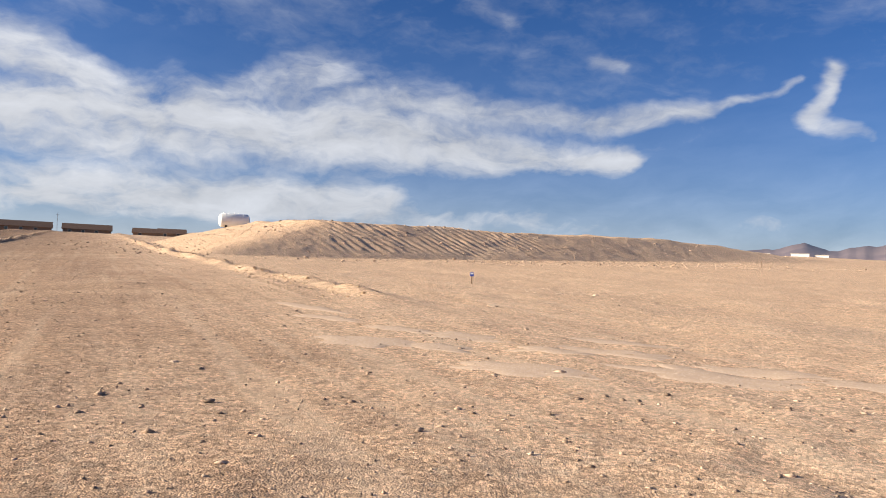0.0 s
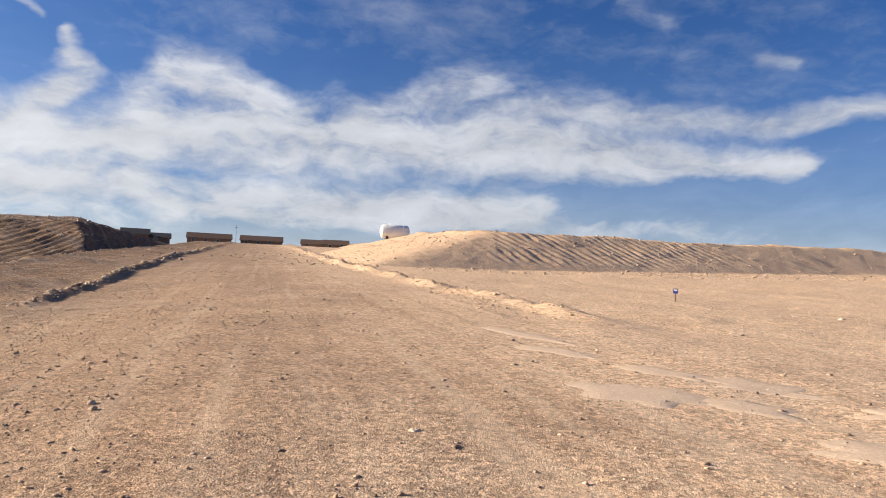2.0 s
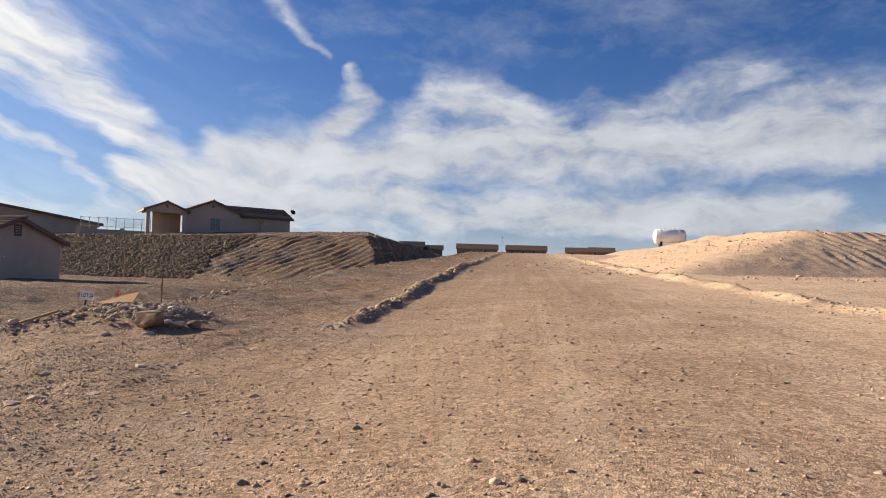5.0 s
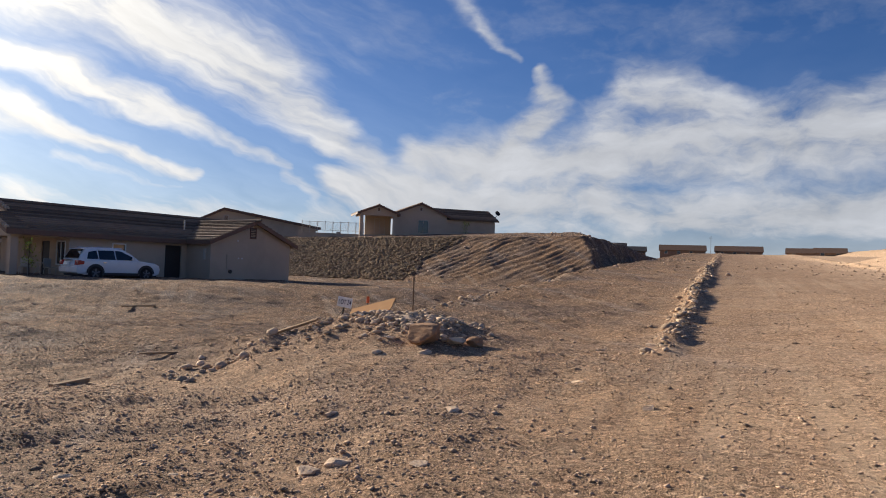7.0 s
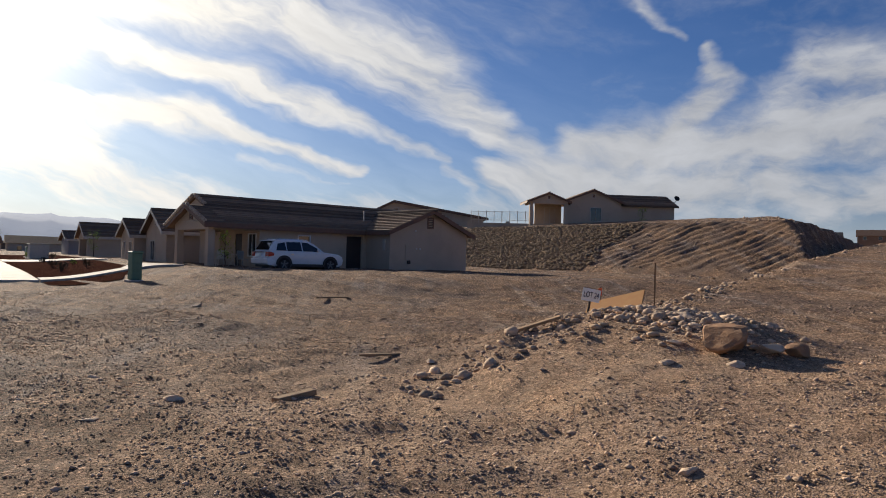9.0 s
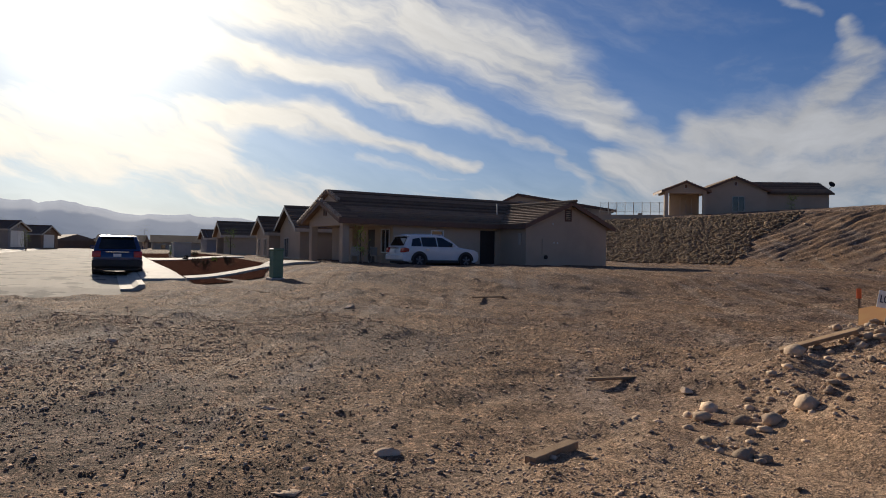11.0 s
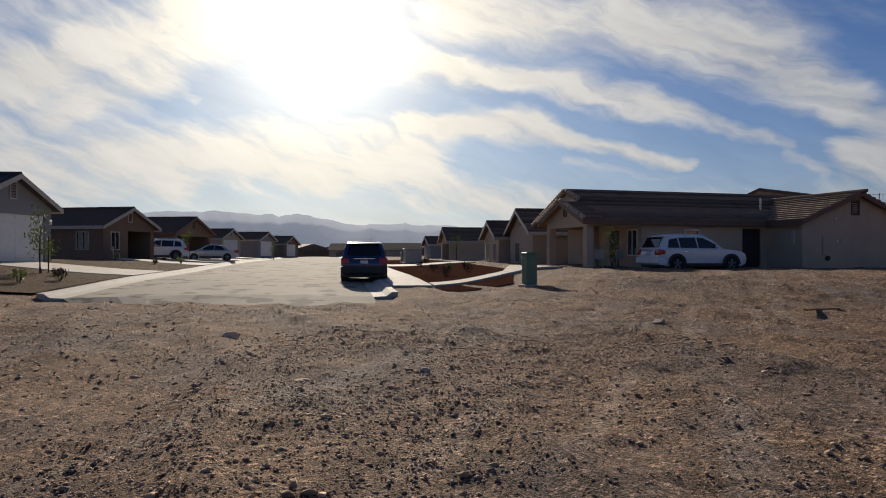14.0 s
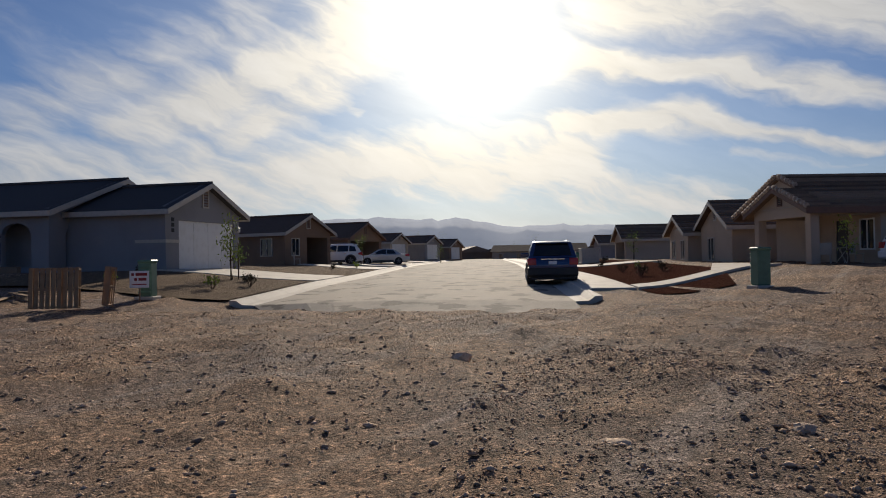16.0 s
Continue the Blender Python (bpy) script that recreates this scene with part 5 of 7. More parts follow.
# ---------------------------------------------------------------- distance
def ridge(name, az0, az1, dist, peaks, seed, label, mat):
    """A far range: peaks are (azimuth, elevation in degrees)."""
    bm = bmesh.new()
    n = 240
    rows = []
    for i in range(n + 1):
        az = az0 + (az1 - az0) * i / n
        e = np.interp(az, [p[0] for p in peaks], [p[1] for p in peaks])
        e += 0.32 * fbm(np.array([az * 0.45]), np.array([0.3]), seed, 5)[0] + 0.16 * fbm(np.array([az * 1.9]), np.array([0.7]), seed + 3, 3)[0]
        row = []
        for k, f in enumerate((0.0, 0.35, 0.7, 1.0)):
            d = dist * (0.80 + 0.07 * k)
            zz = math.tan(radians(max(e, 0.1))) * dist * f + (0 if k == 0 else fbm(np.array([az * 1.1]), np.array([k * 2.7]), seed + 5, 4)[0] * dist * 0.006 * (k < 3))
            row.append(bm.verts.new((-math.sin(radians(az)) * d - 8, math.cos(radians(az)) * d + 3, -6 + zz)))
        row.append(bm.verts.new((-math.sin(radians(az)) * dist * 1.1, math.cos(radians(az)) * dist * 1.1, -30)))
        rows.append(row)
    for p, q in zip(rows, rows[1:]):
        for k in range(4):
            bm.faces.new((p[k], q[k], q[k + 1], p[k + 1]))
    bmesh.ops.recalc_face_normals(bm, faces=bm.faces[:])
    for f in bm.faces:
        f.smooth = True
    return tagged(link_mesh(name, bm, mat), label, "mountains", kind="structure")


ridge("backdrop", 60, 175, 4000, [(60, 1.6), (86, 2.1), (93, 2.5), (97.6, 2.5), (101.6, 3.3), (104.5, 3.0), (108.6, 3.3), (112, 3.2), (123, 2.7), (150, 2.4), (175, 1.8)], 5, "hazy blue mountain range beyond the valley", MOUNTAIN_HAZE)
ridge("backdrop", -75, -12, 4000, [(-75, 2.8), (-45, 3.0), (-31, 3.2), (-28.5, 3.1), (-26.3, 2.7), (-24.6, 3.2), (-22.6, 2.55), (-19.6, 2.5), (-17.8, 2.5), (-15, 2.0), (-10, 1.6)], 9, "low brown mountains on the horizon", DRY_RANGE_HAZE)


# ---------------------------------------------------------------- vehicles
def wheel(parent, x, y, r, w, label="black tyre on an alloy rim"):
    """A wheel with its axle along y, y being the middle of the tyre."""
    bm = bmesh.new()
    prof = [(-w / 2, r * 0.62), (-w / 2, r * 0.92), (-w * 0.36, r), (w * 0.36, r), (w / 2, r * 0.92), (w / 2, r * 0.62)]
    n = 28
    rings = [[bm.verts.new((x + q * math.cos(2 * math.pi * i / n), y + p, r + q * math.sin(2 * math.pi * i / n))) for p, q in prof] for i in range(n)]
    for i in range(n):
        a, b = rings[i], rings[(i + 1) % n]
        for k in range(len(prof) - 1):
            bm.faces.new((a[k], b[k], b[k + 1], a[k + 1]))
    bmesh.ops.recalc_face_normals(bm, faces=bm.faces[:])
    wh = part("wheel", bm, RUBBER, parent, label)
    bm = bmesh.new()
    rod(bm, (x, y - w * 0.35, r), (x, y + w * 0.35, r), r * 0.63, r * 0.63, 24)
    part("brake_disc", bm, DARK_METAL, wh)
    bm = bmesh.new()
    for side in (-1, 1):
        yy = y + side * w * 0.42
        for k in range(5):
            a = 2 * math.pi * k / 5 + 0.3
            rod(bm, (x, yy, r), (x + r * 0.62 * math.cos(a), yy, r + r * 0.62 * math.sin(a)), r * 0.10, r * 0.13, 6)
        rod(bm, (x, yy - 0.02, r), (x, yy + 0.02, r), r * 0.16, r * 0.16, 12)
    part("rim", bm, ALLOY, wh)
    return wh


def slab_body(outline, halfw, bevel):
    """A car shell: a side outline of (x, z) points, its half width given by halfw(x, z)."""
    bm = bmesh.new()
    a = [bm.verts.new((x, -halfw(x, z), z)) for x, z in outline]
    b = [bm.verts.new((x, halfw(x, z), z)) for x, z in outline]
    n = len(outline)
    bm.faces.new(a)
    bm.faces.new(b[::-1])
    for i in range(n):
        j = (i + 1) % n
        bm.faces.new((a[j], a[i], b[i], b[j]))
    bmesh.ops.recalc_face_normals(bm, faces=bm.faces[:])
    bmesh.ops.bevel(bm, geom=bm.edges[:], offset=bevel, segments=3, affect="EDGES", profile=0.6)
    for f in bm.faces:
        f.smooth = True
    return bm


def glass_panel(points, thick, normal):
    bm = bmesh.new()
    off = Vector(normal) * thick
    a = [bm.verts.new(Vector(p)) for p in points]
    b = [bm.verts.new(Vector(p) + off) for p in points]
    bm.faces.new(a)
    bm.faces.new(b[::-1])
    for i in range(len(points)):
        j = (i + 1) % len(points)
        bm.faces.new((a[j], a[i], b[i], b[j]))
    bmesh.ops.recalc_face_normals(bm, faces=bm.faces[:])
    return bm


def build_car(m, paint, label, kind="suv", category="car"):
    """A car with its tail at x = 0 and its nose along +x."""
    car = thing("car", m, label, category, "parked cars")
    if kind == "suv":
        L, W, H, belt, r = 4.82, 1.94, 1.74, 1.08, 0.375
        low = [(0.02, 0.50), (0.0, 0.78), (0.06, 1.02), (0.12, belt), (3.55, belt), (4.45, 0.98), (4.72, 0.86), (4.80, 0.62), (4.74, 0.36), (4.5, 0.26), (0.4, 0.26), (0.12, 0.36)]
        top = [(0.10, belt - 0.05), (0.22, 1.30), (0.48, 1.66), (0.80, 1.72), (2.0, H), (2.55, 1.69), (2.95, 1.50), (3.58, belt - 0.05)]
        axles = (0.98, 3.90)
        side = [[(0.50, 1.12), (0.62, 1.50), (1.05, 1.58), (1.12, 1.12)], [(1.18, 1.11), (1.14, 1.59), (2.02, 1.61), (2.08, 1.11)], [(2.15, 1.11), (2.10, 1.61), (2.46, 1.58), (3.05, 1.30), (3.18, 1.11)]]
    else:
        L, W, H, belt, r = 4.75, 1.80, 1.45, 0.92, 0.33
        low = [(0.05, 0.42), (0.0, 0.66), (0.05, 0.92), (0.35, 0.98), (1.0, belt), (3.4, belt), (4.4, 0.80), (4.66, 0.66), (4.73, 0.48), (4.66, 0.30), (4.4, 0.22), (0.4, 0.22), (0.12, 0.30)]
        top = [(0.62, belt), (1.25, 1.34), (1.7, 1.43), (2.3, H), (2.75, 1.36), (3.62, belt - 0.05)]
        axles = (0.95, 3.75)
        side = [[(1.15, 0.98), (1.42, 1.29), (2.0, 1.36), (2.02, 0.97)], [(2.08, 0.97), (2.06, 1.37), (2.4, 1.36), (2.78, 1.22), (3.22, 0.97)]]
    hw = lambda x, z: (W / 2) * (1 - 0.06 * max(0, (x - L * 0.78) / (L * 0.22)) - 0.05 * max(0, (0.45 - x) / 0.45)) * (1 - 0.05 * max(0, (0.5 - z) / 0.3))  # noqa: E731
    tw = lambda x, z: (W / 2 - 0.03) - 0.26 * max(0, (z - belt)) / (H - belt) * 0.8  # noqa: E731
    part("body", slab_body(low, hw, 0.06), paint, car)
    part("cabin", slab_body(top, tw, 0.05), paint, car)
    part("underbody", new_box(0.15, L - 0.2, -W / 2 + 0.12, W / 2 - 0.12, 0.20, 0.45, bevel=0.03), BLACK_PLASTIC, car)
    part("rear_bumper", slab_body([(-0.05, 0.40), (-0.06, 0.66), (0.12, 0.70), (0.5, 0.5), (0.4, 0.32), (0.05, 0.32)], lambda x, z: W / 2 + 0.005, 0.03), BLACK_PLASTIC if paint is CAR_BLUE else paint, car)
    for s in (-1, 1):
        for pane in side:
            pts = [(x, s * (tw(x, z) - 0.012), z) for x, z in pane]
            part("side_window", glass_panel(pts, 0.02, (0, s, 0.15)), CAR_GLASS, car, "dark tinted side window")
        for ax in axles:
            bm = bmesh.new()
            n = 14
            for k in range(n):
                a0, a1 = math.pi * k / n, math.pi * (k + 1) / n
                pts = [(ax + q * math.cos(a), r + q * math.sin(a)) for q, a in ((r * 1.06, a0), (r * 1.30, a0), (r * 1.30, a1), (r * 1.06, a1))]
                va = [bm.verts.new((x, s * (W / 2 - 0.03), z)) for x, z in pts]
                vb = [bm.verts.new((x, s * (W / 2 + 0.015), z)) for x, z in pts]
                bm.faces.new(va)
                bm.faces.new(vb[::-1])
                for i in range(4):
                    j = (i + 1) % 4
                    bm.faces.new((va[j], va[i], vb[i], vb[j]))
            bmesh.ops.recalc_face_normals(bm, faces=bm.faces[:])
            part("wheel_arch", bm, BLACK_PLASTIC if kind == "suv" else paint, car)
            part("wheel_well", rod(bmesh.new(), (ax, s * (W / 2 - 0.30), r + 0.02), (ax, s * (W / 2 + 0.002), r + 0.02), r * 1.10, r * 1.10, 24), BLACK_PLASTIC, car)
            wheel(car, ax, s * (W / 2 - 0.10), r, 0.24)
        tl = 0.78 if kind == "suv" else 0.70
        part("tail_lamp", slab_body([(-0.015, tl), (0.0, tl + 0.24), (0.10, tl + 0.27), (0.36, tl + 0.20), (0.34, tl + 0.06)], lambda x, z: 0.17, 0.015), RED_LENS, car, "red tail lamp").matrix_basis = pose(0.0, s * (W / 2 - 0.165), 0)
        part("head_lamp", new_box(L - 0.32, L - 0.06, s * (W / 2 - 0.30) - 0.16, s * (W / 2 - 0.30) + 0.16, 0.70, 0.84, bevel=0.03), CLEAR_LENS, car, "clear head lamp")
        mx = side[-1][-1][0] - 0.1
        part("mirror", new_box(mx - 0.10, mx + 0.06, s * (W / 2 - 0.02) - 0.10, s * (W / 2 - 0.02) + 0.16 * s + 0.10, belt + 0.02, belt + 0.19, bevel=0.04), paint, car)
        part("door_handle", new_box(1.35, 1.55, s * W / 2 - 0.02, s * W / 2 + 0.02, belt - 0.16, belt - 0.12), CHROME if kind == "suv" else paint, car)
        part("sill", new_box(axles[0] + 0.45, axles[1] - 0.45, s * (W / 2 - 0.03) - 0.03, s * (W / 2 - 0.03) + 0.04, 0.26, 0.40, bevel=0.015), BLACK_PLASTIC, car)
        if kind == "suv":
            part("roof_rail", rod(bmesh.new(), (0.7, s * 0.62, 1.755), (2.6, s * 0.62, 1.745), 0.022), CHROME, car)
    # rear and front glass
    if kind == "suv":
        rear = [(0.135, -0.74, 1.14), (0.135, 0.74, 1.14), (0.40, 0.62, 1.60), (0.40, -0.62, 1.60)]
        part("rear_window", glass_panel(rear, 0.03, (-0.85, 0, 0.5)), CAR_GLASS, car, "dark rear window")
        front = [(3.50, -0.78, 1.12), (3.50, 0.78, 1.12), (2.68, 0.66, 1.62), (2.68, -0.66, 1.62)]
        part("windscreen", glass_panel(front, 0.03, (0.5, 0, 0.85)), CAR_GLASS, car)
        part("tailgate_trim", new_box(-0.035, 0.03, -0.45, 0.45, 0.985, 1.03, bevel=0.008), CHROME, car, "chrome tailgate strip")
        part("spoiler", slab_body([(0.28, 1.62), (0.26, 1.66), (0.55, 1.72), (0.60, 1.66)], lambda x, z: 0.66, 0.015), paint, car)
    else:
        rear = [(0.78, -0.66, 0.99), (0.78, 0.66, 0.99), (1.24, 0.56, 1.31), (1.24, -0.56, 1.31)]
        part("rear_window", glass_panel(rear, 0.03, (-0.6, 0, 0.8)), CAR_GLASS, car)
        front = [(3.40, -0.70, 0.98), (3.40, 0.70, 0.98), (2.82, 0.58, 1.33), (2.82, -0.58, 1.33)]
        part("windscreen", glass_panel(front, 0.03, (0.5, 0, 0.85)), CAR_GLASS, car)
    part("number_plate", new_box(-0.045, 0.02, -0.16, 0.16, 0.80, 0.93, bevel=0.005), SIGN_WHITE, car, "pale number plate")
    part("grille", new_box(L - 0.10, L + 0.005, -0.5, 0.5, 0.55, 0.72, bevel=0.02), BLACK_PLASTIC, car)
    return car


build_car(pose(-47.45, 13.5, 0.43, 0, 0, 105) @ Matrix.Diagonal((0.94, 0.94, 0.94, 1)), CAR_WHITE, "white sport utility car parked beside the tan house")
cx, cy = -45.9, 1.05
build_car(pose(cx, cy, float(street_z(7.0)) + 0.03, 0, 0, 187), CAR_BLUE, "dark blue sport utility car standing at the kerb")
build_car(pose(-75.1, -17.0, 0.60, 0, 0, 292), CAR_WHITE, "white sport utility car on a driveway")
build_car(pose(-80.3, -14.4, 0.50, 0, 0, 292), CAR_SILVER, "silver saloon car on a driveway", kind="sedan")


# ---------------------------------------------------------------- street things
def pedestal(x, y, label, turn=0.0):
    p = thing("utility_pedestal", pose(x, y, gz(x, y) - 0.04, 0, 0, turn) @ Matrix.Diagonal((0.85, 0.85, 1, 1)), label, "utility box", "utility pedestals")
    part("base_pad", new_box(-0.33, 0.33, -0.33, 0.33, -0.1, 0.10, bevel=0.02), CONCRETE, p, "pale concrete pad")
    part("cabinet", new_box(-0.23, 0.23, -0.23, 0.23, 0.10, 1.10, bevel=0.03), GREEN_BOX, p)
    part("lid", new_box(-0.255, 0.255, -0.255, 0.255, 1.08, 1.18, bevel=0.03), GREEN_BOX, p, "faded green lid")
    for k in range(7):
        part("fin", new_box(-0.29, -0.22, -0.21, 0.21, 0.20 + 0.125 * k, 0.26 + 0.125 * k, bevel=0.01), GREEN_BOX, p)
    return p


pedestal(-39.7, 7.3, "green metal utility pedestal on a pad beside the walk", 20)
pedestal(-36.7, -10.2, "green metal utility pedestal beside the gravel yard", 190)


def transformer(x, y, label, mat, s=1.0):
    p = thing("transformer_box", pose(x, y, gz(x, y), 0, 0, 10), label, "utility box", "transformer boxes")
    part("pad", new_box(-0.9 * s, 0.9 * s, -0.8 * s, 0.8 * s, -0.1, 0.1), CONCRETE, p)
    part("cabinet", new_box(-0.75 * s, 0.75 * s, -0.65 * s, 0.65 * s, 0.1, 1.15 * s, bevel=0.03), mat, p)
    part("lid", new_box(-0.8 * s, 0.8 * s, -0.7 * s, 0.7 * s, 1.15 * s, 1.22 * s, bevel=0.02), mat, p)


transformer(-72.9, 1.9, "pale grey transformer box on a concrete pad", TRIM_PALE)
transformer(-77.5, 1.2, "small green transformer box beside the walk", GREEN_BOX, 0.75)


def leaf_cloud(bm, rng, centre, spread, count, size):
    for _ in range(count):
        p = Vector(centre) + Vector(rng.normal(size=3) * spread)
        q = Euler(rng.uniform(0, 6.28, 3)).to_matrix()
        s = size * rng.uniform(0.6, 1.4)
        a = [bm.verts.new(p + q @ Vector(c)) for c in ((0, -s * 0.28, 0), (s * 0.6, 0, s * 0.1), (0, s * 0.28, 0), (-s * 0.6, 0, s * 0.05))]
        bm.faces.new(a)


def young_tree(x, y, height, seed, label, leaves=300, stakes=True, spread=0.28, z=None):
    rng = np.random.default_rng(seed)
    z = gz(x, y) if z is None else z
    t = thing("young_tree", pose(x, y, z - 0.03), label, "tree", "young street trees")
    bm = bmesh.new()
    p, pts = Vector((0, 0, -0.1)), []
    for k in range(7):
        pts.append(p.copy())
        p = p + Vector((rng.normal() * 0.03, rng.normal() * 0.03, height * 0.95 / 6))
    for k, (a, b) in enumerate(zip(pts, pts[1:])):
        rod(bm, a, b, 0.032 * (1 - k / 8), 0.032 * (1 - (k + 1) / 8), 7)
    part("trunk", bm, BARK, t)
    crown = bmesh.new()
    limbs = bmesh.new()
    for k in range(13):
        f = rng.uniform(0.35, 1.0)
        base = pts[min(6, int(f * 6))]
        a = rng.uniform(0, 6.28)
        tip = base + Vector((math.cos(a), math.sin(a), 0.9)) * rng.uniform(0.25, 0.5) * (height / 3)
        rod(limbs, base, tip, 0.010, 0.004, 5)
        leaf_cloud(crown, rng, tip, (spread * 0.5, spread * 0.5, spread * 0.7), leaves // 13, 0.10)
    part("branches", limbs, BARK, t)
    part("crown", crown, LEAF, t, "sparse yellow-green leaves")
    if stakes:
        for dx in (-0.32, 0.30):
            part("stake", rod(bmesh.new(), (dx, 0.05, -0.15), (dx, 0.05, height * 0.55), 0.028), BARK, t)
        part("tie", rod(bmesh.new(), (-0.32, 0.05, height * 0.5), (0.30, 0.05, height * 0.5), 0.010), DARK_METAL, t)
    return t


young_tree(-44.7, -11.9, 2.9, 3, "young staked tree with sparse yellow-green leaves in gravel", 420)
young_tree(-74.7, -16.9, 2.7, 5, "young staked tree with yellow leaves by a driveway", 300)
young_tree(-46.3, 11.6, 1.9, 7, "thin leafy sapling beside the porch", 150, stakes=False, spread=0.2)
young_tree(-84.0, 5.6, 2.5, 9, "young tree beside a far house", 260)
young_tree(-108.8, -18.0, 2.6, 11, "young tree down the street", 260)
young_tree(-74.6, 62.9, 2.4, 13, "young tree on the bank before the house", 240, stakes=False, z=5.55)


def shrub(x, y, size, seed, mat=None, label="small dry shrub in the gravel yard"):
    rng = np.random.default_rng(seed)
    t = thing("shrub", pose(x, y, gz(x, y) + 0.02), label, "shrub", "yard shrubs")
    bm = bmesh.new()
    stems = bmesh.new()
    for k in range(9):
        a, r = rng.uniform(0, 6.28), rng.uniform(0.2, 0.5) * size
        tip = Vector((math.cos(a) * r, math.sin(a) * r, size * rng.uniform(0.5, 0.95)))
        rod(stems, (0, 0, -0.03), tip, 0.012, 0.005, 5)
        leaf_cloud(bm, rng, tip * 0.85, (0.12 * size,) * 3, 16, 0.09 * size + 0.03)
    part("stems", stems, BARK, t)
    part("foliage", bm, mat or SHRUB_LEAF, t)


rng0 = np.random.default_rng(77)
for k, (b, a) in enumerate(((3.5, 13.2), (5.6, 12.6), (7.5, 13.4), (2.0, 16.0), (5.0, 16.5), (26, 14), (30, 13.2), (33, 15), (44, 13.5), (52, 14),
                            (11.5, -4.8), (14.5, -3.6), (18.0, -5.0), (24, -4.0), (30, -5.2), (36, -4.2), (9.5, -3.4))):
    shrub(*street_xy(b, a - 0.7 if a > 9 else a), 0.35 + 0.25 * rng0.random(), 100 + k, SHRUB_LEAF if k % 3 else LEAF)

# driveways, walks and gravel yards
flat_patch("pavement", [(8.2, 18.0), (13.4, 18.0), (17.5, 11.45), (11.0, 11.45)], CONCRETE, "pale concrete driveway to the grey house", "driveway", 0.05, 12, 0.12)
flat_patch("pavement", [(28.0, 17.0), (31.5, 17.5), (34.0, 11.45), (29.0, 11.45)], CONCRETE, "pale concrete driveway to the brown house", "driveway", 0.05, 10, 0.12)
flat_patch("pavement", [(36.0, 17.5), (42.0, 17.5), (43.5, 11.45), (37.5, 11.45)], CONCRETE, "pale concrete driveway with a parked car", "driveway", 0.05, 10, 0.12)
flat_patch("pavement", [(48.0, 20.0), (53.0, 20.0), (55.0, 11.45), (49.0, 11.45)], CONCRETE, "pale concrete driveway down the street", "driveway", 0.05, 10, 0.12)
flat_patch("pavement", [(66.0, 20.0), (71.0, 20.0), (73.0, 11.45), (67.0, 11.45)], CONCRETE, "pale concrete driveway far down the street", "driveway", 0.05, 10, 0.12)
flat_patch("yard", [(0.3, 20.5), (8.1, 20.5), (10.9, 11.5), (0.3, 11.5)], TAN_GRAVEL, "tan decorative gravel yard", "yard", 0.02, 14)
flat_patch("yard", [(13.5, 21), (27.9, 21), (28.9, 11.5), (17.6, 11.5)], TAN_GRAVEL, "brown gravel yard between driveways", "yard", 0.02, 14)
flat_patch("yard", [(42.1, 20), (47.9, 20), (48.9, 11.5), (43.6, 11.5)], TAN_GRAVEL, "brown gravel yard between driveways", "yard", 0.02, 14)
flat_patch("pavement", [(3.0, -0.36), (110, -0.36), (110, -1.9), (3.0, -1.9)], CONCRETE, "concrete pavement along the kerb", "pavement", 0.04, 24, 0.12)
flat_patch("pavement", [(2.9, -1.95), (4.3, -1.95), (7.4, -5.6), (5.9, -5.6)], CONCRETE, "narrow concrete walk across the red gravel", "walk", 0.06, 10, 0.1)
flat_patch("pavement", [(5.9, -5.62), (7.4, -5.62), (13.0, -7.4), (8.9, -8.9)], CONCRETE, "concrete walk to the porch", "walk", 0.06, 10, 0.1)
flat_patch("yard", [(4.4, -1.95), (26, -1.95), (24, -7.0), (8.6, -6.3)], RED_GRAVEL, "dark red gravel yard before the porch", "yard", 0.03, 16)
flat_patch("yard", [(0.6, -2.0), (2.85, -2.0), (5.8, -5.7), (1.6, -4.6)], RED_GRAVEL, "dark red gravel strip beside the walk", "yard", -0.01, 12)
flat_patch("pavement", [(26.2, -1.95), (31, -1.95), (29, -8.0), (25, -8.0)], CONCRETE, "concrete driveway of a tan house", "driveway", 0.05, 10, 0.1)
flat_patch("yard", [(31.2, -1.95), (50, -1.95), (48, -7.5), (29.2, -7.5)], RED_GRAVEL, "dark red gravel yard of the next house", "yard", 0.03, 14)


def bin_at(x, y):
    b = thing("wheelie_bin", pose(x, y, gz(x, y), 0, 0, 15), "blue plastic wheeled bin beside the house", "bin")
    bm = bmesh.new()
    box(bm, -0.3, 0.3, -0.35, 0.35, 0.08, 1.0, bevel=0.03)
    for v in bm.verts:
        if v.co.z < 0.5:
            v.co.x *= 0.82
            v.co.y *= 0.82
    part("body", bm, BLUE_BIN, b)
    part("lid", new_box(-0.32, 0.32, -0.38, 0.38, 1.0, 1.07, bevel=0.02), BLUE_BIN, b)
    for s in (-1, 1):
        part("wheel", rod(bmesh.new(), (s * 0.27, 0.33, 0.12), (s * 0.33, 0.33, 0.12), 0.12, 0.12, 14), RUBBER, b)


bin_at(-54.3, 28.0)


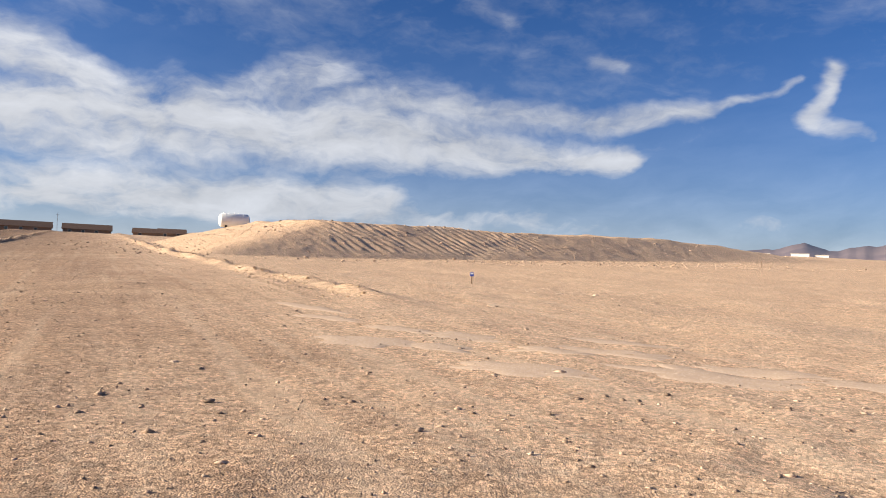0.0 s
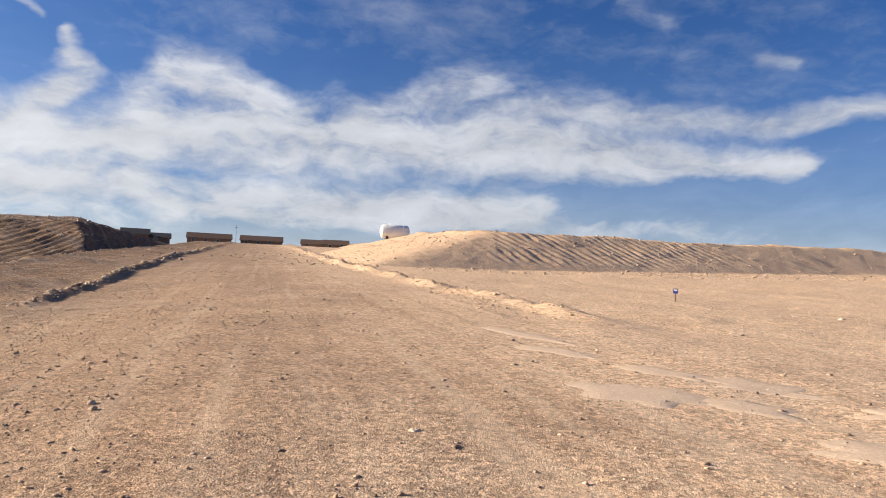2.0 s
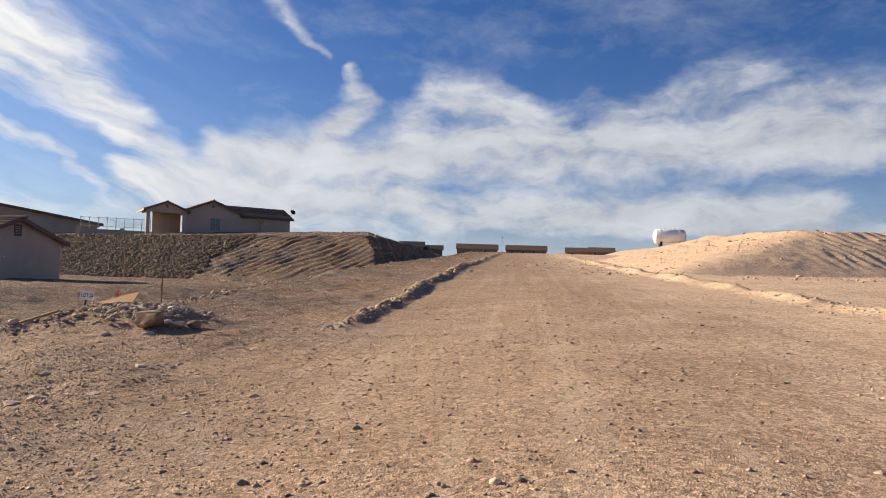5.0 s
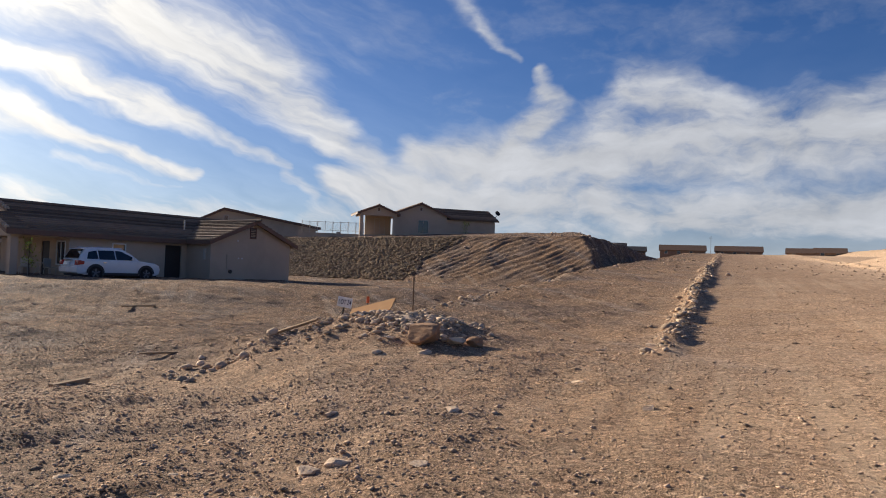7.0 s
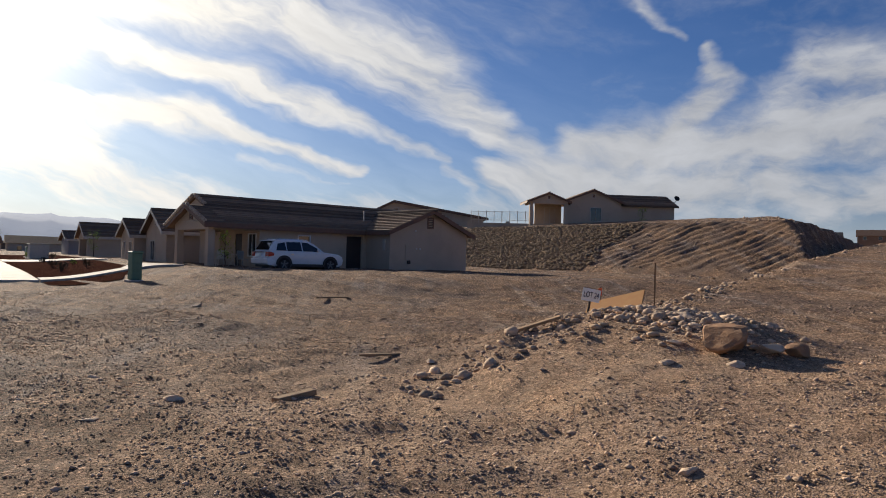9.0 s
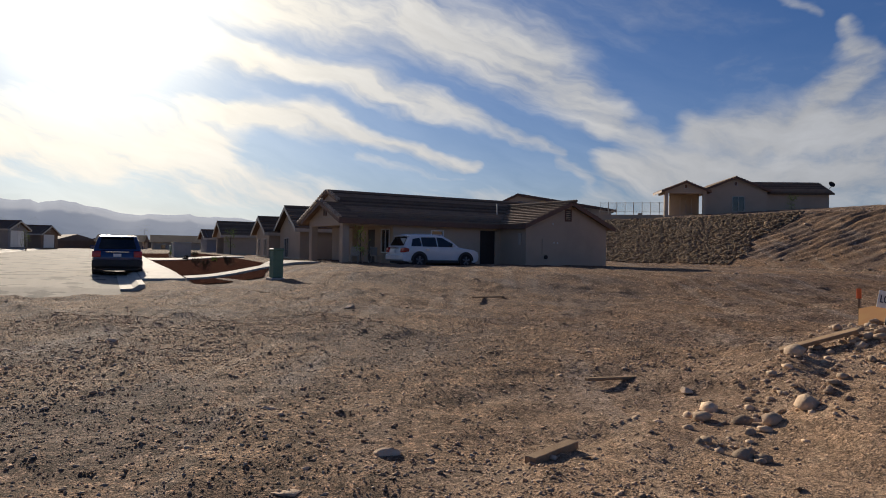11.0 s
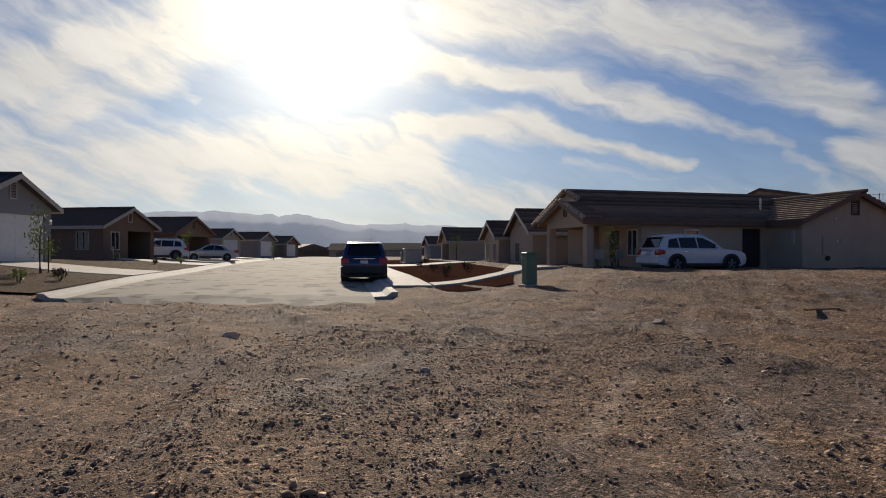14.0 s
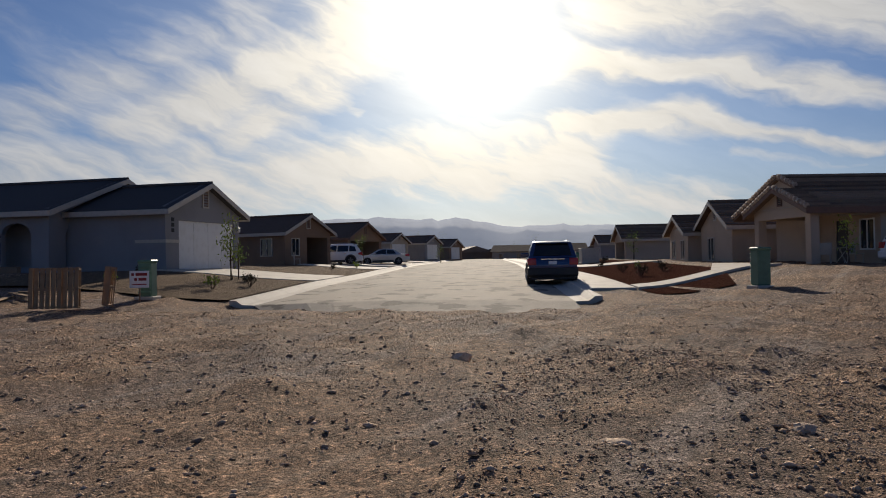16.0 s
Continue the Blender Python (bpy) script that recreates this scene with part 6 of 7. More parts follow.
def porch_chair(x, y, z, turn):
    c = thing("patio_chair", pose(x, y, z, 0, 0, turn), "white metal patio chair under the porch", "chair", "porch furniture")
    part("seat", new_box(-0.24, 0.24, -0.24, 0.24, 0.42, 0.46, bevel=0.01), TRIM_PALE, c)
    part("backrest", new_box(-0.24, 0.24, 0.20, 0.24, 0.46, 0.92, bevel=0.01), TRIM_PALE, c)
    for sx in (-0.21, 0.21):
        for sy in (-0.21, 0.21):
            part("leg", rod(bmesh.new(), (sx, sy, 0), (sx * 0.9, sy * 0.9, 0.43), 0.018), TRIM_PALE, c)


HM = pose(-49.5, 11.2, 0.45, 0, 0, 15.0)
for lx, ly, turn in ((-0.9, 1.1, 70), (-0.9, 2.4, 120)):
    p = HM @ Vector((lx, ly, 0.06))
    porch_chair(*p, turn)
p = HM @ Vector((-0.75, 1.75, 0.06))
tb = thing("patio_table", Matrix.Translation(p), "small folding table under the porch", "table")
part("tabletop", rod(bmesh.new(), (0, 0, 0.68), (0, 0, 0.71), 0.36, 0.36, 20), TRIM_PALE, tb)
for a in (0.4, 2.5, 4.6):
    part("leg", rod(bmesh.new(), (0.28 * math.cos(a), 0.28 * math.sin(a), 0), (-0.2 * math.cos(a), -0.2 * math.sin(a), 0.68), 0.016), TRIM_PALE, tb)
porch_chair(-65.4, -18.5, gz(-65.4, -18.5) + 0.03, 200)


# ---------------------------------------------------------------- the lot's clutter
def text_bars(parent, mat, rows, y):
    for x0, x1, z0, z1 in rows:
        part("printed_bar", new_box(x0, x1, y - 0.004, y, z0, z1), mat, parent)


def lot_sign():
    x, y = -18.88, 12.35
    s = thing("lot_sign", pose(x, y, gz(x, y) - 0.06, 0, 9, 62), "white lot sign with dark letters on a post", "sign")
    part("post", new_box(-0.015, 0.015, 0.0, 0.012, -0.2, 0.40), DARK_METAL, s)
    board = part("board", new_box(-0.13, 0.13, -0.012, 0.0, 0.27, 0.45, bevel=0.004), SIGN_WHITE, s)
    cu = bpy.data.curves.new("lettering", "FONT")
    cu.body, cu.size, cu.align_x, cu.align_y, cu.extrude = "LOT 24", 0.082, "CENTER", "CENTER", 0.004
    ob = new("lettering", cu)
    ob.data.materials.append(INK)
    ob.parent = s
    ob.matrix_basis = pose(0, -0.017, 0.36, 90, 0, 0) @ Matrix.Diagonal((0.85, 1.45, 1, 1))


lot_sign()


def yard_sign():
    x, y = -35.9, -9.9
    s = thing("yard_sign", pose(x, y, gz(x, y), 0, 0, 107), "white yard sign with red lettering beside the pedestal", "sign")
    part("post", new_box(-0.02, 0.02, 0.0, 0.02, -0.1, 0.55), WOOD, s)
    part("board", new_box(-0.27, 0.27, -0.012, 0.0, 0.42, 0.90, bevel=0.004), SIGN_WHITE, s)
    text_bars(s, RED_INK, [(-0.22, -0.14, 0.76, 0.84), (-0.10, 0.22, 0.76, 0.84), (-0.14, -0.06, 0.62, 0.70), (-0.02, 0.20, 0.62, 0.70), (-0.2, 0.2, 0.50, 0.53)], -0.012)


yard_sign()


def small_blue_sign():
    x, y = 0.0, 24.8
    s = thing("marker_sign", pose(x, y, gz(x, y), 0, 0, 0), "small blue and white lot marker on a stake", "sign")
    part("stake", new_box(-0.02, 0.02, 0, 0.02, -0.1, 0.42), WOOD, s)
    part("plate", new_box(-0.07, 0.07, -0.015, 0.0, 0.26, 0.40), SIGN_BLUE, s)
    part("number_bar", new_box(-0.05, 0.05, -0.02, -0.015, 0.33, 0.385), SIGN_WHITE, s)


small_blue_sign()


def stake(x, y, h, tilt, label, ribbon=False):
    s = thing("survey_stake", pose(x, y, gz(x, y), tilt, tilt * 0.6, 20), label, "stake", "survey stakes")
    part("lath", new_box(-0.013, 0.013, -0.008, 0.008, -0.2, h), WOOD, s)
    if ribbon:
        part("ribbon", new_box(-0.035, 0.03, -0.014, 0.012, h - 0.16, h - 0.02, bevel=0.005), FLAG, s, "orange flagging tape")


stake(18.4, 46.4, 0.9, 3, "thin wooden survey stake in the dirt")
stake(-20.6, 15.2, 0.85, 2, "thin wooden survey stake behind the rubble")
stake(-20.9, 14.2, 0.62, -7, "short wooden stake with orange flagging tape", True)


def board_thing(name, m, size, mat, label, category="board"):
    lx, ly, lz = size
    bm = new_box(-lx / 2, lx / 2, -ly / 2, ly / 2, 0, lz, bevel=min(0.006, lz * 0.2))
    ob = link_mesh(name, bm, mat)
    ob.matrix_basis = m
    return tagged(ob, label, category)


board_thing("plywood_sheet", pose(-19.6, 13.45, gz(-19.6, 13.45) + 0.16, 26, -16, 35), (0.95, 0.5, 0.02), PLYWOOD, "weathered plywood offcut lying on the rubble", "plywood")
board_thing("timber_offcut", pose(-17.31, 7.75, gz(-17.31, 7.75) - 0.015, 0, -2, 120), (0.50, 0.09, 0.055), WOOD, "short weathered timber offcut on the dirt", "timber")
board_thing("timber_offcut", pose(-19.5, 9.55, gz(-19.5, 9.55) + 0.02, 0, 2, 100), (0.85, 0.06, 0.03), WOOD, "long thin timber lath on the dirt", "timber")
board_thing("timber_offcut", pose(-18.9, 11.5, gz(-18.9, 11.5) + 0.06, 6, -20, 50), (0.75, 0.14, 0.04), WOOD, "brown board sticking from the rubble edge", "timber")
board_thing("timber_offcut", pose(-30.5, 12.2, gz(-30.5, 12.2) + 0.02, 0, 2, 130), (1.6, 0.09, 0.04), WOOD, "pale plank half buried in the lot", "timber")


def pallet(m, label):
    p = thing("pallet", m, label, "pallet", "wooden pallets")
    for k in range(9):
        part("deck_board", new_box(-0.60 + 0.1375 * k, -0.50 + 0.1375 * k, -0.5, 0.5, 0.115, 0.133), WOOD, p)
    for yy in (-0.46, 0.0, 0.46):
        part("stringer", new_box(-0.6, 0.6, yy - 0.02, yy + 0.02, 0.018, 0.113), WOOD, p)
    for k in range(4):
        part("bottom_board", new_box(-0.60 + 0.366 * k, -0.50 + 0.366 * k, -0.5, 0.5, 0.0, 0.018), WOOD, p)


pz = gz(-33.4, -10.2)
pallet(pose(-33.85, -9.2, pz + 0.5, 84, 0, 45), "weathered wooden pallet standing on edge")
pallet(pose(-33.05, -10.15, pz + 0.5, 86, 0, 105), "weathered wooden pallet leaning beside another")
for k in range(4):
    pallet(pose(-32.4 + 0.08 * k, -12.4 - 0.05 * k, pz + 0.02 + 0.15 * k, 2, 1, 20 + 7 * k), "weathered wooden pallet in a low stack")
for k in range(5):
    board_thing("timber_offcut", pose(-34.2 - 0.3 * k, -13.3 + 0.2 * k, gz(-34.2 - 0.3 * k, -13.3 + 0.2 * k) + 0.03 + 0.03 * k, 0, 2, 30 * k), (1.5, 0.15, 0.03), WOOD, "scrap board beside the pallets", "timber")


def utility_flag(x, y):
    s = thing("utility_flag", pose(x, y, gz(x, y), 4, 0, 40), "small blue utility flag on a wire", "flag")
    part("wire", rod(bmesh.new(), (0, 0, -0.1), (0, 0, 0.95), 0.006), DARK_METAL, s)
    part("flag", new_box(0, 0.13, -0.004, 0.004, 0.82, 0.95), SIGN_BLUE, s)


utility_flag(-35.0, -11.3)


# ---------------------------------------------------------------- tank, fence, far buildings
def tank():
    x, y = -46.3, 133.5
    z = float(ground_z(np.array([x]), np.array([y]), False)[0]) + 0.5
    t = thing("water_tank", pose(x, y, max(z, 8.6), 0, 0, 28), "white horizontal water tank on saddles", "tank")
    bm = bmesh.new()
    prof = [(-2.9, 0.0), (-2.85, 0.7), (-2.65, 1.15), (-2.4, 1.35), (2.4, 1.35), (2.65, 1.15), (2.85, 0.7), (2.9, 0.0)]
    n = 28
    rings = [[bm.verts.new((p, q * math.cos(2 * math.pi * i / n), 1.45 + q * math.sin(2 * math.pi * i / n))) for p, q in prof] for i in range(n)]
    for i in range(n):
        a, b = rings[i], rings[(i + 1) % n]
        for k in range(len(prof) - 1):
            bm.faces.new((a[k], b[k], b[k + 1], a[k + 1]))
    bmesh.ops.remove_doubles(bm, verts=bm.verts[:], dist=0.001)
    bmesh.ops.recalc_face_normals(bm, faces=bm.faces[:])
    for f in bm.faces:
        f.smooth = True
    part("shell", bm, TANK_WHITE, t)
    for xx in (-1.6, 1.6):
        part("saddle", new_box(xx - 0.2, xx + 0.2, -1.0, 1.0, -0.6, 0.5), DARK_METAL, t)
        part("band", rod(bmesh.new(), (xx - 0.05, 0, 1.45), (xx + 0.05, 0, 1.45), 1.37, 1.37, 28), TANK_WHITE, t)
    for xx in (-2.0, -1.0, 0.0, 0.8):
        part("vent_pipe", rod(bmesh.new(), (xx, 0, 2.75), (xx, 0, 3.05), 0.08), TANK_WHITE, t)


tank()


def bank_fence():
    f = thing("fence", pose(0, 0, 0), "pale metal picket fence on the bank", "fence")
    a, b = Vector((-84.5, 45.6, 5.9)), Vector((-80.3, 51.6, 5.9))
    n = 8
    for k in range(n + 1):
        p = a.lerp(b, k / n)
        part("post", rod(bmesh.new(), p - Vector((0, 0, 0.5)), p + Vector((0, 0, 1.25)), 0.035), TRIM_PALE, f)
    for h in (0.15, 1.15):
        part("rail", rod(bmesh.new(), a + Vector((0, 0, h)), b + Vector((0, 0, h)), 0.02), TRIM_PALE, f)
    bm = bmesh.new()
    for k in range(70):
        p = a.lerp(b, k / 69)
        rod(bm, p + Vector((0, 0, 0.15)), p + Vector((0, 0, 1.15)), 0.009, 0.009, 4)
    tagged(part("pickets", bm, TRIM_PALE, f), kind="stuff")
    w = thing("garden_wall", pose(0, 0, 0), "low tan block wall along the bank's crest", "wall")
    p, q = Vector((-84.1, 45.2, 0)), Vector((-72.6, 64.5, 0))
    d = (q - p).normalized()
    m = Matrix(((d.x, -d.y, 0, p.x), (d.y, d.x, 0, p.y), (0, 0, 1, 0), (0, 0, 0, 1)))
    part("wall", new_box(0, (q - p).length, -0.1, 0.1, 4.4, 5.7, m=m), STUCCO_TAN, w)
    for k in range(6):
        xx = (q - p).length * k / 5
        part("pier", new_box(xx - 0.25, xx + 0.25, -0.22, 0.22, 4.4, 5.9, m=m), STUCCO_TAN, w)


bank_fence()


def far_shed(x, y, z, length, depth, h, rise, turn, wall, roof, label):
    f = thing("house", pose(x, y, z, 0, 0, turn), label, "house", "far houses")
    part("wall", new_box(-length / 2, length / 2, 0, depth, -1.5, h), wall, f)
    bm = prism(bmesh.new(), [(-0.4, h), (depth / 2, h + rise), (depth + 0.4, h)], -length / 2 - 0.4, length / 2 + 0.4)
    ob = part("roof", bm, roof, f)
    ob.matrix_basis = Matrix(((0, 1, 0, 0), (1, 0, 0, 0), (0, 0, 1, 0), (0, 0, 0, 1)))
    for k in range(int(length // 4)):
        xx = -length / 2 + 2 + 4 * k
        w = part("window", new_box(xx - 0.5, xx + 0.5, -0.06, 0.0, 0.8, 1.9), TRIM_PALE, f)
        part("pane", new_box(xx - 0.42, xx + 0.42, -0.08, -0.06, 0.88, 1.82), WINDOW_GLASS, w)
    return f


# beyond the crest of the dirt road
far_shed(-142.0, 216.6, 9.8, 14.5, 9, 2.1, 2.0, 33, STUCCO_BROWN, SHINGLE_BROWN, "house with a long low brown roof over the crest")
far_shed(-129.5, 230.0, 10.0, 14.5, 9, 2.1, 2.0, 29, STUCCO_BROWN, SHINGLE_BROWN, "house with a long low brown roof beside another")
far_shed(-105.2, 221.0, 9.2, 7.6, 8, 1.9, 1.7, 24, STUCCO_BROWN, SHINGLE_BROWN, "brown house below the road's crest")
far_shed(-98.0, 224.0, 9.4, 8.2, 8, 1.9, 1.7, 24, STUCCO_BROWN, SHINGLE_BROWN, "brown house with a pale gable below the crest")
far_shed(-127.0, 160.0, 8.0, 6.6, 7, 1.7, 1.7, 38, STUCCO_BROWN, SHINGLE_DARK, "dark roofed house behind the bank")
far_shed(-125.0, 167.0, 7.8, 5.6, 6, 1.5, 1.4, 37, STUCCO_BROWN, SHINGLE_DARK, "dark roofed outbuilding behind the bank")
far_shed(-47.0, 152.0, 7.4, 5, 5, 1.6, 1.1, 20, STUCCO_CREAM, SHINGLE_BROWN, "pale house behind the mound")
pole = thing("utility_pole", pose(-132.0, 217.0, 9.6), "thin utility pole at the road's crest", "pole")
part("shaft", rod(bmesh.new(), (0, 0, -0.5), (0, 0, 7.0), 0.07, 0.04), BARK, pole)
part("cross_arm", new_box(-0.5, 0.5, -0.05, 0.05, 6.2, 6.3), BARK, pole)
# far down the street and in the valley
rng1 = np.random.default_rng(12)
for k, (az, dist, length) in enumerate(((104.5, 150, 12), (102.2, 175, 16), (99.6, 200, 14), (97.3, 160, 9), (96.0, 230, 16), (94.6, 185, 10), (93.2, 150, 9), (92.0, 210, 14),
                                        (106.8, 190, 14), (101.0, 260, 18), (98.4, 300, 22), (95.2, 320, 20), (90.8, 240, 16), (89.0, 200, 14))):
    x, y = -16 - dist * math.sin(radians(az)), 3.5 + dist * math.cos(radians(az))
    far_shed(x, y, 0.0 - dist * 0.002, length, 9, 2.3, 1.5, az - 90 + (90 if k % 3 == 0 else 0) + rng1.uniform(-12, 12), (STUCCO_TAN, STUCCO_BROWN, STUCCO_CREAM)[k % 3], (SHINGLE_BROWN, TILE_BROWN, SHINGLE_DARK)[k % 3], "low stucco house in the neighbourhood beyond the street")
for k in range(10):
    az, dist = rng1.uniform(90, 107), rng1.uniform(130, 260)
    x, y = -16 - dist * math.sin(radians(az)), 3.5 + dist * math.cos(radians(az))
    young_tree(x, y, rng1.uniform(3, 5), 300 + k, "leafy tree among the far houses", 200, stakes=False, spread=0.9)
for k, (az, dist, w, h) in enumerate(((-21.9, 700, 8, 4.0), (-24.2, 720, 15, 4.4), (-25.6, 730, 11, 3.4))):
    x, y = -dist * math.sin(radians(az)), dist * math.cos(radians(az))
    z = 1.3 + dist * math.tan(radians(1.92))
    f = thing("warehouse", pose(x, y, z, 0, 0, az), "white flat-roofed warehouse on the horizon", "building", "far warehouses")
    part("wall", new_box(-w / 2, w / 2, 0, 20, -12, h), STOREFRONT, f)
    part("roof", new_box(-w / 2 - 0.3, w / 2 + 0.3, -0.3, 20.3, h, h + 0.5), TRIM_PALE, f)


# ---------------------------------------------------------------- stones
def boulder(x, y, size, seed, label, flat=1.0, mat=None, sink=0.18):
    rng = np.random.default_rng(seed)
    pts, tris = rock_meshes(1, seed, 3)[0]
    n = pts / np.linalg.norm(pts, axis=1, keepdims=True)
    bump = np.array([noise.noise(Vector(p) * 2.3 + Vector((seed, 0, 0))) for p in n])
    fine = np.array([noise.noise(Vector(p) * 7.0 + Vector((0, seed, 0))) for p in n])
    pts = pts * (1 + 0.10 * bump + 0.035 * fine)[:, None] * size * 0.78
    pts[:, 2] *= flat
    me = bpy.data.meshes.new("boulder")
    me.from_pydata(pts.tolist(), [], tris.tolist())
    me.materials.append(mat or STONE)
    ob = new("rock", me)
    ob.matrix_basis = pose(x, y, gz(x, y) - float(pts[:, 2].min()) - sink * size, 0, 0, rng.uniform(0, 360))
    return tagged(ob, label, "rock", "loose rocks")


# the pile by the lot sign
boulder(-16.25, 12.2, 0.92, 1, "large tan-brown boulder at the foot of the rubble", 0.9, BROWN_ROCK, 0.04)
boulder(-15.85, 11.95, 0.32, 2, "rounded tan rock before the boulder", 0.9)
boulder(-16.0, 12.58, 0.50, 4, "grey rounded rock beside the boulder", 0.9, None, 0.04)
boulder(-15.88, 12.88, 0.42, 5, "brown rounded rock beside the boulder", 1.15, BROWN_ROCK, 0.04)
boulder(-17.4, 12.75, 0.48, 6, "pale angular rock on the rubble", 1.1)
boulder(-16.75, 12.9, 0.46, 7, "pale rounded rock on the rubble", 0.8)
boulder(-17.0, 12.5, 0.26, 8, "grey rock on the rubble", 0.9)
for k, (x, y, s) in enumerate(((-16.3, 11.4, .26), (-17.3, 12.5, .24), (-17.6, 13.0, .3), (-17.9, 12.3, .22), (-16.7, 11.9, .2), (-18.3, 12.9, .25), (-17.1, 11.7, .18),
                               (-18.85, 9.88, .20), (-12.6, 8.62, .24), (-12.58, 8.36, .22), (-12.0, 7.4, .2), (-12.07, 7.75, .2), (-12.0, 8.94, .17),
                               (-10.2, 9.6, .13), (-10.25, 8.86, .12), (-12.7, 7.07, .18), (-13.0, 7.54, .14), (-13.4, 6.95, .17), (-14.53, 6.5, .22),
                               (-13.0, 10.06, .2), (-13.3, 12.15, .3), (-17.0, 6.0, .2), (-17.6, 6.7, .24), (-18.5, 4.0, .24), (-25.9, 1.4, .32),
                               (-22.8, 3.05, .22), (-23.15, 4.2, .26), (-24.0, -3.1, .18), (-22.9, 3.0, .24), (-28.4, 8.2, .3), (-19.2, 6.0, .2), (-16.2, 4.6, .16),
                               (-11.9, 11.5, .2), (-13.9, 9.3, .18), (0.52, 15.75, .34), (2.64, 21.3, .3), (3.77, 21.7, .28), (-2.71, 6.8, .12), (-14.3, 15.0, .25),
                               (-15.2, 16.7, .28), (-16.2, 19.0, .3), (-17.3, 21.0, .26), (-14.6, 14.2, .2), (-22.7, 31.0, .3), (-19.5, 25.2, .28))):
    boulder(x, y, s * 1.1, 20 + k, ("brown", "grey", "tan", "pale")[k % 4] + " loose rock half sunk in the dirt", 0.7 + 0.08 * (k % 5))

SHAPES = rock_meshes(14, 42, 1)
CHIPS = chip_meshes(24, 43)
rng2 = np.random.default_rng(4)


def spread_over(count, x0, x1, y0, y1, keep):
    p = np.stack([rng2.uniform(x0, x1, count), rng2.uniform(y0, y1, count)], -1)
    return p[rng2.random(count) < keep(p[:, 0], p[:, 1])]


def gravel_keep(x, y):
    s, w = road_sw(x, y)
    b, a = street_ba(x, y)
    rocky = 0.30 + 0.70 * smooth(-w, 3.0, 7.0) - 0.20 * smooth(w, 5, 9)
    clump = np.clip(0.62 + 1.1 * fbm(x * 0.55, y * 0.55, 5, 3), 0.15, 1)
    return rocky * clump * (1 - smooth(b, -3.6, -2.0) * smooth(a, -3, -1))


NEAR = spread_over(250000, -27, -5, 2, 14, gravel_keep)
scatter("gravel", NEAR, np.clip(np.exp(rng2.normal(math.log(0.012), 0.5, len(NEAR))), 0.006, 0.05), CHIPS, CLOD, "loose tan gravel and small clods over the dirt", "gravel", 1, sink=0.26)
WIDE = spread_over(190000, -37, 6, -8, 26, gravel_keep)
scatter("gravel", WIDE, np.clip(np.exp(rng2.normal(math.log(0.019), 0.5, len(WIDE))), 0.010, 0.08), CHIPS, CLOD, "coarser gravel strewn over the lot and road", "gravel", 12, sink=0.28)
FAR = spread_over(30000, -38, 16, -8, 40, gravel_keep)
scatter("gravel", FAR, np.clip(np.exp(rng2.normal(math.log(0.024), 0.5, len(FAR))), 0.015, 0.13), SHAPES, STONE, "scattered stones over the graded dirt", "gravel", 2, sink=0.32)


def along(count, s0, s1, w0, spread):
    s, w = rng2.uniform(s0, s1, count), w0 + rng2.normal(size=count) * spread
    return np.stack([ROAD_U[0] * s + ROAD_V[0] * w, ROAD_U[1] * s + ROAD_V[1] * w], -1)


BERM = np.concatenate([along(1300, 19, 70, -4.93, 0.13), along(500, 60, 120, -4.95, 0.2)])
scatter("rubble", BERM, np.clip(np.exp(rng2.normal(math.log(0.075), 0.5, len(BERM))), 0.03, 0.26), SHAPES, STONE, "broken stones along the road's graded ridge", "rubble", 3)
BERM = np.concatenate([along(900, 15, 60, 5.4, 0.5), along(400, 60, 120, 4.2, 0.4)])
scatter("rubble", BERM, np.clip(np.exp(rng2.normal(math.log(0.05), 0.45, len(BERM))), 0.02, 0.18), SHAPES, CALICHE, "yellowish caliche clods along the road's ridge", "rubble", 4)
EDGE = np.concatenate([along(700, 16, 32, -10.6, 0.3), along(900, 30, 66, -10.9, 0.5)])
scatter("rubble", EDGE, np.clip(np.exp(rng2.normal(math.log(0.07), 0.5, len(EDGE))), 0.03, 0.26), SHAPES, STONE, "loose rubble along the edge of the bench", "rubble", 5)
PILE = np.stack([-17.75 + rng2.normal(size=900) * 0.6, 12.95 + rng2.normal(size=900) * 0.5], -1)
scatter("rubble", PILE, np.clip(np.exp(rng2.normal(math.log(0.085), 0.45, 900)), 0.04, 0.22), SHAPES, STONE, "pile of broken stones behind the lot sign", "rubble", 6)


def bank_stones():
    t, f = rng2.uniform(-100, -50, 30000), rng2.uniform(0.2, 10.3, 30000)
    x = -46 + 0.98 * (t + 46) - 0.2 * f
    y = 42 + 0.2 * (t + 46) + 0.98 * f
    keep = x < -56.5 + 1.5 * vnoise(y * 0.5, x * 0, 3) - 0.25 * f
    return np.stack([x, y], -1)[keep]


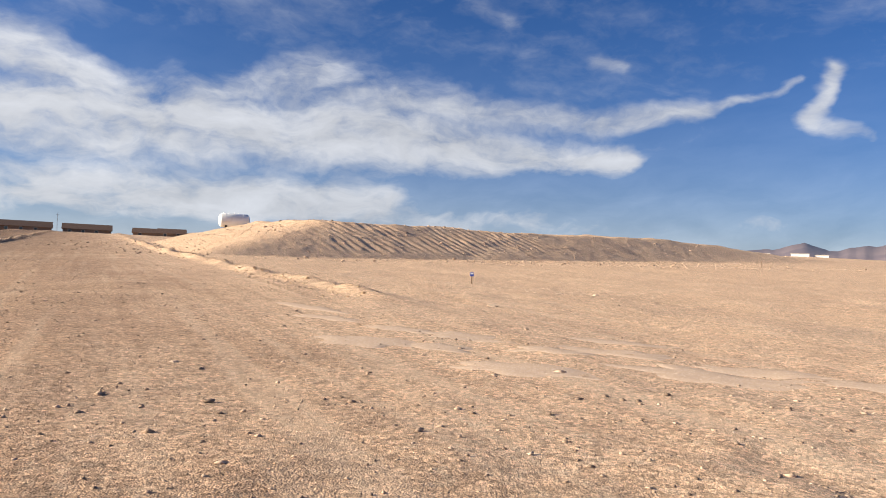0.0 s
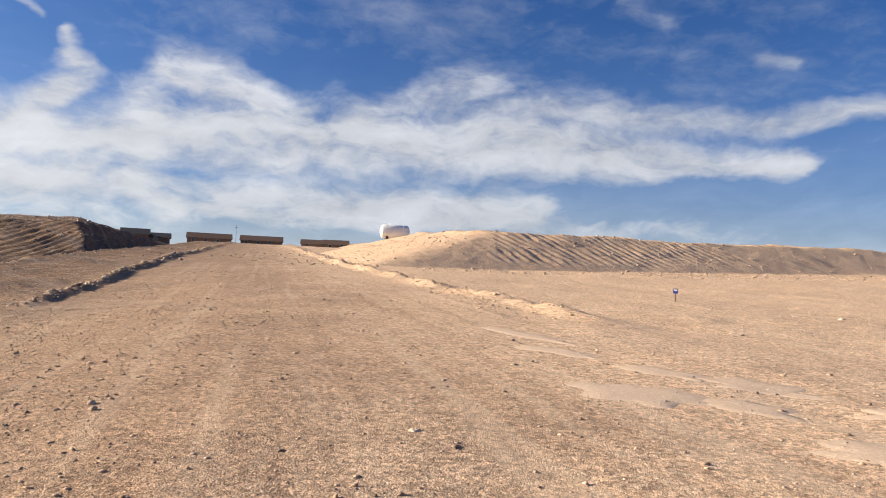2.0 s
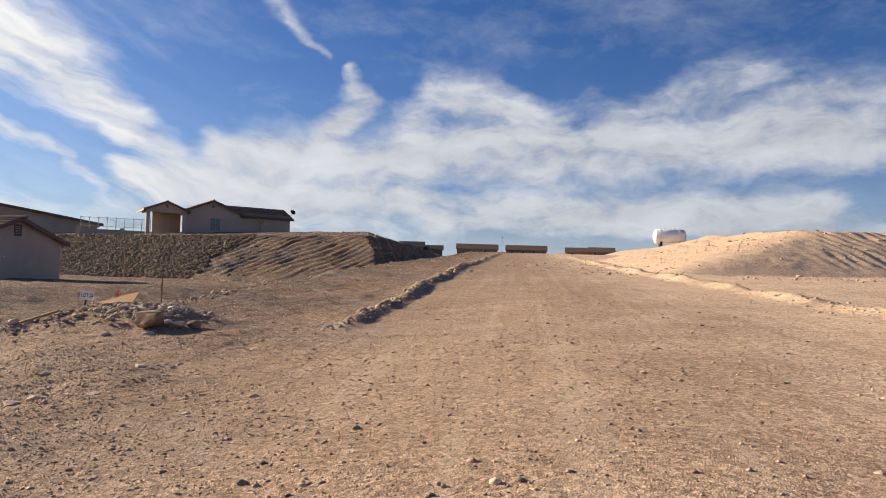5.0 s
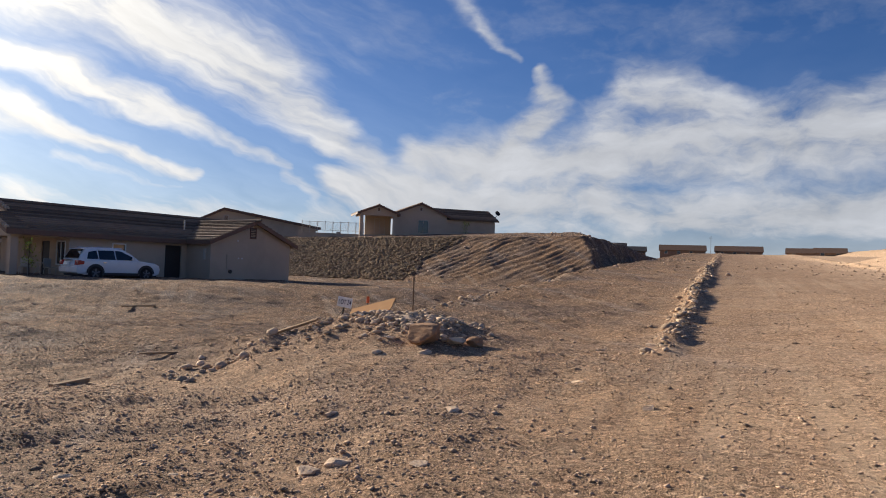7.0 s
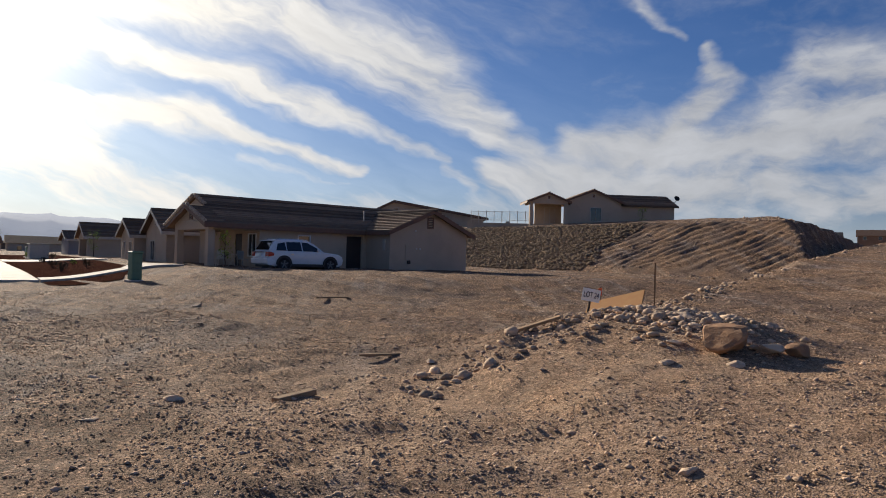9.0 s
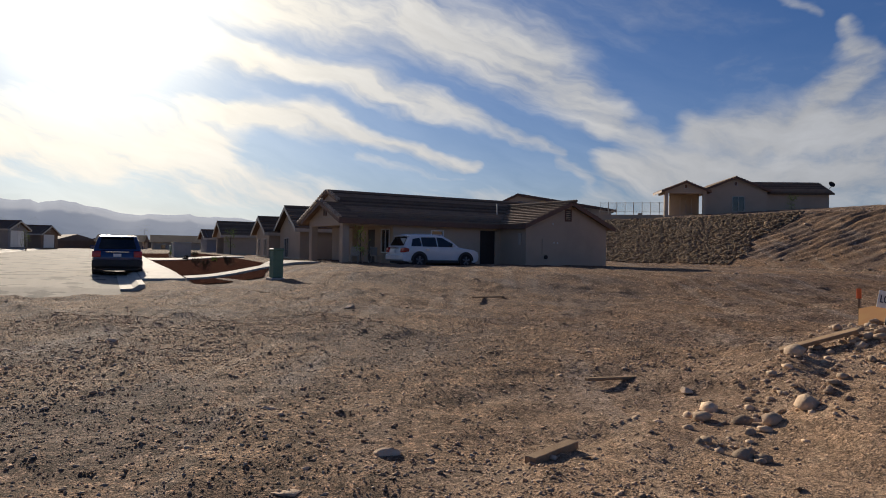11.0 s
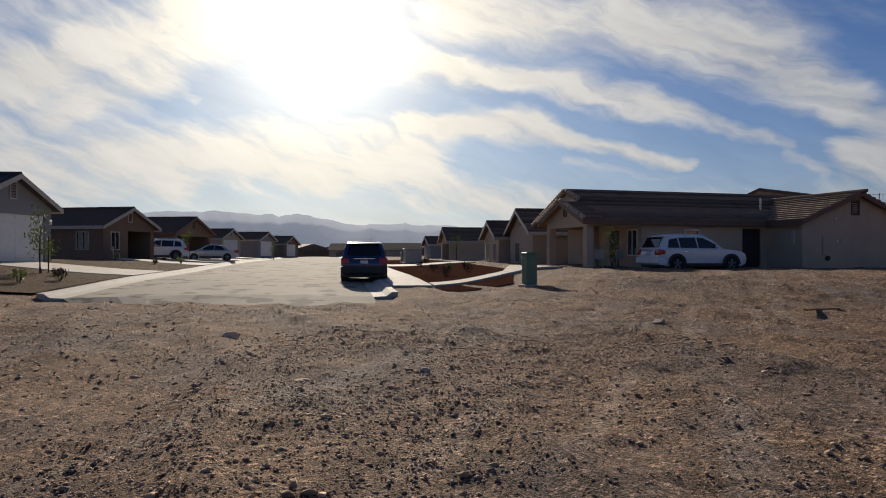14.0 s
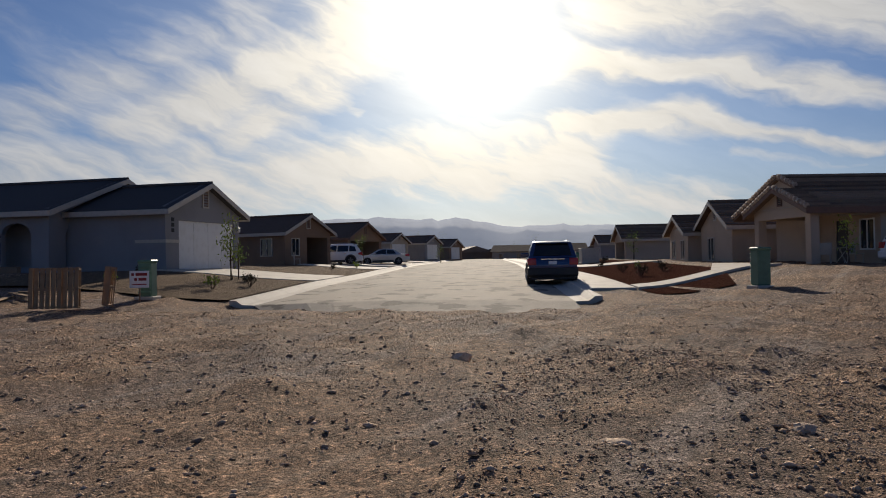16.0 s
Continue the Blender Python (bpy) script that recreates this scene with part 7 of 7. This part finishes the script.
RIP = bank_stones()
scatter("riprap", RIP, np.clip(np.exp(rng2.normal(math.log(0.22), 0.3, len(RIP))), 0.1, 0.5), SHAPES, RIPRAP, "brown riprap stones covering the bank", "riprap", 7, sink=0.2)
HILL = np.stack([rng2.uniform(-60, -40, 900), rng2.uniform(38, 62, 900)], -1)
scatter("rubble", HILL, np.clip(np.exp(rng2.normal(math.log(0.13), 0.45, 900)), 0.06, 0.5), SHAPES, STONE, "loose stones on the raw bank", "rubble", 8)
MOUND = along(2600, 40, 72, 30, 18)
scatter("rubble", MOUND, np.clip(np.exp(rng2.normal(math.log(0.12), 0.4, len(MOUND))), 0.05, 0.4), SHAPES, CLOD, "clods and stones on the dirt mound", "rubble", 9)


# pale crust laid bare by the grader
def crust(x, y, rx, ry, turn, seed, mat, label):
    rng = np.random.default_rng(seed)
    bm = bmesh.new()
    n, c, s = 40, math.cos(radians(turn)), math.sin(radians(turn))
    rings = []
    for f, lift in ((1.0, -0.012), (0.9, 0.002), (0.5, 0.004)):
        row = []
        for i in range(n):
            a = 2 * math.pi * i / n
            w = f * (1 + 0.55 * noise.noise(Vector((math.cos(a) * 1.7 + seed, math.sin(a) * 1.7, 0))) + 0.12 * noise.noise(Vector((math.cos(a) * 6 + seed, math.sin(a) * 6, 3))))
            u, v = rx * w * math.cos(a), ry * w * math.sin(a)
            px, py = x + c * u - s * v, y + s * u + c * v
            row.append(bm.verts.new((px, py, gz(px, py) + lift)))
        rings.append(row)
    for p, q in zip(rings, rings[1:]):
        for i in range(n):
            j = (i + 1) % n
            bm.faces.new((p[i], p[j], q[j], q[i]))
    mid = bm.verts.new((x, y, gz(x, y) + 0.005))
    for i in range(n):
        bm.faces.new((rings[-1][i], rings[-1][(i + 1) % n], mid))
    bmesh.ops.recalc_face_normals(bm, faces=bm.faces[:])
    for f in bm.faces:
        f.smooth = True
    return tagged(link_mesh("crust_patch", bm, mat), label, "crust", "crust patches")


for k, (x, y, rx, ry, turn) in enumerate(((-1.2, 9.0, .6, .28, -15), (-0.3, 8.9, .4, .16, -20), (0.6, 7.5, .75, .22, -20), (0.0, 10.0, .6, .2, -20), (1.1, 9.0, .5, .16, -10),
                                           (1.9, 9.3, .8, .2, -12), (2.6, 7.9, .9, .25, -25), (3.4, 8.4, .7, .18, -15), (-2.2, 11.4, .7, .16, -35), (-2.9, 13.0, .9, .15, -40),
                                           (-1.0, 10.4, .5, .15, -25), (2.3, 10.6, .8, .2, -10), (4.4, 7.6, .9, .22, -15))):
    crust(x, y, rx * 1.1, ry * 1.9, turn, 40 + k, CRUST, "pale caliche crust scraped bare in the dirt")
